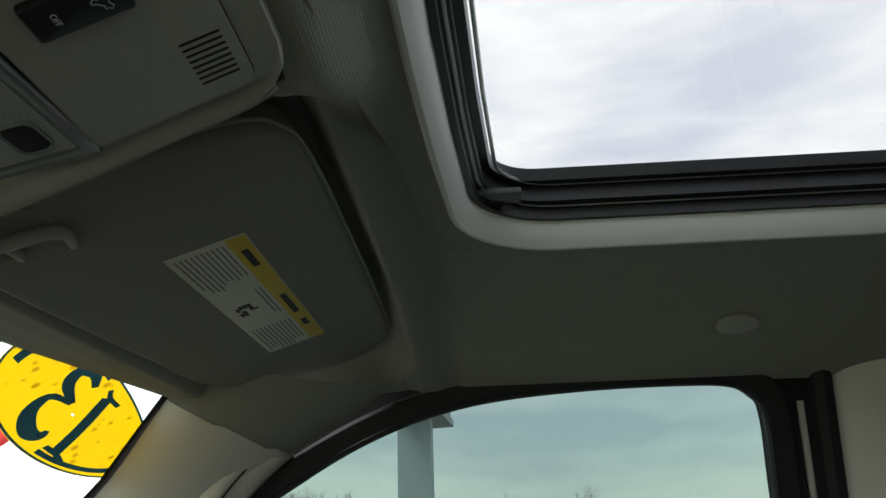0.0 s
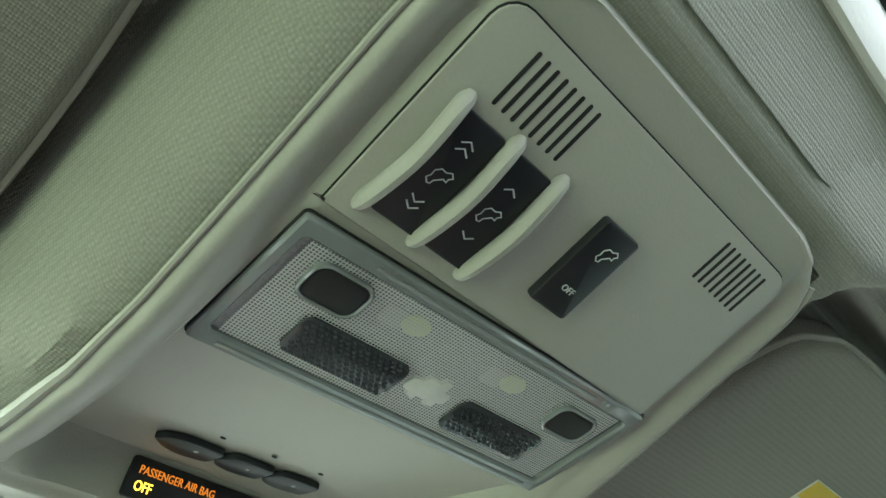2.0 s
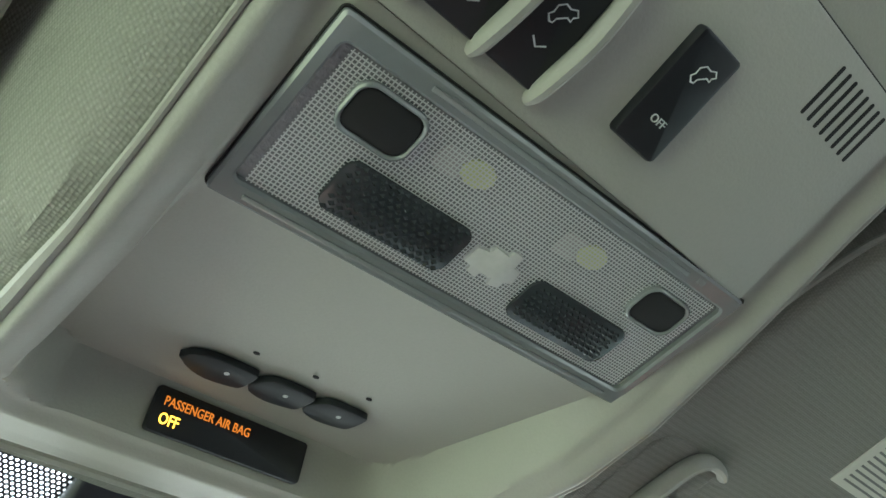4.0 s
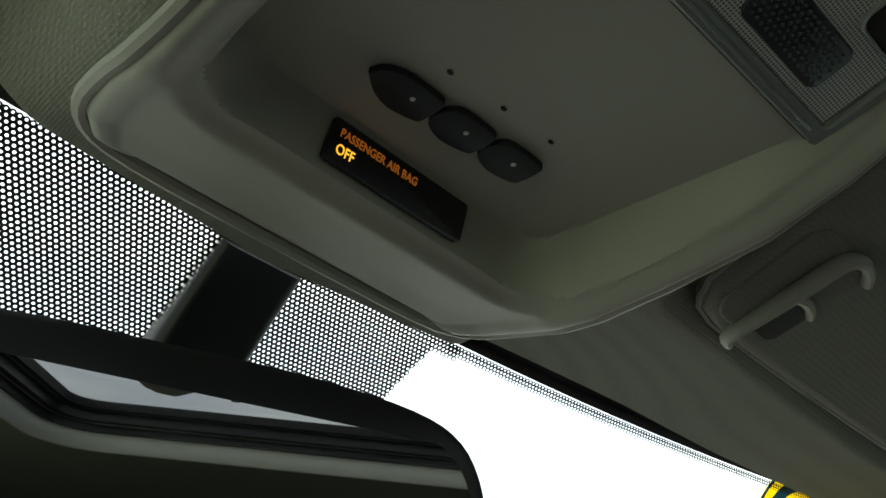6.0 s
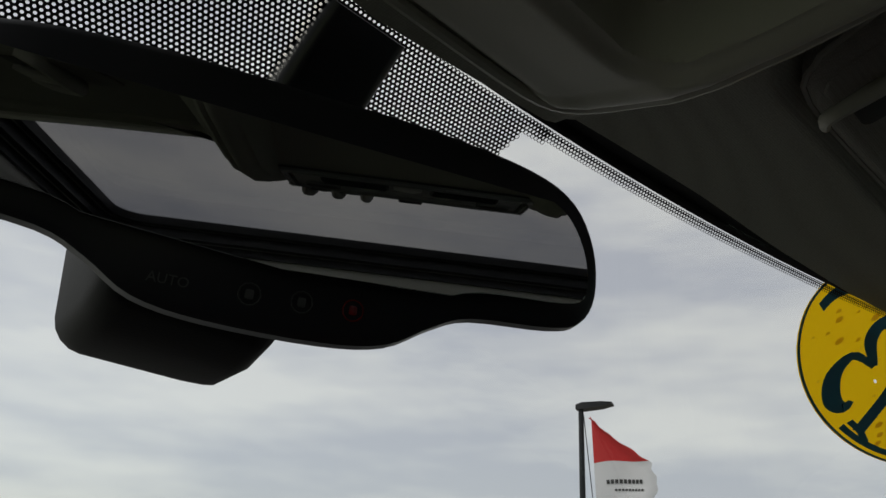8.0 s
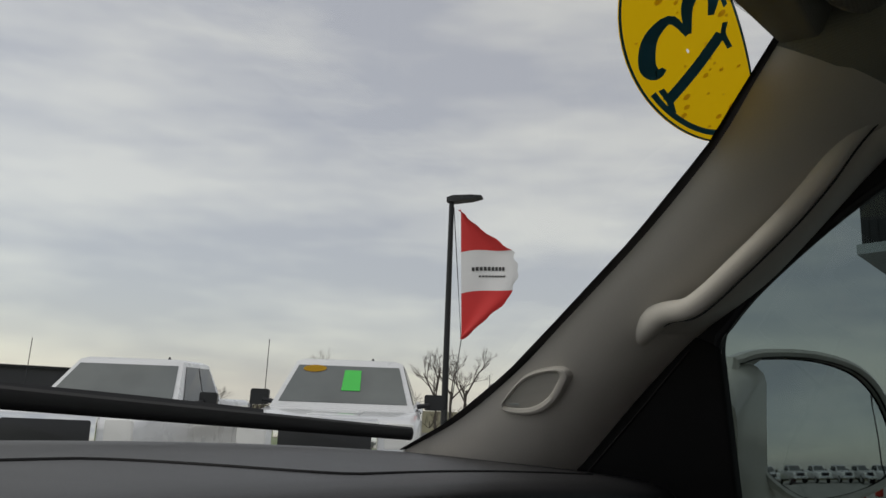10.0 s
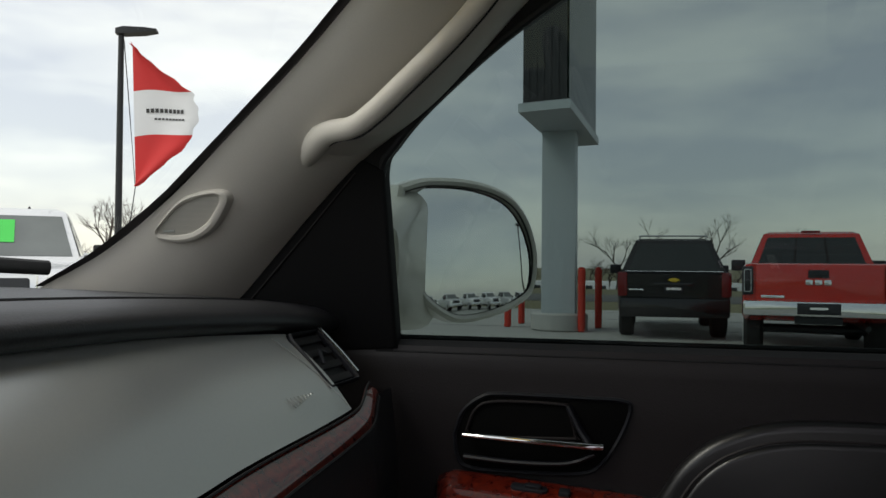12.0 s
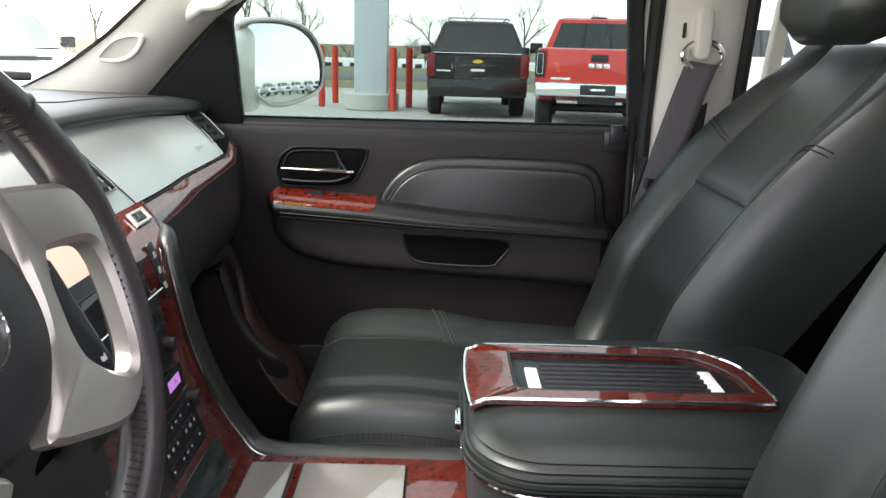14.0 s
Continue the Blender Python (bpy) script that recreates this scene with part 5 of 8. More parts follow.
    for y in span(0.250, 0.235, 6) + span(0.23, -0.43, 34) + span(-0.44, -0.458, 6):
        e = min(1, max(0.05, (0.252 - y) / 0.03)) ** 0.5 * min(1, max(0.05, (y + 0.460) / 0.03)) ** 0.5
        z1, z0 = bt(y), bb(y)
        sec = [(0.804, z1), (0.766, z1), (0.7605, z1 - 0.012), (0.7600, lerp(z0, z1, 0.5)), (0.7610, z0 + 0.022), (0.766, z0 + 0.010), (0.776, z0 + 0.003), (0.790, z0), (0.804, z0)]
        loops.append(curve_pts([(0.804 + (x - 0.804) * e, y, z) for x, z in sec], 26))
    put_mesh("lower_bolster", loft(loops), LOWER, ob, "charcoal lower door bolster")
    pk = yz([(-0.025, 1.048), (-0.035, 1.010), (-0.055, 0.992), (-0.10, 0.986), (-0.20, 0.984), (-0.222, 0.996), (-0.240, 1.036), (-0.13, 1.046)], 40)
    # a flush plate; its black stands in for the shade inside the pocket
    put_mesh("pull_pocket", slab(pk, lambda u, v, w: DP(u, v, w + 0.028), 0.0050, 0.0005), PITSHADE, ob, "flat pull pocket plate with its shade in the black")
    put_mesh("pocket_rim", tube([DP(u, v, 0.0335) for u, v in pk], 0.0022, 6, True), LOWER, ob)
    # map pocket low in the door
    mpk = yz([(0.34, 0.985), (0.322, 0.93), (0.300, 0.862), (0.262, 0.808), (0.215, 0.786), (0.10, 0.780), (-0.3, 0.775), (-0.42, 0.76), (-0.42, 0.60), (0.1, 0.58), (0.40, 0.62), (0.42, 0.9)], 60)
    put_mesh("map_pocket", slab(mpk, lambda u, v, w: DP(u, v, w - 0.010), 0.060, 0.020, 5), LOWER, ob, "charcoal moulded map pocket")
    # no hollow here: a black sheet paints the shade of the pocket's opening
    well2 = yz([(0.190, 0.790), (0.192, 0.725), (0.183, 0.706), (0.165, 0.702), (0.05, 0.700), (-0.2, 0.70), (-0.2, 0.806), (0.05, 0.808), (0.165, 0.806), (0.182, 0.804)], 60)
    put_mesh("map_pocket_shade", slab(well2, lambda u, v, w: DP(u, v, w + 0.048), 0.0035, 0.001), RUBBER, ob, "black sheet painting the shade inside the map pocket")
    put_mesh("map_pocket_rim", tube([DP(u, v, 0.0515) for u, v in well2], 0.0026, 6, True), LOWER, ob)
    # the pale-edged scoop in front of the pocket, its brown painted for warm light
    edge_a = curve_pts([(0.776, 0.335, 1.03), (0.768, 0.318, 0.965), (0.756, 0.300, 0.860), (0.744, 0.268, 0.760), (0.735, 0.210, 0.684), (0.731, 0.15, 0.668)], 40)
    edge_b = curve_pts([(0.772, 0.328, 1.03), (0.752, 0.298, 0.940), (0.738, 0.262, 0.868), (0.731, 0.229, 0.826), (0.727, 0.193, 0.800), (0.725, 0.15, 0.700)], 40)

    def scoop(u, v):
        k = int(round(v * 39))
        p = edge_a[k].lerp(edge_b[k], u)
        return p + Vector((0.010 * math.sin(math.pi * u), 0, 0))
    put_mesh("pocket_scoop", grid(scoop, span(0, 1, 9), span(0, 1, 40)), SCOOP, ob, "black moulded pocket scoop with warm light in its brown")
    put_mesh("scoop_edge", tube([p + Vector((-0.002, 0, 0)) for p in edge_a[3:]], 0.0022, 6), SCOOP, ob)
    # door edge and outer skin
    put_mesh("door_edge", slab(rrect(0.010, 0.35, 0.003), frame_of((0.815, -0.500, 1.0), (0, -1, 0), (0, 0, 1)), 0.012, 0.003), PEARL, ob, "pearl white door edge")
    put_mesh("edge_seal", tube([(0.800, -0.4835, 0.6), (0.797, -0.4855, 1.27), (0.772, -0.470, 1.45), (0.738, -0.466, 1.60), (0.715, -0.462, 1.70)], 0.0075, 8), RUBBER, ob)
    put_mesh("jamb_strip", tube([(0.800, -0.4965, 0.6), (0.797, -0.4985, 1.27), (0.776, -0.4865, 1.45), (0.742, -0.482, 1.60), (0.720, -0.478, 1.70)], 0.004, 8), PEARL, ob, "pearl white body edge")
    put_mesh("outer_skin", slab(yz([(0.70, 1.245), (-0.50, 1.255), (-0.50, 0.45), (0.70, 0.45)]), lambda u, v, w: DP(u, v, w - 0.11), 0.02, 0.004), PEARL, ob, "pearl white outer door skin")
    return ob


build_door()


def build_cabin_shell():
    # B-pillar trim, leaning in with the glass
    def fn(u, v):
        z = lerp(0.60, 1.745, v)
        lean = 0.0 if z < 1.27 else (z - 1.27) * 0.20
        y = lerp(-0.517, -0.673, u) + 0.02 * max(0, (z - 1.27))
        x = 0.790 - lean - 0.028 * math.sin(math.pi * u) ** 0.6
        return (x, y, z)
    tagged(put_mesh("trim_pillar_3", grid(fn, span(0, 1, 13), span(0, 1, 20)), PALE), "pale beige B-pillar trim", "pillar trim", kind="structure")
    # side rail trim above the doors
    for s in (1, -1):
        def rail(u, v, s=s):
            y = lerp(-0.02, -1.9, v)
            zc = table([-0.35, -0.25, -0.156, -0.09, -0.03, 0.03, 0.09], [1.735, 1.735, 1.733, 1.725, 1.711, 1.689, 1.660])(y)
            xx = 0.800 - 0.22 * (zc - 1.27) - 0.002
            return (s * (xx + lerp(-0.012, 0.03, u)), y, zc + lerp(0.004, -0.012, u) + 0.004 * math.sin(math.pi * u))
        tagged(put_mesh("trim_rail_1" if s > 0 else "trim_rail_2", grid(rail, span(0, 1, 6), span(0, 1, 40)), CLOTH), "cloth-covered roof side rail", "roof rail trim", kind="structure")
    # rear quarter: rear door panel, rear window frame
    tagged(put_mesh("wall_rear_door", slab([(0.69, 0.55), (1.75, 0.55), (1.75, 1.27), (0.69, 1.27)], lambda u, v, w: Vector((0.80 - w + 0.02, -u, v)), 0.03, 0.006), DOORV), "black rear door panel", "car door", kind="structure")
    tagged(put_mesh("trim_rear_window", ring(yz([(-0.716, 1.270), (-0.722, 1.712), (-1.72, 1.712), (-1.72, 1.262)]), yz([(-0.745, 1.300), (-0.749, 1.690), (-1.68, 1.690), (-1.68, 1.292)]), lambda u, v, w: Vector((0.79 - w - max(0, v - 1.27) * 0.2, u * -1, v)), 0.02, 0.004), PALE), "pale rear window surround", "window trim", kind="structure")
    for nm, y, x in (("trim_seal_1", -0.506, 0.792), ("trim_seal_2", -0.683, 0.790)):
        seal = [(x - 0.20 * max(0, z - 1.27), y + 0.02 * max(0, z - 1.27), z) for z in span(0.62, 1.735, 16)]
        tagged(put_mesh(nm, tube(seal, 0.0135, 8), RUBBER), "black rubber seal along the B-pillar", "door seal", kind="structure")
    tagged(put_mesh("wall_back", slab([(-0.8, 0.5), (0.8, 0.5), (0.8, 1.25), (-0.8, 1.25)], lambda u, v, w: Vector((u, -1.9 - w, v)), 0.04, 0.01), DOORV), "black cabin rear wall", "wall", kind="structure")
    tagged(put_mesh("wall_left_rear", slab([(0.62, 0.5), (1.9, 0.5), (1.9, 1.26), (0.62, 1.26)], lambda u, v, w: Vector((-0.80 - w, -u, v)), 0.04, 0.01), DOORV), "black rear side wall", "wall", kind="structure")
    tagged(put_mesh("trim_pillar_4", slab([(0.60, 0.6), (0.74, 0.6), (0.74, 1.73), (0.60, 1.73)], lambda u, v, w: Vector((-0.80 + 0.20 * max(0, v - 1.27) - w, -u, v)), 0.04, 0.01), PALE), "pale driver-side pillar trim", "pillar trim", kind="structure")
    tagged(put_mesh("floor", slab([(-0.8, -1.9), (0.8, -1.9), (0.8, 0.95), (-0.8, 0.95)], lambda u, v, w: Vector((u, v, 0.50 + w)), 0.05, 0.01), CARPET), "black carpeted car floor", "floor", kind="structure")
    tagged(put_mesh("wall_front", slab([(-0.8, 0.5), (0.8, 0.5), (0.8, 1.25), (-0.8, 1.25)], lambda u, v, w: Vector((u, 0.95 + w, v)), 0.03, 0.01), CARPET), "black carpeted bulkhead", "wall", kind="structure")
    # driver's door: panel and window frame, the glass wound down
    tagged(put_mesh("wall_driver_door", slab([(-0.56, 0.55), (0.60, 0.55), (0.60, 1.25), (-0.56, 1.25)], lambda u, v, w: Vector((-0.80 - w, -u, v)), 0.05, 0.01), DOORV), "black driver door panel with the window lowered", "car door", kind="structure")
    lp1 = win(WIN)
    tagged(put_mesh("trim_driver_window", tube([Matrix.Diagonal((-1, 1, 1)) @ WP(u, v, -0.02) for u, v in [(q.x, q.y) for q in curve_pts([(a, b, 0) for a, b in inset(lp1[::9] + lp1[-1:], -0.035)[1:-1]], 60)]], 0.036, 8), RUBBER), "black driver window frame", "window trim", kind="structure")
    # kick panel beside the footwell
    tagged(put_mesh("wall_kick", slab([(-0.95, 0.5), (-0.33, 0.5), (-0.33, 1.13), (-0.45, 1.24), (-0.95, 1.24)], lambda u, v, w: Vector((0.80 - w, -u, v)), 0.015, 0.004), LOWER), "charcoal footwell side panel", "side panel", kind="structure")
    # dark door aperture behind the window frame
    lp2 = win(WIN)
    tagged(put_mesh("trim_aperture", ring(inset(lp2, -0.085), inset(lp2, -0.024), lambda u, v, w: WP(u, v, w - 0.034), 0.016, 0.003), RUBBER), "black body aperture round the door window", "door aperture", kind="structure")
    # privacy glass round the rear of the cabin
    for nm, sx in (("window_2", 1), ("window_3", -1)):
        def rear(u, v, sx=sx):
            z = lerp(1.255, 1.745, v)
            return (sx * (0.803 - 0.2 * max(0, z - 1.27)), lerp(-0.680, -1.92, u), z)
        tagged(put_mesh(nm, grid(rear, span(0, 1, 5), span(0, 1, 7)), SIDEGLASS if sx > 0 else PRIVACY), "tinted rear side window", "car window", kind="structure")
    tagged(put_mesh("window_4", grid(lambda u, v: (lerp(-0.80, 0.80, u), -1.93, lerp(1.24, 1.79, v)), span(0, 1, 5), span(0, 1, 4)), TAILGLASS), "dark tinted tailgate window", "car window", kind="structure")
    # bonnet seen over the dash
    def hood(u, v):
        x = u * 0.84
        y = lerp(0.93, 2.1, v)
        return (x, y, 1.285 - 0.03 * u * u - 0.10 * v * v)
    tagged(put_mesh("bonnet", grid(hood, span(-1, 1, 15), span(0, 1, 10)), PEARL), "pearl white bonnet of the car", "bonnet", kind="structure")
    for k, (x0, x1) in enumerate(((-0.5, 0.10), (0.05, 0.70))):
        w = thing("wiper", "black windshield wiper at rest", "wiper", "wipers")
        zs = [1.346 + 0.062 * (x1 - x) for x in span(x0, x1, 12)]
        pts = [Vector((x, ws_y(min(x, 0.70), z) + 0.014, z)) for x, z in zip(span(x0, x1, 12), zs)]
        put_mesh("wiper_blade", tube(pts, lambda t: 0.0092 - 0.0030 * t, 8, False, 1.3), RUBBER, w)
        put_mesh("wiper_arm", tube([p + Vector((0, 0.012, 0.004 + 0.006 * math.sin(k / 11 * math.pi))) for k, p in enumerate(pts[:9])], 0.0045, 6, False, 1.2), BLACKP, w)


build_cabin_shell()


def build_belt():
    ob = thing("seat_belt", "dark grey seat belt through a beige shoulder anchor", "seat belt")
    pl = frame_of((0.718, -0.585, 1.415), (0, -1, 0), (0, 0, 1))
    put_mesh("anchor_cover", slab(rrect(0.016, 0.048, 0.014, 6), lambda u, v, w: pl(u - 0.004, v + 0.040, w - 0.012), 0.026, 0.008, 4), PALE, ob, "beige anchor cover")
    o = [(0.042 * math.cos(2 * math.pi * k / 28), 0.031 * math.sin(2 * math.pi * k / 28)) for k in range(28)]
    i = [(0.031 * math.cos(2 * math.pi * k / 28), 0.020 * math.sin(2 * math.pi * k / 28)) for k in range(28)]
    put_mesh("belt_guide", ring(o, i, lambda u, v, w: pl(u, v, w - 0.006), 0.010, 0.003), CHROME, ob, "bright metal belt guide")
    put_mesh("slot_cover", slab(rrect(0.003, 0.014, 0.002), lambda u, v, w: pl(u - 0.036, v + 0.045, w - 0.012), 0.004, 0.001), RUBBER, ob)
    path = curve_pts([(0.712, -0.583, 1.402), (0.710, -0.560, 1.330), (0.708, -0.530, 1.225), (0.708, -0.512, 1.150), (0.715, -0.490, 1.06), (0.72, -0.46, 0.92)], 30)

    def fn(u, v):
        p = path[int(round(v * 29))]
        return (p.x + 0.010 * u, p.y + 0.027 * u, p.z + 0.004 * u)
    vf = grid(fn, span(-1, 1, 5), span(0, 1, 30))
    web = put_mesh("webbing", vf, BELTM, ob, "grey woven webbing")
    sol = web.modifiers.new("thick", "SOLIDIFY")
    sol.thickness = 0.0018
    put_mesh("back_webbing", grid(lambda u, v: (0.752, -0.600 + 0.020 * u + 0.05 * v, lerp(1.39, 0.75, v)), span(-1, 1, 3), span(0, 1, 8)), RUBBER, ob)
    put_mesh("stop_button", slab(rrect(0.024, 0.010, 0.003), frame_of((0.706, -0.515, 1.172), (0.25, -0.95, -0.1), (0, 0, 1)), 0.010, 0.003), BLACKP, ob, "black latch stop")
    put_mesh("latch_tongue", slab(rrect(0.004, 0.020, 0.002), frame_of((0.704, -0.508, 1.140), (0.25, -0.95, 0.3), (0, -0.3, 1)), 0.003, 0.001), CHROME, ob, "bright latch plate")
    return ob


build_belt()


# ---- seats ----
def cushion_fn(cx, half, y0, y1, z0, bolster):
    """Seat base: rolled front, raised sides."""
    def fn(u, v):
        # v runs from under the front, over the top, to the back
        a = abs(u)
        x = cx + half * u * (1 - 0.07 * smooth01(0.34, 0.02, v))
        if v < 0.25:
            t = v / 0.25 * math.pi / 2
            y, z = y0 - 0.05 + 0.05 * math.sin(t) * 1.0, z0 - 0.075 + 0.0 + 0.075 * (1 - math.cos(t)) ** 0.8
            y = y0 + 0.012 * math.sin(2 * t)
            if v >= 0.16:
                s = (v - 0.16) / 0.09
                y -= 0.03 * s * s
        else:
            t = (v - 0.25) / 0.75
            y, z = lerp(y0 - 0.03, y1, t), z0 + 0.012 * math.sin(math.pi * min(1, t * 2)) - 0.03 * t
        rise = bolster * smooth01(0.48, 0.80, a) - 0.007 * smooth01(0.36, 0.42, a) * (1 - smooth01(0.45, 0.56, a))
        z += rise * smooth01(0.1, 0.35, v)
        z -= 0.10 * max(0, (a - 0.84) / 0.16) ** 2
        return (x, y, z)
    return fn


def build_seat(s, cx, half=0.238):
    ob = thing("front_seat", "black leather front seat with stitched bolsters, reclined" if s > 0 else "black leather driver seat with stitched bolsters", "car seat", "front seats")
    put_mesh("cushion", grid(cushion_fn(cx, half, 0.105, -0.47, 0.897, 0.020 if s > 0 else 0.028), span(-1, 1, 49), span(0, 1, 60)), LEATHER, ob, "black leather seat cushion")
    # panel seams on the cushion
    f = cushion_fn(cx, half, 0.105, -0.47, 0.897, 0.020 if s > 0 else 0.028)
    far = 0.46 * s
    put_mesh("cushion_seam", tube([Vector(f(far * (1 - 0.18 * v), v)) + Vector((0, 0, 0.0006)) for v in span(0.14, 0.98, 40)], 0.0022, 6), RUBBER, ob, "dark bolster seam")
    for d in (0.0, 0.017, 0.026):
        put_mesh("cushion_seam", tube([Vector(f(s * lerp(0.42, 0.93, t), 0.47 + d + 0.05 * (1 - t))) + Vector((0, 0, 0.0008)) for t in span(0, 1, 16)], 0.0019 if d < 0.02 else 0.0010, 6), RUBBER, ob)
    ticks, tf = [], []
    for k in range(46):
        v = lerp(0.16, 0.66, k / 45)
        tv, tq = tube([Vector(f(-s * 0.951, v)) + Vector((-s * 0.0004, 0, 0.0004)), Vector(f(-s * 0.962, v)) + Vector((-s * 0.0006, 0, 0.0002))], 0.0006, 4)
        tf += [tuple(i + len(ticks) for i in q) for q in tq]
        ticks += tv
    tagged(put_mesh("edge_stitching", (ticks, tf), RUBBER, ob), kind="stuff")
    for u in (0.950, 0.966):
        put_mesh("cushion_seam", tube([Vector(f(-s * u, v)) + Vector((-s * 0.0006, 0, 0.0006)) for v in span(0.12, 0.98, 40)], 0.0011, 6), RUBBER, ob)
    put_mesh("side_valance", slab(rrect(half - 0.034, 0.045, 0.012), frame_of((cx, 0.072, 0.826), (-1, 0, 0), (0, 0, 1)), 0.018, 0.006), SOFT, ob, "black seat valance")
    put_mesh("seat_base", slab(rrect(half - 0.01, 0.24, 0.03), lambda u, v, w: Vector((cx + u, -0.18 + v, 0.56 + w)), 0.30, 0.02), SOFT, ob)
    # backrest
    lean = radians(35 if s > 0 else 22)
    base = Vector((cx, -0.440 if s > 0 else -0.40, 0.89))
    up = Vector((0, -math.sin(lean), math.cos(lean)))
    fwd = Vector((0, math.cos(lean), math.sin(lean)))

    def prof(u, v):
        a = abs(u)
        wid = half * (0.99 - 0.20 * smooth01(0.72, 1.0, v) ** 1.5 + 0.01 * math.sin(v * 3.1) - 0.22 * smooth01(0.06, -0.16, v) ** 1.4)
        front = 0.036 + 0.024 * smooth01(0.0, 0.25, v) + 0.030 * math.sin(math.pi * min(1, v * 1.15)) * (1 - v * 0.4)
        bol = 0.034 * smooth01(0.42, 0.86, a) * (1 - 0.7 * smooth01(0.55, 0.95, v))
        dip = -0.007 * smooth01(0.47, 0.52, a) * (1 - smooth01(0.53, 0.62, a))
        pillow = 0.008 * smooth01(0.46, 0.50, v) * (1 - smooth01(0.50, 0.56, a)) * (1 - 0.9 * smooth01(0.5, 0.95, v))
        d = front + bol + dip + pillow
        d -= 0.085 * max(0, (a - 0.86) / 0.14) ** 2
        d -= 0.10 * max(0, (v - 0.93) / 0.07) ** 2
        return wid, d

    def front(u, v):
        wid, d = prof(u, v)
        return base + Vector((wid * u, 0, 0)) + up * (0.672 * v) + fwd * d

    def back(u, v):
        wid, _ = prof(u, v)
        a = abs(u)
        d = -0.075 + 0.03 * a ** 6 + 0.05 * max(0, (v - 0.9) / 0.1) ** 2
        return base + Vector((wid * u, 0, 0)) + up * (0.672 * v) + fwd * d
    us, vs = span(-1, 1, 49), span(-0.16, 0, 12)[:-1] + span(0, 1, 56)
    loops = []
    for v in vs:
        loops.append([front(u, v) for u in us] + [back(u, v) for u in us[::-1]])
    put_mesh("backrest", loft(loops), LEATHER, ob, "black leather backrest")
    for u in (-0.52, 0.52):
        put_mesh("backrest_seam", tube([front(u, v) + fwd * 0.0004 for v in span(0.04, 0.92, 40)], 0.0018, 5), RUBBER, ob)
    put_mesh("backrest_seam", tube([front(u, 0.475) + fwd * 0.001 for u in span(-0.5, 0.5, 24)], 0.0022, 5), RUBBER, ob)
    for sgn in (-1, 1):
        for d in (0, 0.012):
            put_mesh("bolster_stitch", tube([front(sgn * u, 0.60 + 0.10 * (u - 0.55) + d) + fwd * 0.0008 for u in span(0.56, 0.93, 14)], 0.0013, 5), RUBBER, ob)
    # head restraint
    hb = base + up * 0.585 + fwd * 0.13
    loops = []
    for k in range(9):
        t = k / 8
        w = 0.135 * (1 - 0.55 * (2 * t - 1) ** 4)
        th = 0.055 * math.sqrt(max(0.05, 1 - (2 * t - 1) ** 2 * 0.95))
        c = hb + up * (0.16 * t)
        loops.append([c + Vector((x, 0, 0)) + fwd * y for x, y in rrect(w, th, min(w, th) * 0.9, 6)])
    put_mesh("head_restraint", loft(loops), LEATHER, ob, "black leather head restraint")
    return ob


build_seat(1, 0.462)
build_seat(-1, -0.44)


def build_rear_bench():
    ob = thing("rear_bench", "black leather second-row bench in shadow", "car seat")
    put_mesh("cushion", slab(rrect(0.68, 0.24, 0.05), lambda u, v, w: Vector((u, -1.20 + v, 0.60 + w)), 0.30, 0.05, 4), LEATHER, ob)
    put_mesh("backrest", slab(rrect(0.68, 0.30, 0.06), lambda u, v, w: Vector((u, -1.52 + w - v * 0.3, 1.18 + v)), 0.12, 0.05, 4), LEATHER, ob)
    return ob


build_rear_bench()


# ---- dashboard ----
def face_y(x, z):
    return z - 0.885 - 0.036 * smooth01(0.45, 0.73, abs(x))


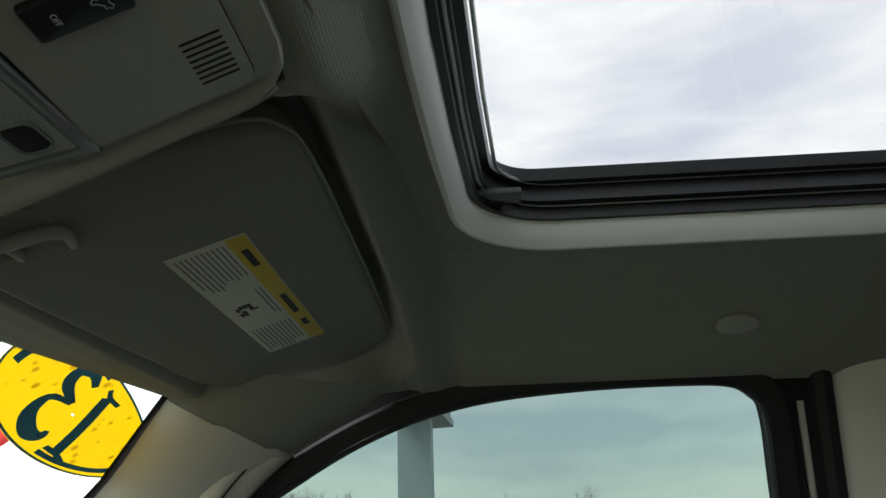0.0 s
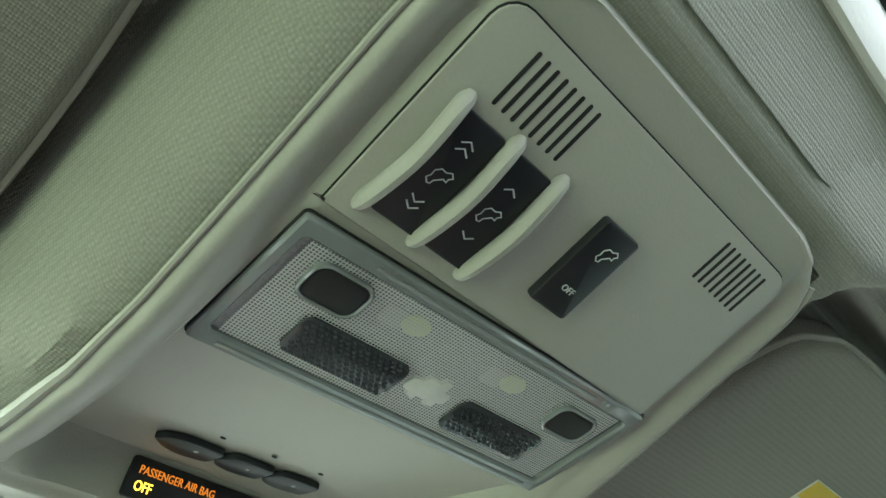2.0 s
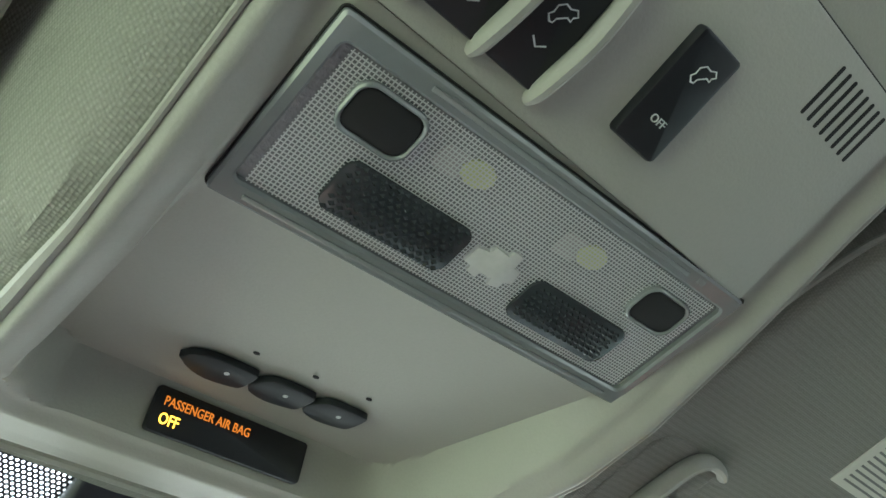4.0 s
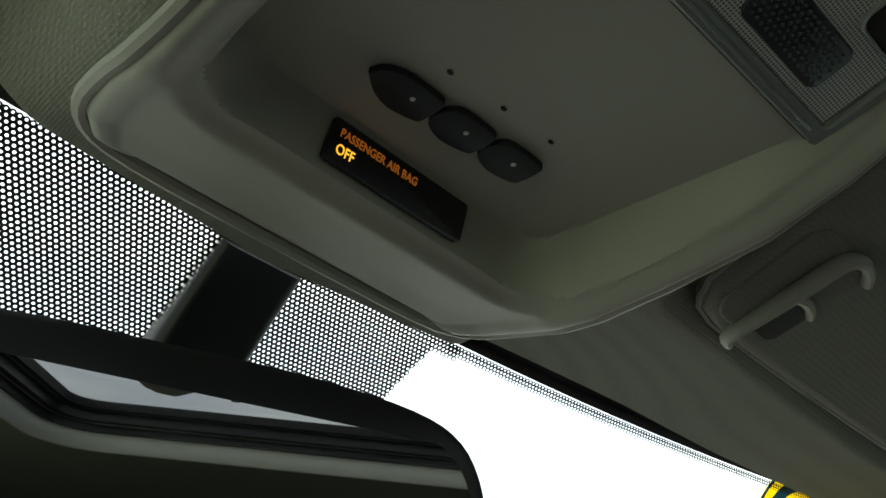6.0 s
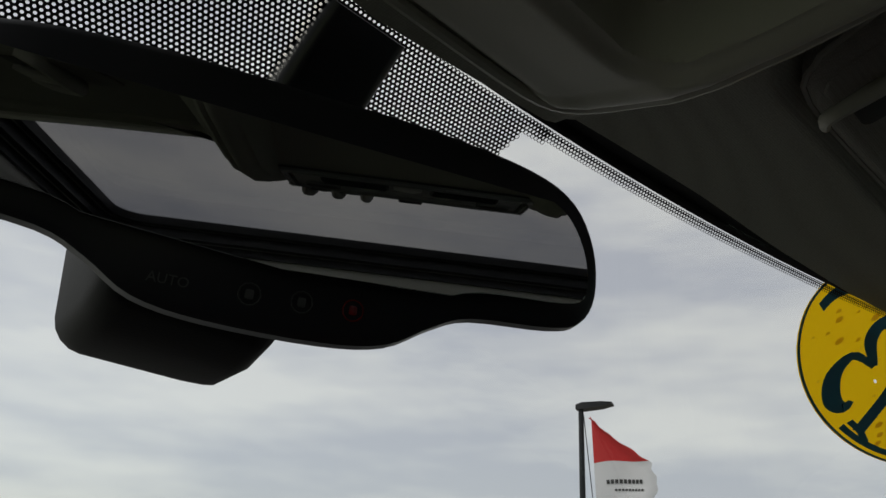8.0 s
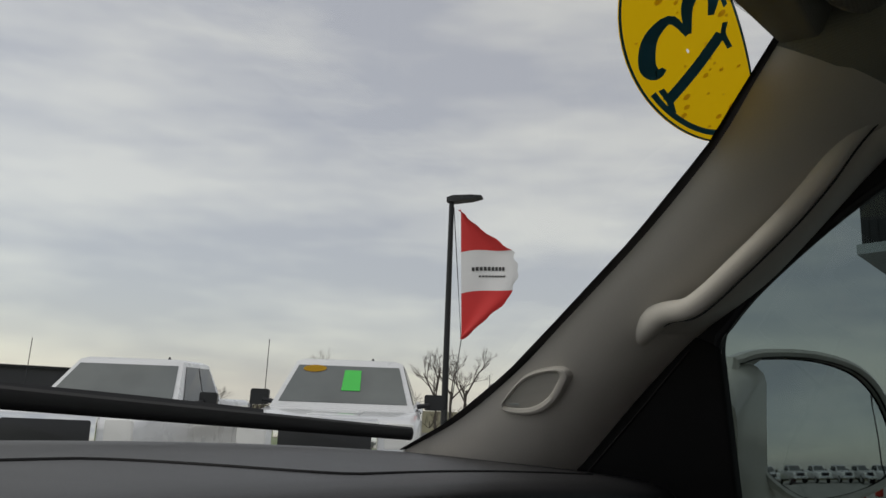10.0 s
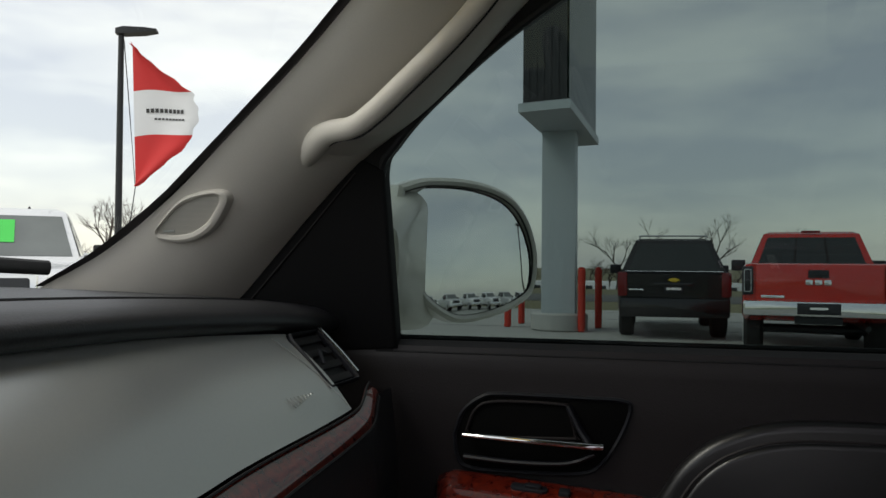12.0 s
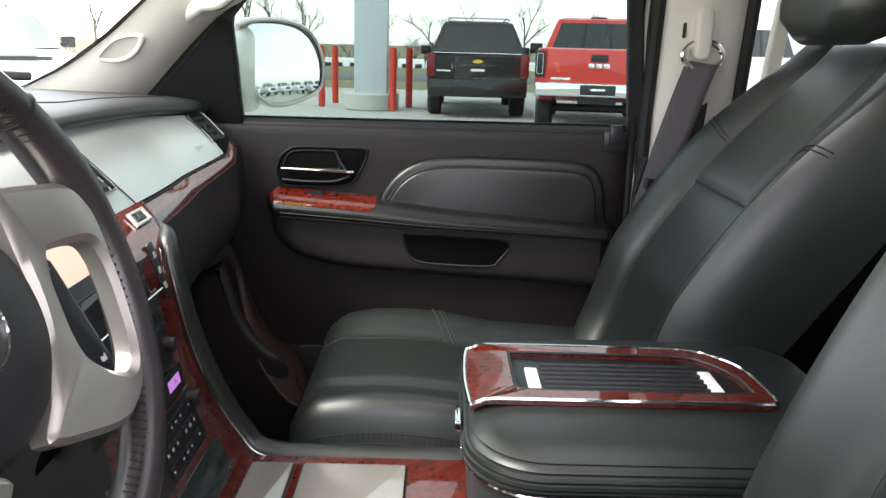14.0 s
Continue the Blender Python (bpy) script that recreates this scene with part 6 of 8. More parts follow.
def build_dash():
    ob = thing("dashboard", "black and silver dashboard with wood trim and vents", "dashboard")
    def drop(x):
        return 0.022 * (abs(x) / 0.75) ** 3
    prof = [(p.x, p.y) for p in curve_pts([(y, z, 0) for y, z in ((0.425, 1.299), (0.411, 1.301), (0.402, 1.3065), (0.4015, 1.3135), (0.408, 1.3205), (0.424, 1.3265), (0.46, 1.3305), (0.56, 1.3345), (0.70, 1.337), (0.86, 1.333), (1.02, 1.32))], 80)]
    crest = table([p[0] for p in prof[35:]], [p[1] for p in prof[35:]])

    def pad(u, v):
        x = u * 0.79
        k = v * (len(prof) - 1)
        i = min(int(k), len(prof) - 2)
        y, z = (lerp(prof[i][c], prof[i + 1][c], k - i) for c in (0, 1))
        y -= 0.036 * smooth01(0.45, 0.73, abs(x)) * (1 - smooth01(0.3, 1, v)) - 0.0
        z -= drop(x) * (1 - 0.3 * v)
        if x < -0.12:                              # cluster hood
            h = smooth01(-0.14, -0.22, x) * (1 - smooth01(-0.58, -0.68, x))
            z += 0.055 * h * (1 - smooth01(0.45, 0.8, v)) * smooth01(0.1, 0.4, v)
        return (x, y, z)
    put_mesh("top_pad", grid(pad, span(-1, 1, 81), span(0, 1, 67)), SOFT, ob, "black grained dash top")
    def seam_at(x):
        y = 0.452 + 0.13 * smooth01(0.36, 0.20, x)
        return (x, y - 0.036 * smooth01(0.45, 0.73, x) * 0.75, crest(y) - drop(x) * 0.86 + 0.0004)
    seam = [seam_at(x) for x in span(0.12, 0.70, 40)]
    put_mesh("pad_seam", tube(curve_pts(seam, 40), 0.0014, 5), RUBBER, ob)
    # passenger silver panel
    def panel(u, v):
        x = lerp(0.256, 0.662, u) - 0.008 * v * (1 - u)
        z = lerp(1.2005 + 0.016 * max(0, (x - 0.276) / 0.38) ** 2, 1.3005 - drop(x), v)
        return (x, face_y(x, z) + 0.004 - 0.006 * math.sin(math.pi * v) + 0.012 * (u - 0.3) * (v - 0.5) * (1 - u), z)
    put_mesh("silver_panel", grid(panel, span(0, 1, 30), span(0, 1, 16)), SATIN, ob, "satin grey passenger panel")
    def centre(u, v):
        x = lerp(-0.14, 0.2535, u) - 0.008 * v * u
        z = lerp(1.190, 1.302, v)
        return (x, face_y(x, z) + 0.003 - 0.004 * math.sin(math.pi * v), z)
    put_mesh("centre_panel", grid(centre, span(0, 1, 24), span(0, 1, 14)), SATIN, ob, "satin grey centre panel")
    def driver(u, v):
        x = lerp(-0.78, -0.145, u)
        z = lerp(1.16, 1.330, v)
        return (x, face_y(0.0, z) + 0.02 + 0.02 * v, z)
    put_mesh("driver_panel", grid(driver, span(0, 1, 10), span(0, 1, 8)), SATIN, ob, "satin grey driver panel")
    put_mesh("cluster_lens", slab(rrect(0.17, 0.045, 0.02), frame_of((-0.40, 0.405, 1.285), (1, 0, 0), (0, 0.35, 1)), 0.006, 0.002), CARGLASS, ob, "dark instrument cluster lens")
    put_mesh("panel_gap", tube([(x + 0.0005, face_y(x, z) - 0.0015, z) for x, z in ((0.247, 1.300), (0.251, 1.26), (0.255, 1.205), (0.250, 1.190), (0.243, 1.174))], 0.0013, 5), RUBBER, ob)
    put_mesh("panel_seam", tube([(x, face_y(x, z) - 0.0030, z) for x, z in ((0.628, 1.2845), (0.640, 1.268), (0.648, 1.250), (0.652, 1.232), (0.652, 1.222))], 0.0006, 5), SCRIPT, ob)
    sb = frame_of((0.598, face_y(0.598, 1.236) - 0.0030, 1.236), (1, -0.12, 0.1), (0, 1, 1))
    put_mesh("script_badge", tube([sb(-0.020 + 0.0010 * k, 0.0042 * math.sin(k * 1.25) * (1.5 - k / 30), 0.0006) for k in range(41)], 0.00035, 5), SCRIPT, ob, "faint silver wavy emblem")
    # wood strip
    def strip(u, v):
        x = lerp(0.205, 0.728, u)
        zt = 1.1985 + 0.016 * max(0, (x - 0.276) / 0.38) ** 2 + 0.010 * smooth01(0.66, 0.728, x)
        wid = lerp(0.029, 0.012, u ** 1.35)
        z = zt - wid * (1 - v)
        return (x, face_y(x, z) + 0.002 - 0.004 * math.sin(math.pi * v), z)
    put_mesh("wood_strip", grid(strip, span(0, 1, 40), span(0, 1, 9)), WOOD, ob, "glossy burl wood strip")
    put_mesh("strip_edge", tube([Vector(strip(u, 1.0)) + Vector((0, -0.002, 0.001)) for u in span(0, 1, 30)], 0.0013, 5), RUBBER, ob)
    put_mesh("strip_edge", tube([Vector(strip(u, 0.0)) + Vector((0, -0.001, -0.001)) for u in span(0, 1, 30)], 0.0016, 5), RUBBER, ob)
    # lower dash, rolling forwards and down
    def low(u, v):
        x = lerp(0.172, 0.785, u)
        uu = (min(x, 0.728) - 0.205) / 0.523
        p = strip(max(0, uu), 0)
        y0, z0 = p[1], p[2]
        a = v * 1.9
        y = y0 + 0.004 - 0.018 * math.sin(min(a, 1.0) * math.pi) * (1 - uu * 0.5) + 0.16 * smooth01(0.25, 1.0, v)
        z = z0 - 0.34 * v ** 0.9
        return (x, y, z)
    put_mesh("lower_dash", grid(low, span(0, 1, 30), span(0, 1, 26)), SOFT, ob, "black soft lower dash and glovebox")
    # vents
    def vent(xc, zc, hw, hh, n, tip):
        o = frame_of((xc, face_y(xc, zc) - (0.004 if hw > 0.04 else -0.0055), zc), (1, face_y(xc + 0.02, zc) / 0.02 - face_y(xc, zc) / 0.02, 0), (0, 1, 1))
        outer = [(-hw, -hh), (hw * 0.92, -hh), (hw, -hh * 0.8), (hw * tip, hh), (-hw * 0.95 * tip, hh), (-hw, hh * 0.8)]
        v = put_mesh("air_vent", ring(outer, inset(outer, 0.0035), o, 0.006, 0.002), CHROME if hw > 0.04 else BLACKP, ob, "chrome-framed air vent" if hw > 0.04 else "black air vent with a chrome edge")
        if hw < 0.04:
            put_mesh("chrome_edge", tube([o(*outer[2], 0.006), o((outer[2][0] + outer[3][0]) / 2 + 0.001, 0.0, 0.0065), o(*outer[3], 0.006)], 0.0022, 8), CHROME, v)
            put_mesh("vent_tab", tube([o(-hw * 0.35, -hh * 0.2, 0.004), o(-hw * 0.30, hh * 0.15, 0.009), o(hw * 0.1, hh * 0.10, 0.006)], 0.0022, 8), BLACKP, v)
        put_mesh("vent_cavity", slab(inset(outer, 0.003), lambda a, b, c: o(a, b, c - 0.004), 0.002, 0.0005), RUBBER, v)
        for k in range(n):
            b = lerp(-hh * 0.72, hh * 0.72, k / (n - 1))
            h = lerp(hw, hw * tip, (b + hh) / (2 * hh)) * 0.88
            put_mesh("vent_slat", slab([(a, c + b) for a, c in rrect(h, 0.0042, 0.001, 3)], lambda a, c, d: o(a, c, d - 0.001), 0.003, 0.001), RUBBER, v)
        return v
    vent(0.687, 1.259, 0.034, 0.034, 4, 0.92)
    vent(0.185, 1.258, 0.050, 0.050, 5, 0.92)
    vent(-0.060, 1.258, 0.055, 0.052, 5, 0.85)
    hz0 = frame_of((0.197, 0.2905, 1.1960), (1, 0, 0), (0, 0.88, 0.47))

    def hz(u, v, w):
        return hz0(u + 0.8 * v, v, w)
    hazard = put_mesh("hazard_switch", ring(rrect(0.0265, 0.0120, 0.0015), rrect(0.0185, 0.0072, 0.0015), hz, 0.0030, 0.0010), SATIN, ob, "silver-rimmed hazard switch")
    put_mesh("switch_face", slab(rrect(0.0185, 0.0072, 0.0015), hz, 0.0008, 0.0003), BLACKP, hazard)
    put_mesh("rocker", slab([(a + 0.003, b) for a, b in rrect(0.0105, 0.0062, 0.003)], hz, 0.0042, 0.0018), BLACKP, hazard, "black rocker")
    return ob


build_dash()

STY = table([0.845, 0.87, 0.93, 1.0, 1.06, 1.12, 1.175, 1.195, 1.22, 1.26], [0.135, 0.168, 0.200, 0.220, 0.231, 0.241, 0.256, 0.272, 0.30, 0.352])


def build_stack():
    ob = thing("centre_stack", "burl wood centre stack with radio and climate controls", "centre stack")
    face = table([0.845, 0.87, 0.93, 1.0, 1.06, 1.12, 1.165, 1.175, 1.190, 1.2045], [0.135, 0.168, 0.200, 0.220, 0.231, 0.241, 0.2515, 0.258, 0.2815, 0.3130])
    xr = table([0.85, 0.913, 0.97, 1.04, 1.10, 1.14, 1.165, 1.18, 1.2045], [0.203, 0.200, 0.184, 0.167, 0.161, 0.162, 0.172, 0.203, 0.266])

    def surf(x0, x1, off):
        def fn(u, v):
            z = lerp(0.850, 1.2045, v)
            return (lerp(x0(z), x1(z), u), face(z) + off, z)
        return fn
    put_mesh("wood_surround", grid(surf(lambda z: -0.10, xr, 0.0), span(0, 1, 20), span(0, 1, 60)), WOOD, ob, "glossy burl wood surround")
    def wall(u, v):
        z = lerp(0.62, 1.18, v)
        zz = max(z, 0.86)
        y0 = face(zz) - 0.002
        return (xr(zz) + 0.012 + 0.010 * math.sin(min(1, u * 4) * math.pi / 2), y0 + u * 0.5, z)
    put_mesh("side_wall", grid(wall, span(0, 1, 12), span(0, 1, 20)), SOFT, ob)
    pts = [Vector((xr(z) + d, face(z) - 0.001, z)) for z, d in ((1.183, 0.006), (1.176, 0.009), (1.165, 0.0115), (1.14, 0.0125), (1.10, 0.0125), (1.05, 0.014), (0.99, 0.016), (0.93, 0.017), (0.885, 0.017))]
    pts += [Vector((0.214, 0.145, 0.857)), Vector((0.212, 0.07, 0.850)), Vector((0.212, -0.14, 0.850))]
    put_mesh("knee_bolster", tube(curve_pts(pts, 70), lambda t: 0.0035 + 0.0070 * min(1, t * 7) + 0.0075 * min(1, t * 1.6), 12, False, 1.0), LEATHER, ob, "black padded knee bolster")
    put_mesh("wood_edge", tube([p + Vector((-0.011 - 0.006 * min(1, k / 40), -0.003, 0.002)) for k, p in enumerate(curve_pts(pts, 70)[4:])], 0.0013, 5), SPOKE, ob, "thin pale edge line")
    put_mesh("wood_seam", tube([Vector((xr(z) - 0.001, face(z) - 0.001, z)) for z in span(1.168, 1.2045, 12)], 0.0011, 5), RUBBER, ob)
    # control modules on the sloping face
    def module(name, x0, x1, z0, z1, mat, lift, label, parent=ob):
        zm = (z0 + z1) / 2
        dy = (STY(z1) - STY(z0)) / (z1 - z0)
        f = frame_of(((x0 + x1) / 2, STY(zm) - 0.001, zm), (1, 0, 0), (0, dy, 1))
        hh = (z1 - z0) / 2 * math.sqrt(1 + dy * dy)
        return put_mesh(name, slab(rrect((x1 - x0) / 2, hh, 0.004), f, lift, 0.0015), mat, parent, label), f
    m, f = module("button_strip", 0.124, 0.139, 1.110, 1.180, BLACKP, 0.003, "black seat-heater strip")
    for k in range(3):
        put_mesh("strip_mark", slab([(a, b - 0.02 + k * 0.02) for a, b in rrect(0.004, 0.004, 0.001, 3)], lambda u, v, w: f(u, v, w + 0.003), 0.0006, 0.0002), MARK, m)
    rad, f = module("radio", -0.125, 0.060, 1.172, 1.258, BLACKP, 0.004, "black radio with a lit map screen")
    module("glossy_panel", -0.125, 0.088, 1.128, 1.170, CARGLASS, 0.003, "dark glossy panel below the screen")
    put_mesh("map_screen", slab(rrect(0.0850, 0.046, 0.002), lambda u, v, w: f(u, v, w + 0.0038), 0.0008, 0.0002), MAPLIT, rad, "lit pale beige map screen")
    r, f = module("audio_panel", -0.125, 0.104, 1.036, 1.125, BLACKP, 0.003, "black audio buttons")
    for i in range(6):
        for j in range(2):
            put_mesh("audio_button", slab([(a + 0.02 + i * 0.017, b + 0.002 + j * 0.020) for a, b in rrect(0.0062, 0.0065, 0.001, 3)], lambda u, v, w: f(u, v, w + 0.002), 0.003, 0.0008), BLACKP if (i + j) % 3 else LOWER, r)
    put_mesh("knob", cylinder(0.009, 0.016, f(0.098, -0.018, 0.016), "y", 16), LOWER, r)
    d, f = module("climate_display", 0.045, 0.118, 1.000, 1.032, BLACKP, 0.003, "black climate display")
    put_mesh("lit_screen", slab(rrect(0.019, 0.0068, 0.001), lambda u, v, w: f(u + 0.004, v, w + 0.0028), 0.0008, 0.0002), PURPLE, d, "violet lit display")
    words("display_digits", "74", 0.0085, at_place(f, 0.006, 0.0, 0.004), MARK, d)
    c, f = module("climate_panel", -0.125, 0.124, 0.925, 0.995, BLACKP, 0.003, "black climate buttons")
    for i in range(7):
        for j in range(3):
            put_mesh("climate_button", slab([(a + 0.008 + i * 0.0155, b - 0.022 + j * 0.021) for a, b in rrect(0.0055, 0.0068, 0.001, 3)], lambda u, v, w: f(u, v, w + 0.002), 0.003, 0.0008), LOWER if (i * j) % 2 else BLACKP, c)
            if (i + 2 * j) % 4 != 1:
                put_mesh("button_mark", slab([(a + 0.008 + i * 0.0155, b - 0.022 + j * 0.021) for a, b in rrect(0.0021 + 0.0008 * (i % 2), 0.0013 + 0.0006 * (j % 2), 0.0005, 3)], lambda u, v, w: f(u, v, w + 0.005), 0.0005, 0.0001), MARK, c)
    put_mesh("knob", cylinder(0.010, 0.016, f(0.116, 0.020, 0.016), "y", 16), LOWER, c)
    for zz in (0.997, 1.126):
        put_mesh("chrome_line", tube([(x, STY(zz) - 0.004, zz) for x in span(-0.12, 0.120, 4)], 0.0012, 5), CHROME, ob)
    module("lower_bin", -0.12, 0.142, 0.872, 0.916, CARGLASS, 0.004, "dark sliding bin cover")
    return ob


build_stack()


def build_console():
    ob = thing("floor_console", "burl wood floor console, its lids coloured grey for reflected sky", "floor console")
    put_mesh("body", slab(rrect(0.150, 0.20, 0.01), lambda u, v, w: Vector((0.055 + u, 0.03 + v, 0.55 + w)), 0.298, 0.006), SOFT, ob, "black console body")
    put_mesh("wood_deck", slab(rrect(0.146, 0.155, 0.006), lambda u, v, w: Vector((0.056 + u, 0.010 + v, 0.846 + w)), 0.012, 0.003), WOOD, ob, "glossy burl wood deck")
    # the lids' grey is painted in for the sky mirrored in their lacquer
    gloss = material("lid_sky_grey", (0.30, 0.28, 0.26), 0.12, 0.2, 0.02, 200, 0.06, 5, coat=0.7)
    for y0, y1 in ((0.092, 0.150), (-0.062, 0.078)):
        for x0, x1 in ((-0.075, 0.172),):
            lid = put_mesh("console_lid", slab(rrect((x1 - x0) / 2, (y1 - y0) / 2, 0.004), lambda u, v, w: Vector(((x0 + x1) / 2 + u, (y0 + y1) / 2 + v, 0.857 + w)), 0.006, 0.002), gloss, ob, "glossy bin lid with reflected sky as its grey")
            put_mesh("lid_gap", ring(rrect((x1 - x0) / 2 + 0.003, (y1 - y0) / 2 + 0.003, 0.005), rrect((x1 - x0) / 2, (y1 - y0) / 2, 0.004), lambda u, v, w: Vector(((x0 + x1) / 2 + u, (y0 + y1) / 2 + v, 0.857 + w)), 0.0015, 0.0003), RUBBER, lid)
    return ob


build_console()


def build_armrest():
    ob = thing("armrest_bin", "black leather armrest bin with burl inlay and chrome lines", "armrest")
    cx, cy, hw, hl = 0.079, -0.362, 0.183, 0.232
    # a padded lid whose flank carries four rolled ridges
    profile = [(0.984, 0.010), (0.986, 0.004), (0.9885, 0.001), (0.992, 0.0002), (0.9938, 0.0040), (0.9956, 0.0004), (1.000, 0.001), (1.0018, 0.0048), (1.0036, 0.0020), (1.0080, 0.0035), (1.0098, 0.0078),
               (1.0116, 0.0058), (1.0158, 0.0090), (1.0176, 0.0132), (1.0194, 0.0120), (1.0238, 0.0180), (1.0280, 0.027), (1.0308, 0.039), (1.0324, 0.056), (1.0330, 0.078)]
    put_mesh("lid", loft([[Vector((cx + u, cy + v, z)) for u, v in rrect(hw - d, hl - d, max(0.012, 0.086 - d * 0.7), 12)] for z, d in profile]), LEATHER, ob, "black leather lid with rolled ridges")
    put_mesh("bin", slab(rrect(hw - 0.020, hl - 0.014, 0.07, 10), lambda u, v, w: Vector((cx + u, cy + v, 0.55 + w)), 0.433, 0.01), SOFT, ob, "black bin body")
    put_mesh("bin_line", tube([Vector((cx + u, cy + v, 0.9825)) for u, v in rrect(hw - 0.006, hl - 0.006, 0.080, 12)], 0.0020, 6, True), CHROME, ob)
    # inlay: burl frame, chrome edges, ribbed tray
    out = [(0.012, -0.140), (0.090, -0.136), (0.171, -0.140), (0.173, -0.156), (0.173, -0.300), (0.170, -0.420), (0.150, -0.456), (0.108, -0.482), (0.030, -0.489), (0.014, -0.482), (0.011, -0.460), (0.011, -0.300), (0.011, -0.156)]
    hole = [(0.050, -0.193), (0.140, -0.193), (0.149, -0.200), (0.149, -0.300), (0.146, -0.410), (0.130, -0.440), (0.095, -0.462), (0.046, -0.468), (0.037, -0.462), (0.036, -0.400), (0.036, -0.300), (0.037, -0.205)]

    def rounded(pts):
        return [(p.x, p.y) for p in curve_pts([(a, b, 0) for a, b in pts + pts[:1]], 92)[:-1]]
    o, i = rounded(out), rounded(hole)

    def pl(u, v, w):
        return Vector((u, v, 1.0336 + w - 0.45 * max(0, v + 0.158)))
    put_mesh("wood_inlay", ring(o, i, pl, 0.0085, 0.0025), WOOD, ob, "glossy burl inlay")
    put_mesh("chrome_edge", tube([pl(u, v, 0.0075) for u, v in inset(o, -0.001)], 0.0023, 6, True), CHROME, ob, "chrome edge line")
    tray = put_mesh("inlay_tray", slab(i, lambda u, v, w: pl(u, v, w), 0.0012, 0.0003), BLACKP, ob, "dark ribbed tray")
    put_mesh("tray_rim", tube([pl(u, v, 0.0075) for u, v in i], 0.0018, 6, True), BLACKP, ob)
    for k in range(6):
        u = 0.056 + k * 0.0135
        put_mesh("tray_rib", slab(rrect(0.0030, 0.098, 0.0012, 3), lambda a, b, w: pl(u + a, -0.328 + b, w + 0.0010), 0.0030, 0.0010), SOFT, tray)
    for v in (-0.217, -0.432):
        put_mesh("tray_insert", slab(rrect(0.030, 0.0075, 0.001), lambda a, b, w: pl(0.078 + a, v + b, w + 0.0010), 0.0035, 0.001), WHITEM, tray, "bright tray end piece")
    put_mesh("latch", slab(rrect(0.022, 0.006, 0.002), frame_of((0.034, -0.1290, 1.004), (-1, 0, 0), (0, 0, 1)), 0.006, 0.002), CHROME, ob, "chrome latch")
    put_mesh("latch", slab(rrect(0.018, 0.005, 0.002), frame_of((0.034, -0.1365, 0.972), (-1, 0, 0), (0, 0, 1)), 0.006, 0.002), CHROME, ob, "chrome latch")
    return ob


build_armrest()


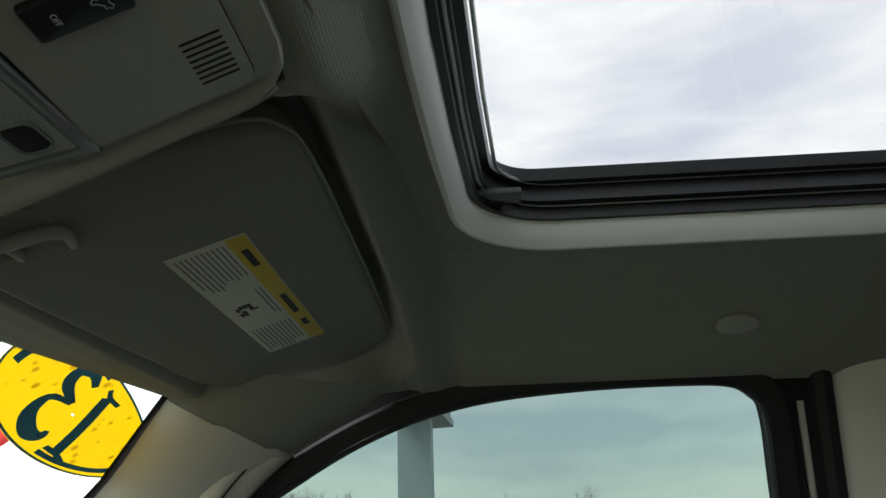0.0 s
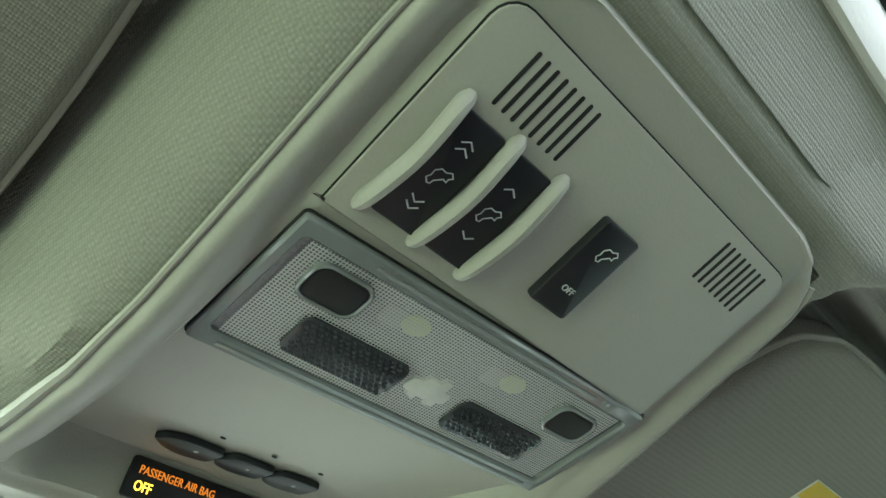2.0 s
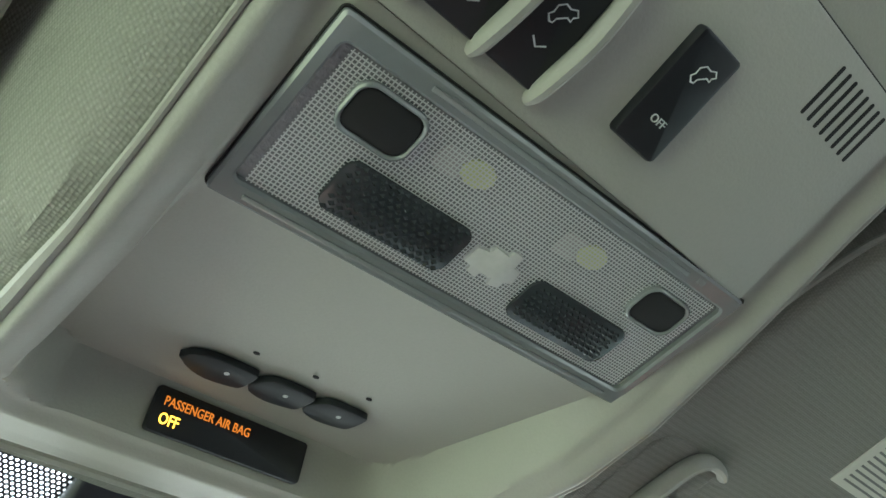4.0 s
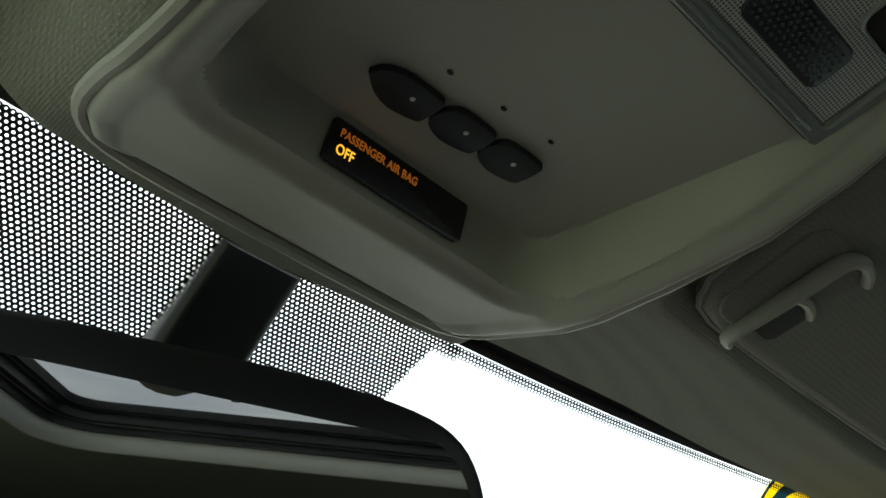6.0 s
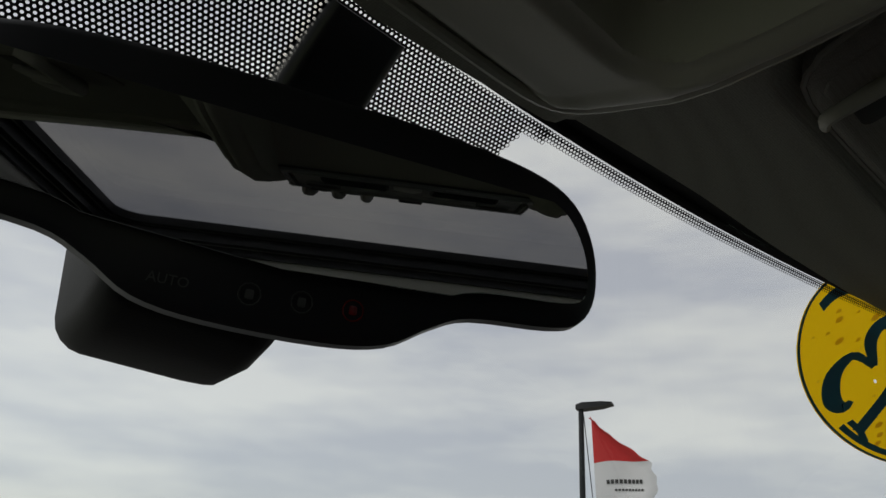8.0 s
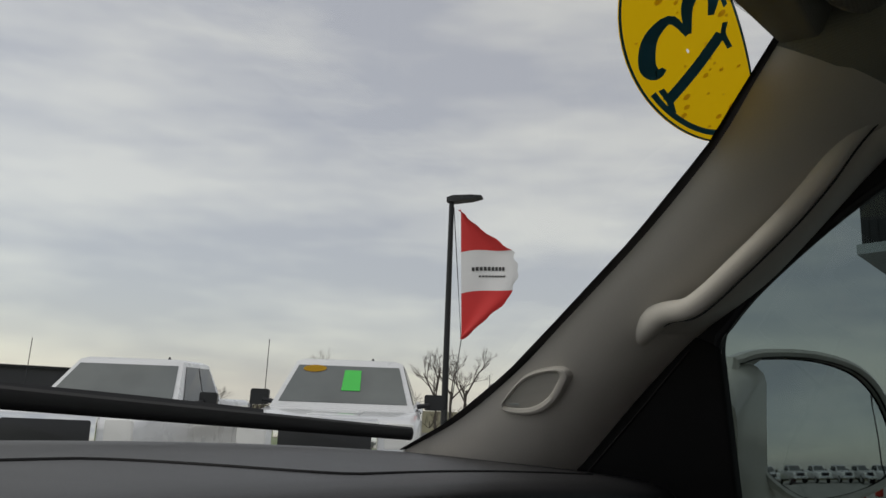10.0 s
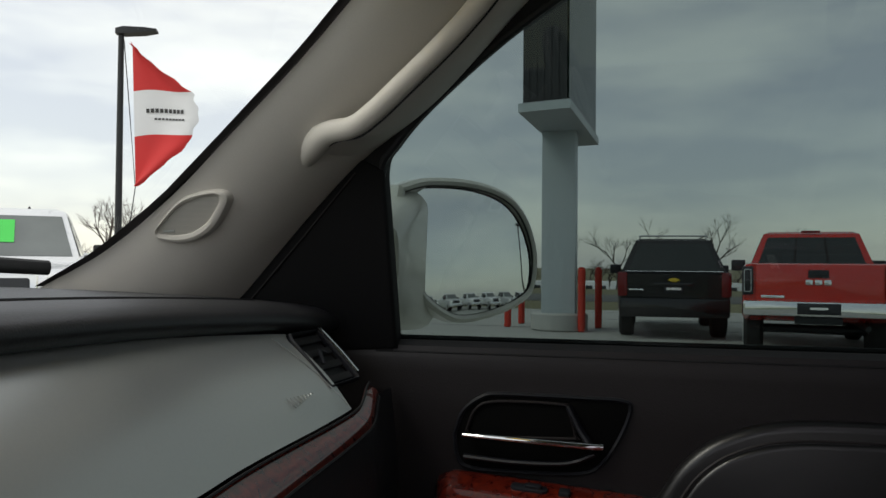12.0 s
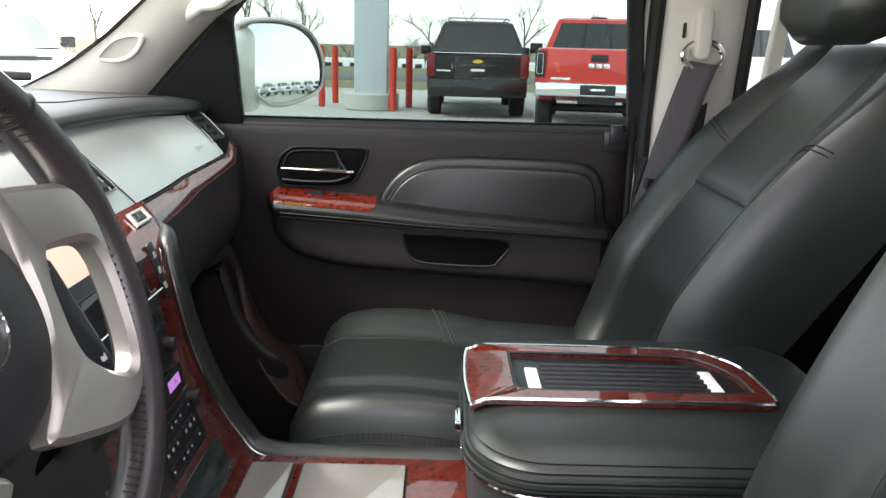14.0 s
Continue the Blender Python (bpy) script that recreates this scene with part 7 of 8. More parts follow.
def build_wheel():
    ob = thing("steering_wheel", "black leather steering wheel with satin metal spokes", "steering wheel")
    tilt = radians(18.1)
    wp = frame_of((-0.355, 0.1740, 1.2481), (1, 0, 0), (0, math.sin(tilt), math.cos(tilt)))
    R, r = 0.180, 0.0165
    n = 72
    pts = [wp(R * math.cos(2 * math.pi * k / n), R * math.sin(2 * math.pi * k / n)) for k in range(n)]
    loops = []
    for k in range(n):
        a = 2 * math.pi * k / n
        rad = Vector(wp(math.cos(a), math.sin(a))) - Vector(wp(0, 0))
        nm = Vector(wp(0, 0, 1)) - Vector(wp(0, 0, 0))
        rr = r * (1 + 0.12 * math.exp(-((abs(math.degrees(a) % 360 - 25)) / 12) ** 2))
        loops.append([pts[k] + rad * (rr * math.cos(2 * math.pi * j / 14)) + nm * (rr * 1.15 * math.sin(2 * math.pi * j / 14)) for j in range(14)])
    loops.append(loops[0])
    put_mesh("rim", loft(loops, False), LEATHER2, ob, "black leather rim")
    put_mesh("outer_seam", tube([wp((R + r * 0.98) * math.cos(2 * math.pi * k / n), (R + r * 0.98) * math.sin(2 * math.pi * k / n), 0.002) for k in range(n)], 0.0012, 5, True), material("brown_seam", (0.10, 0.04, 0.03), 0.6), ob)
    # laced stitching along the inside of the rim
    vs, fs = [], []
    for k in range(150):
        a = 2 * math.pi * k / 150
        q0, q1 = (R - r * 0.86, 0.010), (R - r * 0.98, 0.001)
        p = [wp(q0[0] * math.cos(a), q0[0] * math.sin(a), q0[1] + 0.001), wp(q1[0] * math.cos(a + 0.02), q1[0] * math.sin(a + 0.02), q1[1] + 0.0005)]
        v, f = tube(p, 0.0011, 4)
        k0 = len(vs)
        vs += v
        fs += [tuple(i + k0 for i in t) for t in f]
    tagged(put_mesh("lacing", (vs, fs), RUBBER, ob), kind="stuff")
    put_mesh("rim_joint", tube([pts[9] + (pts[9] - Vector(wp(0, 0))).normalized() * (r * 1.03 * math.cos(j * 0.45)) + (Vector(wp(0, 0, 1)) - Vector(wp(0, 0))) * (r * 1.2 * math.sin(j * 0.45)) for j in range(14)], 0.0012, 5, True), RUBBER, ob)
    # hub
    hub = [(0.098 * math.cos(t) * (1 - 0.12 * math.sin(t)), 0.088 * math.sin(t)) for t in [2 * math.pi * k / 40 for k in range(40)]]
    loops = []
    for w, d in ((-0.070, 0.02), (-0.030, 0.0), (-0.022, 0.002), (-0.012, 0.012), (-0.006, 0.032), (-0.004, 0.06)):
        loops.append([wp(u, v, w) for u, v in inset(hub, d)])
    put_mesh("hub", loft(loops), SOFT, ob, "black airbag cover")
    em = [(0.026 * math.cos(2 * math.pi * k / 30), 0.026 * math.sin(2 * math.pi * k / 30)) for k in range(30)]
    put_mesh("hub_ring", ring(em, inset(em, 0.003), lambda u, v, w: wp(u, v, w - 0.004), 0.003, 0.001), CHROME, ob, "bright round hub ring")

    def dish(u, v, w):
        return wp(u, v, w + lerp(-0.024, -0.006, smooth01(0.08, 0.165, math.hypot(u, v))))
    for s in (1, -1):
        o = [(0.072, 0.080), (0.110, 0.074), (0.145, 0.066), (0.160, 0.050), (0.166, 0.034), (0.166, 0.0), (0.160, -0.040), (0.150, -0.075), (0.135, -0.099), (0.098, -0.114), (0.055, -0.104), (0.024, -0.088), (0.052, -0.063),
             (0.076, -0.013), (0.078, 0.045)]
        i = [(0.106, 0.026), (0.128, 0.024), (0.147, 0.019), (0.1535, 0.004), (0.1545, -0.016), (0.151, -0.040), (0.146, -0.060), (0.138, -0.076), (0.127, -0.084), (0.117, -0.081), (0.107, -0.072), (0.098, -0.056), (0.097, -0.036), (0.099, -0.016), (0.101, 0.006)]
        oo = [(s * p.x, p.y) for p in curve_pts([(a, b, 0) for a, b in o + o[:1]], 75)[:-1]]
        ii = [(s * p.x, p.y) for p in curve_pts([(a, b, 0) for a, b in i + i[:1]], 75)[:-1]]
        sp = put_mesh("spoke", ring(oo, ii, dish, 0.018, 0.005), SPOKE, ob, "satin silver spoke plate")
        pad = [(s * (0.110 + a - 0.12 * b), b - 0.028) for a, b in rrect(0.012, 0.050, 0.008)]
        put_mesh("control_pad", slab(pad, lambda u, v, w: dish(u, v, w - 0.004), 0.012, 0.004), BLACKP, sp, "black spoke controls")
        for b in (0.010, -0.012, -0.034, -0.052, -0.066):
            put_mesh("control_mark", slab([(s * (0.112 - 0.12 * (b + 0.028)) + p, b + q) for p, q in rrect(0.003, 0.003, 0.001, 3)], lambda u, v, w: dish(u, v, w + 0.008), 0.0006, 0.0002), MARK, sp)
    put_mesh("column", tube([wp(0, 0, -0.03), wp(0, -0.02, -0.26)], 0.06, 16), SOFT, ob, "black steering column cover")
    return ob


build_wheel()


# ---- outside mirror of the car ----
def build_side_mirror():
    ob = thing("side_mirror", "pearl white outside mirror on the passenger door", "side mirror")
    mp = frame_of((1.05, 0.262, 1.372), (0.80, -0.60, 0), (0.03, 0, 1))
    shape = [(1.50 * a, b) for a, b in [(-0.092, 0.085), (-0.060, 0.098), (-0.005, 0.100), (0.040, 0.086), (0.066, 0.056), (0.080, 0.012), (0.081, -0.030), (0.070, -0.066), (0.030, -0.090), (-0.020, -0.100), (-0.050, -0.085), (-0.074, -0.055), (-0.090, 0.0), (-0.096, 0.05)]]
    loop = [(p.x, p.y) for p in curve_pts([(a, b, 0) for a, b in shape + shape[:1]], 64)[:-1]]
    loops = []
    for w, d in ((-0.090, 0.045), (-0.075, 0.020), (-0.045, 0.006), (-0.015, 0.0), (0.004, 0.001), (0.008, 0.006), (0.006, 0.011), (-0.004, 0.012)):
        loops.append([mp(u, v, w) for u, v in inset(loop, d)])
    put_mesh("housing", loft(loops, True), PEARL, ob, "pearl white mirror housing")
    put_mesh("rim_gap", tube([mp(u, v, 0.0035) for u, v in inset(loop, 0.0115)], 0.0016, 5, True), RUBBER, ob)
    # convex glass, tipped a little towards the sky
    lens = inset(loop, 0.0120)

    def bulge(u, v):
        return mp(u, v, 0.004 - (u * u + v * v) / 3.6 - 0.046 * v)
    put_mesh("mirror_glass", loft([[bulge(u * q, v * q) for u, v in lens] for q in (1.0, 0.86, 0.72, 0.58, 0.44, 0.30, 0.16, 0.04)], False, True), MIRROR, ob, "convex mirror glass")
    loops = []
    for x, hz in ((0.865, 0.050), (0.92, 0.075), (0.97, 0.095), (1.02, 0.098)):
        loops.append([Vector((x, 0.365 - 0.05 * (x - 0.87) + u, 1.360 + v)) for u, v in rrect(0.045, hz, 0.03, 5)])
    put_mesh("mount_arm", loft(loops), PEARL, ob, "pearl white mounting arm")
    put_mesh("mount_foot", slab(rrect(0.045, 0.030, 0.010), frame_of((0.862, 0.365, 1.292), (0, -1, 0), (0, 0, 1)), 0.02, 0.006), BLACKP, ob, "black mounting foot")
    put_mesh("foot_clip", ring(rrect(0.016, 0.011, 0.002), rrect(0.012, 0.007, 0.001), frame_of((0.880, 0.335, 1.258), (0, -1, 0), (0, 0, 1)), 0.004, 0.001), BLACKP, ob)
    return ob


build_side_mirror()


# ---- outside: vehicles ----
def quad_panel(q, lo, hi, left, right, lift, thick):
    """A slab laid on the quad q (bottom-left, bottom-right, top-right, top-left), inset by fractions."""
    a, b, c, d = [Vector(p) for p in q]
    n = (b - a).cross(d - a).normalized()

    def at(u, v):
        return a.lerp(b, u).lerp(d.lerp(c, u), v)
    p = [at(left, lo), at(1 - right, lo), at(1 - right, hi), at(left, hi)]
    loops = [[x + n * (lift - thick) for x in p], [x + n * lift for x in p]]
    return loft(loops)


def build_vehicle(name, label, category, group, paint, kind, place, lift=0.0, front=False, extras=""):
    """A vehicle with its tail at the origin and its nose along +x."""
    ob = thing(name, label, category, group)
    L = 5.1 if kind == "suv" else 5.8
    belt = (1.22 if kind == "suv" else 1.26) + lift
    roof = (1.86 if kind == "suv" else 1.86) + lift
    # lower body
    secs = []
    if kind == "suv":
        rows = [(0.06, 0.93, 0.62, 1.20), (0.12, 0.97, 0.50, belt - lift), (0.6, 1.0, 0.44, belt - lift), (3.2, 1.0, 0.44, belt - lift - 0.02), (3.7, 1.0, 0.44, 1.16), (4.7, 0.97, 0.46, 1.10), (5.0, 0.90, 0.52, 1.02), (5.06, 0.84, 0.56, 0.95)]
    else:
        rows = [(0.10, 0.93, 0.78, 1.33), (0.14, 0.96, 0.62, 1.345), (0.5, 0.99, 0.52, 1.345), (1.95, 0.99, 0.46, 1.345), (2.0, 0.99, 0.46, 1.27), (3.75, 0.99, 0.46, 1.24), (4.2, 0.99, 0.46, 1.20), (5.3, 0.96, 0.48, 1.12), (5.62, 0.90, 0.54, 1.02), (5.68, 0.86, 0.58, 0.94)]
    for x, w, z0, z1 in rows:
        secs.append([Vector((x, u, (z0 + z1) / 2 + lift + v)) for u, v in rrect(w, (z1 - z0) / 2, 0.10, 4)])
    put_mesh("body", loft(secs), paint, ob)
    if kind == "suv":
        bot = [(0.10, belt - 0.03), (3.75, belt - 0.04)]
        top = [(0.52, roof), (2.95, roof)]
        wb, wt = 0.94, 0.67
    else:
        bot = [(1.98, belt - 0.02), (4.15, belt - 0.06)]
        top = [(2.12, roof), (3.40, roof)]
        wb, wt = 0.93, 0.70
    (x0, z0), (x1, z1) = bot
    (x2, z2), (x3, z3) = top
    lower = [Vector((x0, -wb, z0)), Vector((x1, -wb + 0.04, z1)), Vector((x1, wb - 0.04, z1)), Vector((x0, wb, z0))]
    upper = [Vector((x2, -wt, z2 - 0.03)), Vector((x3, -wt, z3 - 0.05)), Vector((x3, wt, z3 - 0.05)), Vector((x2, wt, z2 - 0.03))]
    crown = [Vector((lerp(p.x, (x2 + x3) / 2, 0.10), p.y * 0.86, p.z + 0.035)) for p in upper]
    put_mesh("greenhouse", loft([lower, upper, crown]), paint, ob)
    quads = {"rear": (lower[3], lower[0], upper[0], upper[3]), "right": (lower[0], lower[1], upper[1], upper[0]), "front": (lower[1], lower[2], upper[2], upper[1]), "left": (lower[2], lower[3], upper[3], upper[2])}
    pieces = {"rear": [(0.06, 0.94)], "front": [(0.04, 0.96)]}
    if kind == "suv":
        pieces["right"] = [(0.03, 0.30), (0.33, 0.58), (0.61, 0.90)]
    else:
        pieces["right"] = [(0.06, 0.44), (0.48, 0.88)]
    pieces["left"] = [(1 - b, 1 - a) for a, b in pieces["right"]]
    for key, spans in pieces.items():
        for a, b in spans:
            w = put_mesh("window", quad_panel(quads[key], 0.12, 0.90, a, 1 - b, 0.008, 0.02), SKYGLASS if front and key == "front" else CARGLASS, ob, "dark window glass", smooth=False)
            if key == "rear" and kind != "suv":
                for s in (0.36, 0.64):
                    put_mesh("slider_bar", quad_panel(quads[key], 0.12, 0.90, s - 0.01, 1 - s - 0.01, 0.014, 0.01), RUBBER, w, smooth=False)
    # wheels
    wr = 0.40 + lift * 0.35
    for x in ((0.98, 3.98) if kind == "suv" else (1.25, 4.72)):
        for s in (-1, 1):
            w = put_mesh("wheel", cylinder(wr, 0.28, (x, s * 0.84 - 0.14, wr), "y", 26, 0.05), TYRE, ob, "black tyre")
            put_mesh("rim", cylinder(wr * 0.62, 0.02, (x, s * 0.985 - 0.01, wr), "y", 20, 0.006), SILVERPAINT, w)
    # lights, bumper, tailgate
    for s in (-1, 1):
        if kind == "suv":
            lt = put_mesh("tail_light", slab(rrect(0.085, 0.22, 0.03), frame_of((0.075, s * 0.905, 1.02 + lift), (0, -1, 0), (0, 0, 1)), 0.05, 0.015), TAIL, ob, "red tail light")
        else:
            lt = put_mesh("tail_light", slab(rrect(0.075, 0.20, 0.02), frame_of((0.105, s * 0.905, 1.10 + lift), (0, -1, 0), (0, 0, 1)), 0.045, 0.012), BLACKP, ob, "dark-rimmed tail light")
            o, i = rrect(0.050, 0.160, 0.02), rrect(0.040, 0.150, 0.014)
            put_mesh("light_bar", ring(o, i, frame_of((0.060, s * 0.905, 1.10 + lift), (0, -1, 0), (0, 0, 1)), 0.010, 0.003), TAIL if "red_lamps" in extras else SILVERPAINT, lt)
        m = put_mesh("door_mirror", slab(rrect(0.12, 0.10, 0.03), frame_of((x1 - 0.55, s * 1.13, belt + 0.06), (0, -1, 0), (0, 0, 1)), 0.10, 0.03), BLACKP if (kind == "suv" or front) else BLACKP, ob, "black door mirror")
        put_mesh("mirror_arm", tube([(x1 - 0.5, s * 0.92, belt), (x1 - 0.52, s * 1.08, belt + 0.03)], 0.03, 8), BLACKP, m)
    bump = BLACKPAINT if kind == "suv" else CHROME
    put_mesh("rear_bumper", slab(rrect(0.97 if kind != "suv" else 0.96, 0.105 if kind != "suv" else 0.17, 0.04), frame_of((0.13, 0, 0.72 + lift if kind != "suv" else 0.60 + lift), (0, -1, 0), (0, 0, 1)), 0.17, 0.03), bump, ob, "chrome step bumper" if kind != "suv" else "black bumper")
    if kind != "suv":
        gate = put_mesh("tailgate", slab(rrect(0.80, 0.255, 0.03), frame_of((0.105, 0, 1.075 + lift), (0, -1, 0), (0, 0, 1)), 0.030, 0.012), paint, ob)
        put_mesh("gate_handle", slab(rrect(0.13, 0.055, 0.01), frame_of((0.080, 0, 1.20 + lift), (0, -1, 0), (0, 0, 1)), 0.012, 0.004), BLACKP, gate, "black gate handle")
        for k in (-1, 0, 1):
            put_mesh("badge_bar", slab(rrect(0.045, 0.035, 0.006), frame_of((0.072, k * 0.115, 1.085 + lift), (0, -1, 0), (0, 0, 1)), 0.006, 0.002), CHROME, gate, "plain bright badge block")
        put_mesh("model_bar", slab(rrect(0.15, 0.018, 0.004), frame_of((0.072, 0.58, 0.88 + lift), (0, -1, 0), (0, 0, 1)), 0.005, 0.001), CHROME, gate)
        put_mesh("gate_crease", slab(rrect(0.78, 0.004, 0.001), frame_of((0.074, 0, 0.965 + lift), (0, -1, 0), (0, 0, 1)), 0.003, 0.001), paint, gate)
        put_mesh("plate_recess", slab(rrect(0.27, 0.075, 0.01), frame_of((-0.025, 0, 0.725 + lift), (0, -1, 0), (0, 0, 1)), 0.018, 0.004), BLACKP, ob)
        put_mesh("plate", slab(rrect(0.15, 0.055, 0.006), frame_of((-0.040, 0, 0.725 + lift), (0, -1, 0), (0, 0, 1)), 0.006, 0.002), BLACKP, ob, "dark dealer plate")
        put_mesh("plate_bar", slab(rrect(0.11, 0.016, 0.004), frame_of((-0.046, 0, 0.73 + lift), (0, -1, 0), (0, 0, 1)), 0.003, 0.001), WHITEM, ob)
        put_mesh("brake_lamp", slab(rrect(0.14, 0.018, 0.006), frame_of((2.115, 0, roof + 0.004), (0, -1, 0), (0, 0, 1)), 0.02, 0.004), TAIL, ob, "high brake lamp")
        put_mesh("bed_floor", slab(rrect(0.9, 0.85, 0.02), lambda u, v, w: Vector((1.05 + v, u, 0.80 + lift + w)), 0.02, 0.004), RUBBER, ob)
        put_mesh("axle", tube([(1.25, -0.75, wr), (1.25, 0.75, wr)], 0.07, 10), DARKSTEEL, ob)
        put_mesh("hitch", slab(rrect(0.30, 0.05, 0.01), frame_of((0.16, 0, 0.56 + lift), (0, -1, 0), (0, 0, 1)), 0.10, 0.01), DARKSTEEL, ob)
        put_mesh("exhaust", tube([(0.2, -0.62, 0.46 + lift), (1.6, -0.5, 0.50 + lift)], 0.04, 8), DARKSTEEL, ob)
    else:
        put_mesh("liftgate_glass_edge", tube([quads["rear"][0].lerp(quads["rear"][3], 0.10) + Vector((-0.02, -0.06, 0)), quads["rear"][1].lerp(quads["rear"][2], 0.10) + Vector((-0.02, 0.06, 0))], 0.012, 6), CHROME, ob)
        put_mesh("gate_handle", slab(rrect(0.34, 0.035, 0.01), frame_of((0.055, 0, 1.02), (0, -1, 0), (0, 0, 1)), 0.02, 0.005), BLACKPAINT, ob)
        cross = [(0.11, 0.0), (0.05, 0.035), (0.03, 0.035), (-0.03, 0.035), (-0.05, 0.035), (-0.11, 0.0), (-0.05, -0.035), (0.05, -0.035)]
        put_mesh("badge", slab([(a, b) for a, b in cross], frame_of((0.052, 0, 1.10), (0, -1, 0), (0, 0, 1)), 0.015, 0.004), LABELY, ob, "plain gold badge")
        put_mesh("plate", slab(rrect(0.17, 0.075, 0.006), frame_of((0.050, 0, 0.93), (0, -1, 0), (0, 0, 1)), 0.008, 0.002), BLACKP, ob, "dark dealer plate")
        put_mesh("plate_bar", slab(rrect(0.13, 0.022, 0.004), frame_of((0.042, 0, 0.94), (0, -1, 0), (0, 0, 1)), 0.003, 0.001), WHITEM, ob)
        put_mesh("model_bar", slab(rrect(0.13, 0.014, 0.003), frame_of((0.055, 0.66, 0.92), (0, -1, 0), (0, 0, 1)), 0.006, 0.002), CHROME, ob)
        for s in (-1, 1):
            put_mesh("roof_rail", tube(curve_pts([(0.62, s * 0.60, roof + 0.01), (0.70, s * 0.60, roof + 0.06), (1.8, s * 0.60, roof + 0.075), (2.7, s * 0.60, roof + 0.06), (2.8, s * 0.60, roof + 0.01)], 20), 0.018, 8), SILVERPAINT, ob, "silver roof rail")
        put_mesh("cross_rail", tube([(0.80, -0.60, roof + 0.065), (0.80, 0.60, roof + 0.065)], 0.016, 8), SILVERPAINT, ob)
        put_mesh("wiper_arm", tube([(0.20, 0.0, 1.27), (0.24, 0.35, 1.31)], 0.012, 6), RUBBER, ob)
    if front:
        put_mesh("grille", slab(rrect(0.55, 0.20, 0.04), frame_of((L - 0.14, 0, 0.92 + lift), (0, 1, 0), (0, 0, 1)), 0.05, 0.015), CHROME, ob, "chrome grille")
        put_mesh("grille_mesh", slab(rrect(0.48, 0.14, 0.03), frame_of((L - 0.09, 0, 0.92 + lift), (0, 1, 0), (0, 0, 1)), 0.012, 0.003), BLACKP, ob)
        for s in (-1, 1):
            put_mesh("headlight", slab(rrect(0.15, 0.13, 0.03), frame_of((L - 0.16, s * 0.76, 0.95 + lift), (0, 1, 0), (0, 0, 1)), 0.05, 0.015), WHITEM, ob, "clear headlight")
        put_mesh("front_bumper", slab(rrect(0.95, 0.14, 0.05), frame_of((L - 0.12, 0, 0.62 + lift), (0, 1, 0), (0, 0, 1)), 0.14, 0.03), CHROME, ob, "chrome bumper")
        put_mesh("hood_scoop", slab(rrect(0.30, 0.42, 0.06), lambda u, v, w: Vector((4.75 + v, u, 1.150 + lift - 0.06 * (v + 0.4) + w)), 0.045, 0.02), paint, ob)
        put_mesh("antenna", tube([(4.45, -0.9, 1.15 + lift), (4.40, -0.9, 2.0 + lift)], 0.005, 5), DARKSTEEL, ob)
        put_mesh("roof_antenna", cylinder(0.03, 0.06, (2.6, 0.25, roof + 0.0), "z", 10, 0.01, 0.012), BLACKP, ob)
        q = quads["front"]
        if "paper" in extras:
            put_mesh("price_sheet", quad_panel(q, 0.36, 0.80, 0.47, 0.385, 0.016, 0.004), GREENPAPER, ob, "green price sheet", smooth=False)
        if "year" in extras:
            a, b, c, d = q
            n = (b - a).cross(d - a).normalized()
            mid = a.lerp(b, 0.20).lerp(d.lerp(c, 0.20), 0.82)
            ux, uy = (b - a).normalized(), (d - a).normalized()
            lp = [(0.15 * math.cos(2 * math.pi * k / 20), 0.075 * math.sin(2 * math.pi * k / 20)) for k in range(20)]
            pos = [mid + ux * u + uy * v + n * 0.014 for u, v in lp]
            put_mesh("year_sticker", loft([pos, [p + n * 0.003 for p in pos]]), STICKY, ob, "yellow oval sticker", smooth=False)
    ob.matrix_world = place
    return ob


build_vehicle("sport_utility", "parked black sport utility vehicle with roof rails", "car", "", BLACKPAINT, "suv", pose(14.8, -0.76, 0, 0, 0, -1))
build_vehicle("pickup_truck", "parked red lifted pickup truck with chrome bumper", "pickup truck", "", REDPAINT, "pickup", pose(11.6, -2.48, 0, 0, 0, -9), 0.06)
build_vehicle("pickup_truck", "parked silver pickup truck with red tail lights", "pickup truck", "", SILVERPAINT, "pickup", pose(10.6, -5.05, 0, 0, 0, -1), 0.0, extras="red_lamps")
HEAD = math.degrees(math.atan2(-0.6, -0.8))


def nose_in(mx, my):
    """The pose of a truck whose windshield top stands at (mx, my), facing the camera's car."""
    m = pose(0, 0, 0, 0, 0, HEAD)
    off = m @ Vector((3.40, 0, 0))
    return pose(mx - off.x, my - off.y, 0, 0, 0, HEAD)


build_vehicle("pickup_truck", "parked white pickup truck seen from the front", "pickup truck", "white trucks", WHITEPAINT, "pickup", nose_in(6.30, 9.86), 0.06, True)
build_vehicle("pickup_truck", "parked white pickup truck with a green price sheet", "pickup truck", "white trucks", WHITEPAINT, "pickup", nose_in(7.85, 7.27), 0.13, True, "paper year")
build_vehicle("sport_utility", "parked silver sport utility vehicle facing the car", "car", "", SILVERPAINT, "suv", nose_in(13.4, 7.6), 0.0, True)
for k, (x, y) in enumerate(((-3.0, -49.0), (0.2, -50.0), (3.4, -51.0), (6.6, -52.0), (9.8, -53.0), (13.0, -54.0))):
    build_vehicle("pickup_truck", "parked white pickup truck behind the car", "pickup truck", "white trucks", WHITEPAINT if k % 3 != 1 else SILVERPAINT, "pickup", pose(x, y, 0, 0, 0, 70), 0.0, True)

# ---- outside: lot, sign, posts ----
def field_z(x):
    return -4.6 * smooth01(39, 150, x)


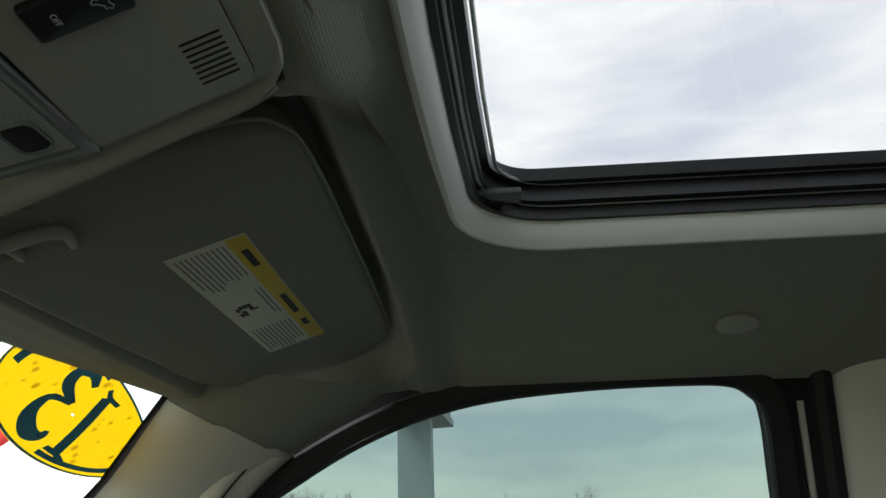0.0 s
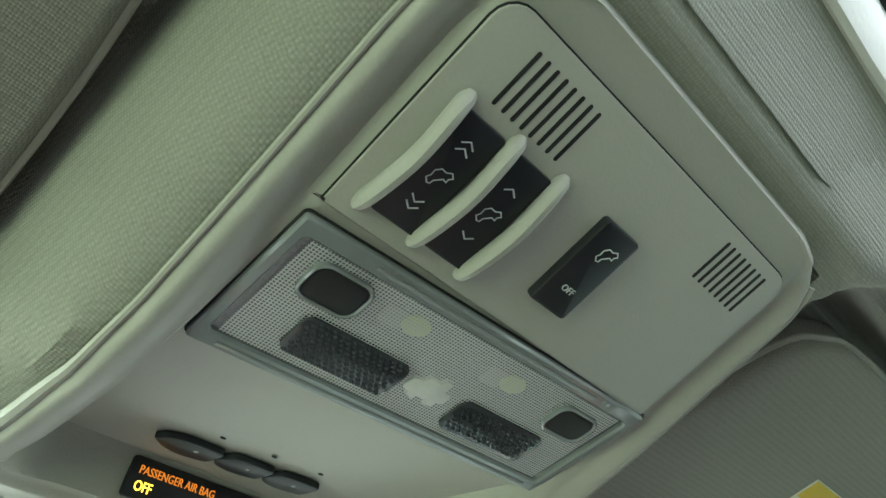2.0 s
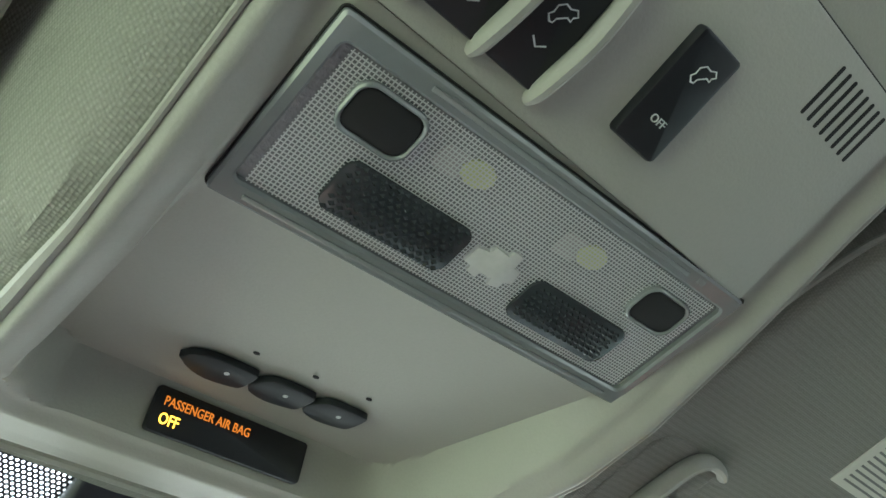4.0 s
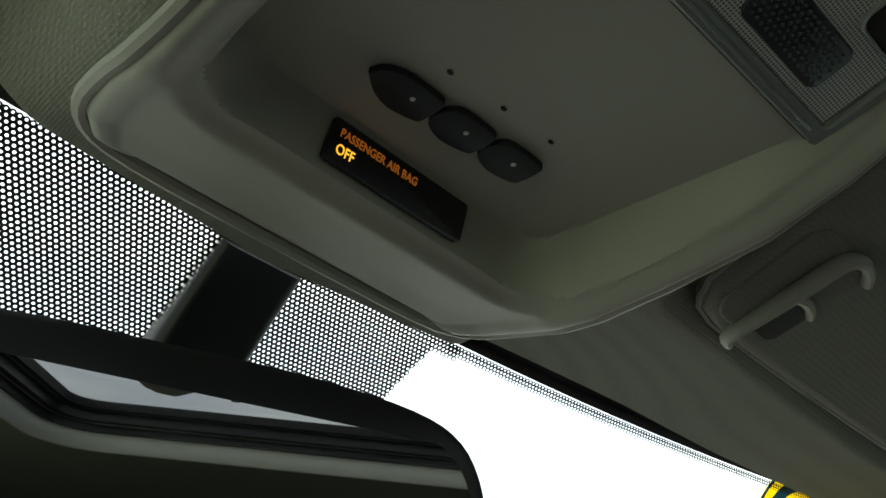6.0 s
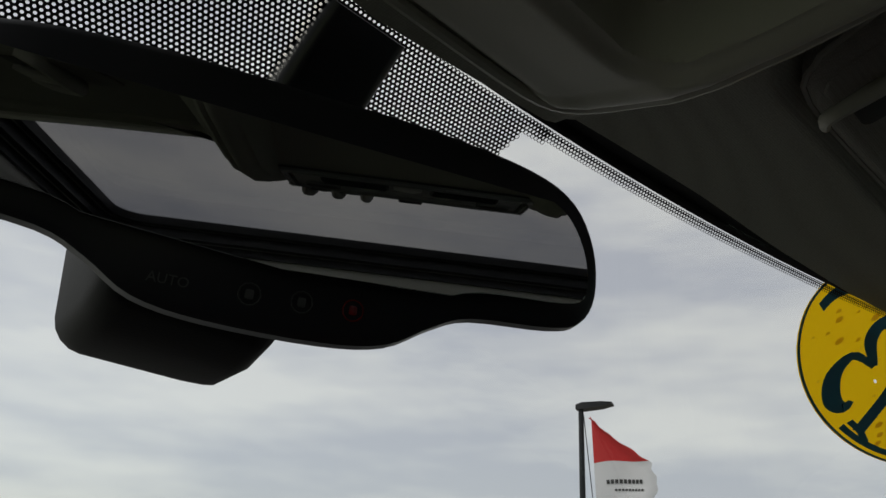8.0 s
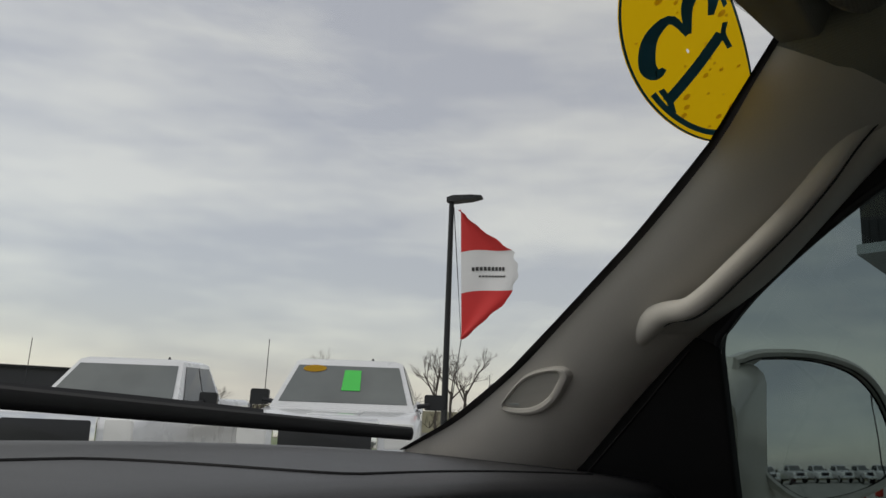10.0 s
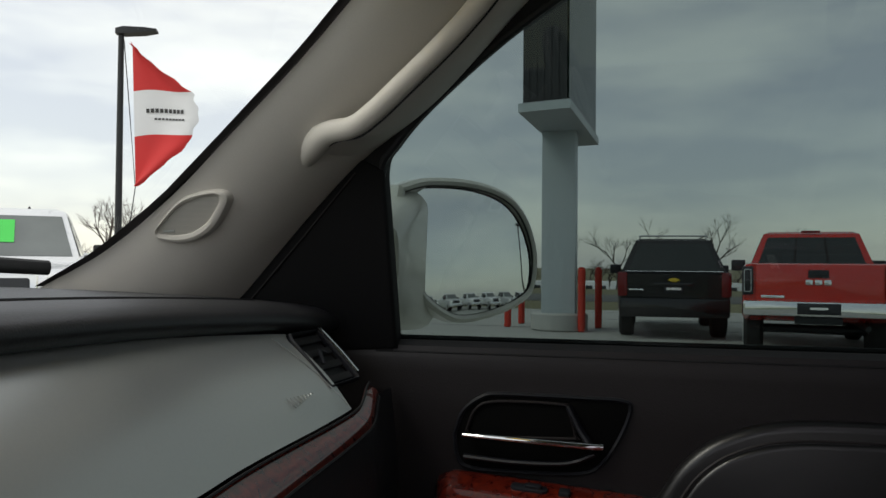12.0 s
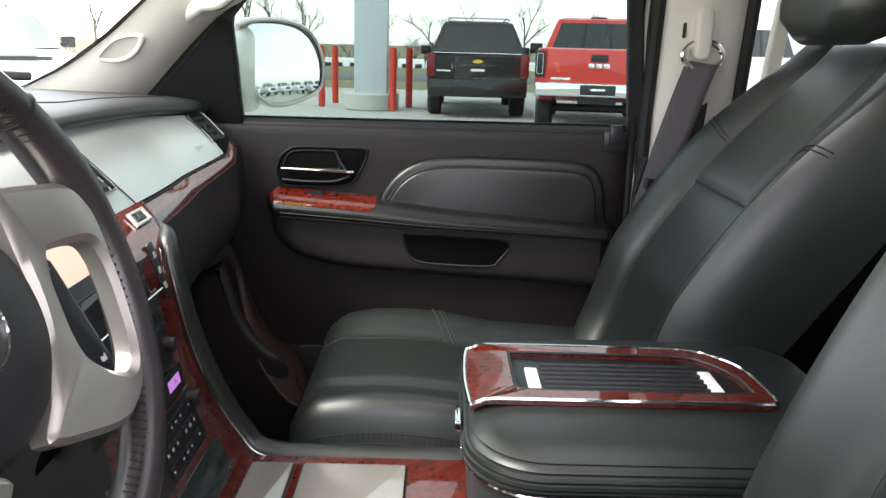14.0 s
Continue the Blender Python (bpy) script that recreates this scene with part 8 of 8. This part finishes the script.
tagged(put_mesh("ground", grid(lambda u, v: (u, v, field_z(u)), [-1500, -700, -300, -100, 0, 39] + span(46, 160, 18) + [220, 400, 800, 1500], span(-1500, 1500, 31)), GRASS), "winter grass field reaching the horizon", "ground", kind="structure")
# unseen strip, added to send green light in from the driver's side
tagged(put_mesh("ground_green_bounce", slab([(-40, -60), (-1.3, -60), (-1.3, 34), (-40, 34)], lambda u, v, w: Vector((u, v, w)), 0.018, 0.004), GREENBOUNCE), "unseen green ground strip added to bounce light into the car", "lawn", kind="structure")
tagged(put_mesh("pavement", slab([(-1.3, -60), (24, -60), (24, 34), (-1.3, 34)], lambda u, v, w: Vector((u, v, w)), 0.02, 0.005), LOT), "pale concrete sales lot", "pavement", kind="structure")
tagged(put_mesh("road", slab([(30, -300), (37, -300), (37, 300), (30, 300)], lambda u, v, w: Vector((u, v, w)), 0.015, 0.004), ASPHALT), "grey asphalt road beyond the lot", "road", kind="structure")
for k in range(3, 12):
    put_mesh("slab_joint", slab(rrect(0.02, 47, 0.001, 2), lambda u, v, w: Vector((-10 + k * 3 + u, -13 + v, 0.0195 + w)), 0.004, 0.001), DARKSTEEL, bpy.data.objects["pavement"], smooth=False)


def build_sign():
    ob = thing("pylon_sign", "grey steel pylon carrying a dark electronic sign", "sign")
    put_mesh("footing", cylinder(0.58, 0.36, (16.4, 1.42, 0.02), "z", 32, 0.03), CONCRETE, ob, "round concrete footing")
    put_mesh("post", slab(rrect(0.34, 0.34, 0.01), lambda u, v, w: Vector((16.4 + u, 1.42 + v, 0.36 + w)), 3.9, 0.005), GREYMETAL, ob, "square grey steel post")
    d = Vector((4.25, -0.31, 0)).normalized()
    s = Vector((0.25, 0.83, 0)).normalized()
    n = Vector((13.8, 1.08, 0))
    def p(a, b, z):
        q = n + d * a + s * b
        return Vector((q.x, q.y, z))
    def blk(a0, a1, b0, b1, z0, z1):
        return loft([[p(a0, b0, z), p(a1, b0, z), p(a1, b1, z), p(a0, b1, z)] for z in (z0, z1)])
    put_mesh("sign_base", blk(-0.06, 4.36, -0.06, 0.93, 4.08, 4.24), GREYMETAL, ob, "grey sign base", smooth=False)
    box_ = put_mesh("sign_box", blk(0, 4.3, 0.02, 0.85, 4.24, 8.6), DARKSTEEL, ob, "dark sign housing", smooth=False)
    put_mesh("screen", blk(0.08, 4.2, -0.012, 0.03, 4.30, 8.5), SCREEN, box_, "dark green unlit screen", smooth=False)
    for k in range(1, 6):
        put_mesh("panel_line", blk(-0.008, 0.004, 0.02 + k * 0.14, 0.026 + k * 0.14, 4.24, 8.6), RUBBER, box_, smooth=False)
    return ob


build_sign()
for x, y in ((15.97, 0.945), (17.06, 0.655), (16.8, 2.55), (17.9, 2.40)):
    b = thing("bollard", "red sleeved safety bollard on the concrete", "bollard", "red bollards")
    put_mesh("sleeve", cylinder(0.075, 1.27, (0, 0, 0.02), "z", 20, 0.02), BOLLARD, b)
    put_mesh("cap", cylinder(0.072, 0.035, (0, 0, 1.285), "z", 20, 0.025, 0.05), BOLLARD, b)
    b.location = (x, y, 0)


def build_post(x, y, h, flag=True, turn=0.0):
    ob = thing("street_lamp", "dark lot light pole" + (" with a torn red and white flag" if flag else ""), "street lamp", "lot lamps")
    put_mesh("pole", cylinder(0.075, h, (0, 0, 0.02), "z", 14, 0.01, 0.055), DARKSTEEL, ob)
    put_mesh("base", cylinder(0.26, 0.6, (0, 0, 0.02), "z", 18, 0.03), CONCRETE, ob)
    d = Vector((math.cos(turn), math.sin(turn), 0))
    q = Vector((-d.y, d.x, 0))
    c = Vector((0, 0, h + 0.02))
    loops = []
    for t, w, z0, z1 in ((-0.10, 0.08, -0.04, 0.06), (0.05, 0.14, -0.05, 0.09), (0.45, 0.15, -0.01, 0.09), (0.68, 0.13, 0.04, 0.075)):
        loops.append([c + d * t + q * u + Vector((0, 0, v)) for u, v in ((-w, z0), (w, z0), (w, z1), (-w, z1))])
    put_mesh("lamp_head", loft(loops), DARKSTEEL, ob, "flat dark lamp head")
    ob.location = (x, y, 0)
    return ob


build_post(13.62, 9.80, 5.85, True, math.atan2(-0.62, 0.26))
build_post(20.0, -24.0, 6.5, False, 2.0)
build_post(9.0, -30.0, 6.5, False, 2.0)


def build_flag():
    ob = thing("flag", "torn red and white vertical banner flag on a pole", "flag")

    def fn(u, v):
        # u from the pole outwards, v from the top down
        hoist = Vector((13.55, 9.50 - 0.12 * v, lerp(5.60, 2.82, v)))
        reach = table([0, 0.1, 0.2, 0.35, 0.45, 0.52, 0.62, 0.71, 0.81, 0.92, 1.0], [0.05, 0.42, 0.82, 1.46, 1.52, 1.52, 1.44, 1.30, 0.94, 0.52, 0.12])(v)
        sag = table([0, 0.3, 0.6, 1.0], [-0.05, -0.10, -0.02, 0.06])(v)
        wave = 0.09 * math.sin(u * 7 + v * 3.0) * u
        edge = 0.0
        if u > 0.97:
            edge = 0.05 * math.sin(v * 43) * math.sin(v * 17 + 1)
        return (hoist.x - wave * 0.8 - 0.18 * u, hoist.y - (reach + edge) * u, hoist.z + sag * u * min(1, reach / 1.2) + 0.03 * math.sin(u * 5))
    for a, b, m in ((0, 0.335, FLAGR), (0.335, 0.655, FLAGW), (0.655, 1.0, FLAGR)):
        put_mesh("flag_band", grid(fn, span(0, 1, 30), span(a, b, 16)), m, ob, "red cloth" if m is FLAGR else "white cloth")
    for v, u0, u1, h in ((0.485, 0.20, 0.80, 0.075), (0.545, 0.32, 0.82, 0.035)):
        n = 9
        for k in range(n):
            a, b = lerp(u0, u1, k / n), lerp(u0, u1, (k + 0.72) / n)
            vs = [Vector(fn(uu, vv)) + Vector((-0.012, 0, 0)) for uu, vv in ((a, v - h / 5), (b, v - h / 5), (b, v + h / 5), (a, v + h / 5))]
            put_mesh("print_bar", (vs, [(0, 1, 2, 3)]), INK, ob, smooth=False)
    put_mesh("halyard", tube([(13.6, 9.72, 5.7), (13.58, 9.55, 4.2), (13.6, 9.42, 2.8), (13.6, 9.70, 0.9)], 0.010, 5), DARKSTEEL, ob)
    return ob


build_flag()

bld = thing("low_building", "long low dark grey clad building", "building")
put_mesh("wall", slab(rrect(24, 7, 0.1), lambda u, v, w: Vector((12 + u * 0.95 + v * 0.3, 62 + v - u * 0.31, w)), 2.95, 0.05), BUILD, bld, smooth=False)
put_mesh("roof_edge", slab(rrect(24.2, 7.2, 0.1), lambda u, v, w: Vector((12 + u * 0.95 + v * 0.3, 62 + v - u * 0.31, 2.93 + w)), 0.16, 0.02), DARKSTEEL, bld, smooth=False)


def build_trailer(x, y, turn, ln):
    ob = thing("travel_trailer", "distant white travel trailer on the field", "trailer", "travel trailers")
    put_mesh("body", slab(rrect(ln / 2, 1.25, 0.2), lambda u, v, w: Vector((u, v, 0.6 + w)), 2.5, 0.12), WHITEPAINT, ob)
    for s in (-1, 1):
        for k in (-0.3, 0.05, 0.34):
            put_mesh("window", slab(rrect(0.55, 0.35, 0.05), frame_of((k * ln, s * 1.25, 2.0), (s * -1, 0, 0) if s > 0 else (1, 0, 0), (0, 0, 1)), 0.02, 0.005), CARGLASS, ob, "dark window")
        put_mesh("stripe", slab(rrect(ln * 0.46, 0.12, 0.02), frame_of((0, s * 1.25, 1.25), (s * -1, 0, 0) if s > 0 else (1, 0, 0), (0, 0, 1)), 0.012, 0.004), SILVERPAINT, ob)
        put_mesh("wheel", cylinder(0.36, 0.22, (0.2, s * 1.05 - 0.11, 0.36), "y", 16, 0.04), TYRE, ob)
    ob.matrix_world = pose(x, y, field_z(x), 0, 0, turn)
    return ob


for x, y, a, ln in ((132, 3.5, 85, 7.5), (140, -14.5, 95, 8.5), (128, -26, 88, 7), (136, 17, 92, 6.5), (148, -57, 90, 8), (124, 46, 80, 8)):
    build_trailer(x, y, a, ln)


def branch_mesh(rnd, height, spread, depth, sides=4):
    vs, fs = [], []

    def limb(p, d, ln, r, k):
        q = p + d * ln
        a = Vector((d.y, -d.x, 0.01)).normalized()
        b = d.cross(a).normalized()
        k0 = len(vs)
        mid = p.lerp(q, 0.5) + a * ln * rnd.uniform(-0.06, 0.06)
        for c, rr in ((p, r), (mid, r * 0.8), (q, r * 0.55)):
            for j in range(sides):
                t = 2 * math.pi * j / sides
                vs.append(c + a * (rr * math.cos(t)) + b * (rr * math.sin(t)))
        for m in range(2):
            for j in range(sides):
                i0, i1 = k0 + m * sides + j, k0 + m * sides + (j + 1) % sides
                fs.append((i0, i1, i1 + sides, i0 + sides))
        if k <= 0:
            return
        for j in range(3 if k > 1 else 4):
            w = Vector((rnd.uniform(-1, 1), rnd.uniform(-1, 1), rnd.uniform(-0.15, 0.7)))
            nd = (d * 0.9 + w * spread).normalized()
            st = p.lerp(q, rnd.uniform(0.45, 1.0))
            limb(st, nd, ln * rnd.uniform(0.5, 0.78), r * 0.5, k - 1)
    limb(Vector((0, 0, 0)), Vector((rnd.uniform(-0.05, 0.05), 0, 1)), height * 0.36, height * 0.020, depth)
    return vs, fs


TREES = ((58, 10.0, 7.5), (72, 5.2, 8.0), (75, -2.5, 7.0), (80, -8, 8), (64, 15.5, 9.0), (70, 30, 9), (40, 27, 7), (48, 35, 8), (85, -18, 9), (78, -30, 9), (60, 42, 9), (90, 18, 10), (55, 52, 8), (82, 1.0, 7))
rt = random.Random(11)
for x, y, h in TREES:
    t = thing("bare_tree", "bare winter tree with fine grey branches", "tree", "bare trees")
    v, f = branch_mesh(rt, h - 0.9 * field_z(x), 0.80, 5, 3)
    put_mesh("trunk_and_limbs", (v, f), BARK, t, smooth=False)
    t.location = (x, y, field_z(x))
sap = thing("bare_sapling", "thin leafless sapling with few twigs", "tree")
v, f = branch_mesh(random.Random(5), 3.6, 0.35, 2)
put_mesh("stem_and_twigs", (v, f), BARK, sap, smooth=False)
sap.location = (24.0, -1.35, 0)

vs, fs = [], []
rw = random.Random(21)
wood_kinds = [branch_mesh(random.Random(40 + k), 1.0, 0.9, 4, 3) for k in range(6)]
for k in range(300):
    a = rw.uniform(-1.1, 1.75)
    r = rw.uniform(120, 230)
    h = rw.uniform(5.0, 11.0)
    c, sn = math.cos(k * 2.4), math.sin(k * 2.4)
    x, y = r * math.cos(a), r * math.sin(a)
    k0 = len(vs)
    wv, wf = wood_kinds[k % 6]
    vs += [Vector((x + h * 1.2 * (p.x * c - p.y * sn), y + h * 1.2 * (p.x * sn + p.y * c), h * p.z + field_z(x))) for p in wv]
    fs += [tuple(i + k0 for i in q) for q in wf]
tagged(put_mesh("backdrop", (vs, fs), BARK, smooth=False), "distant bare woods along the horizon", "woods", kind="stuff")
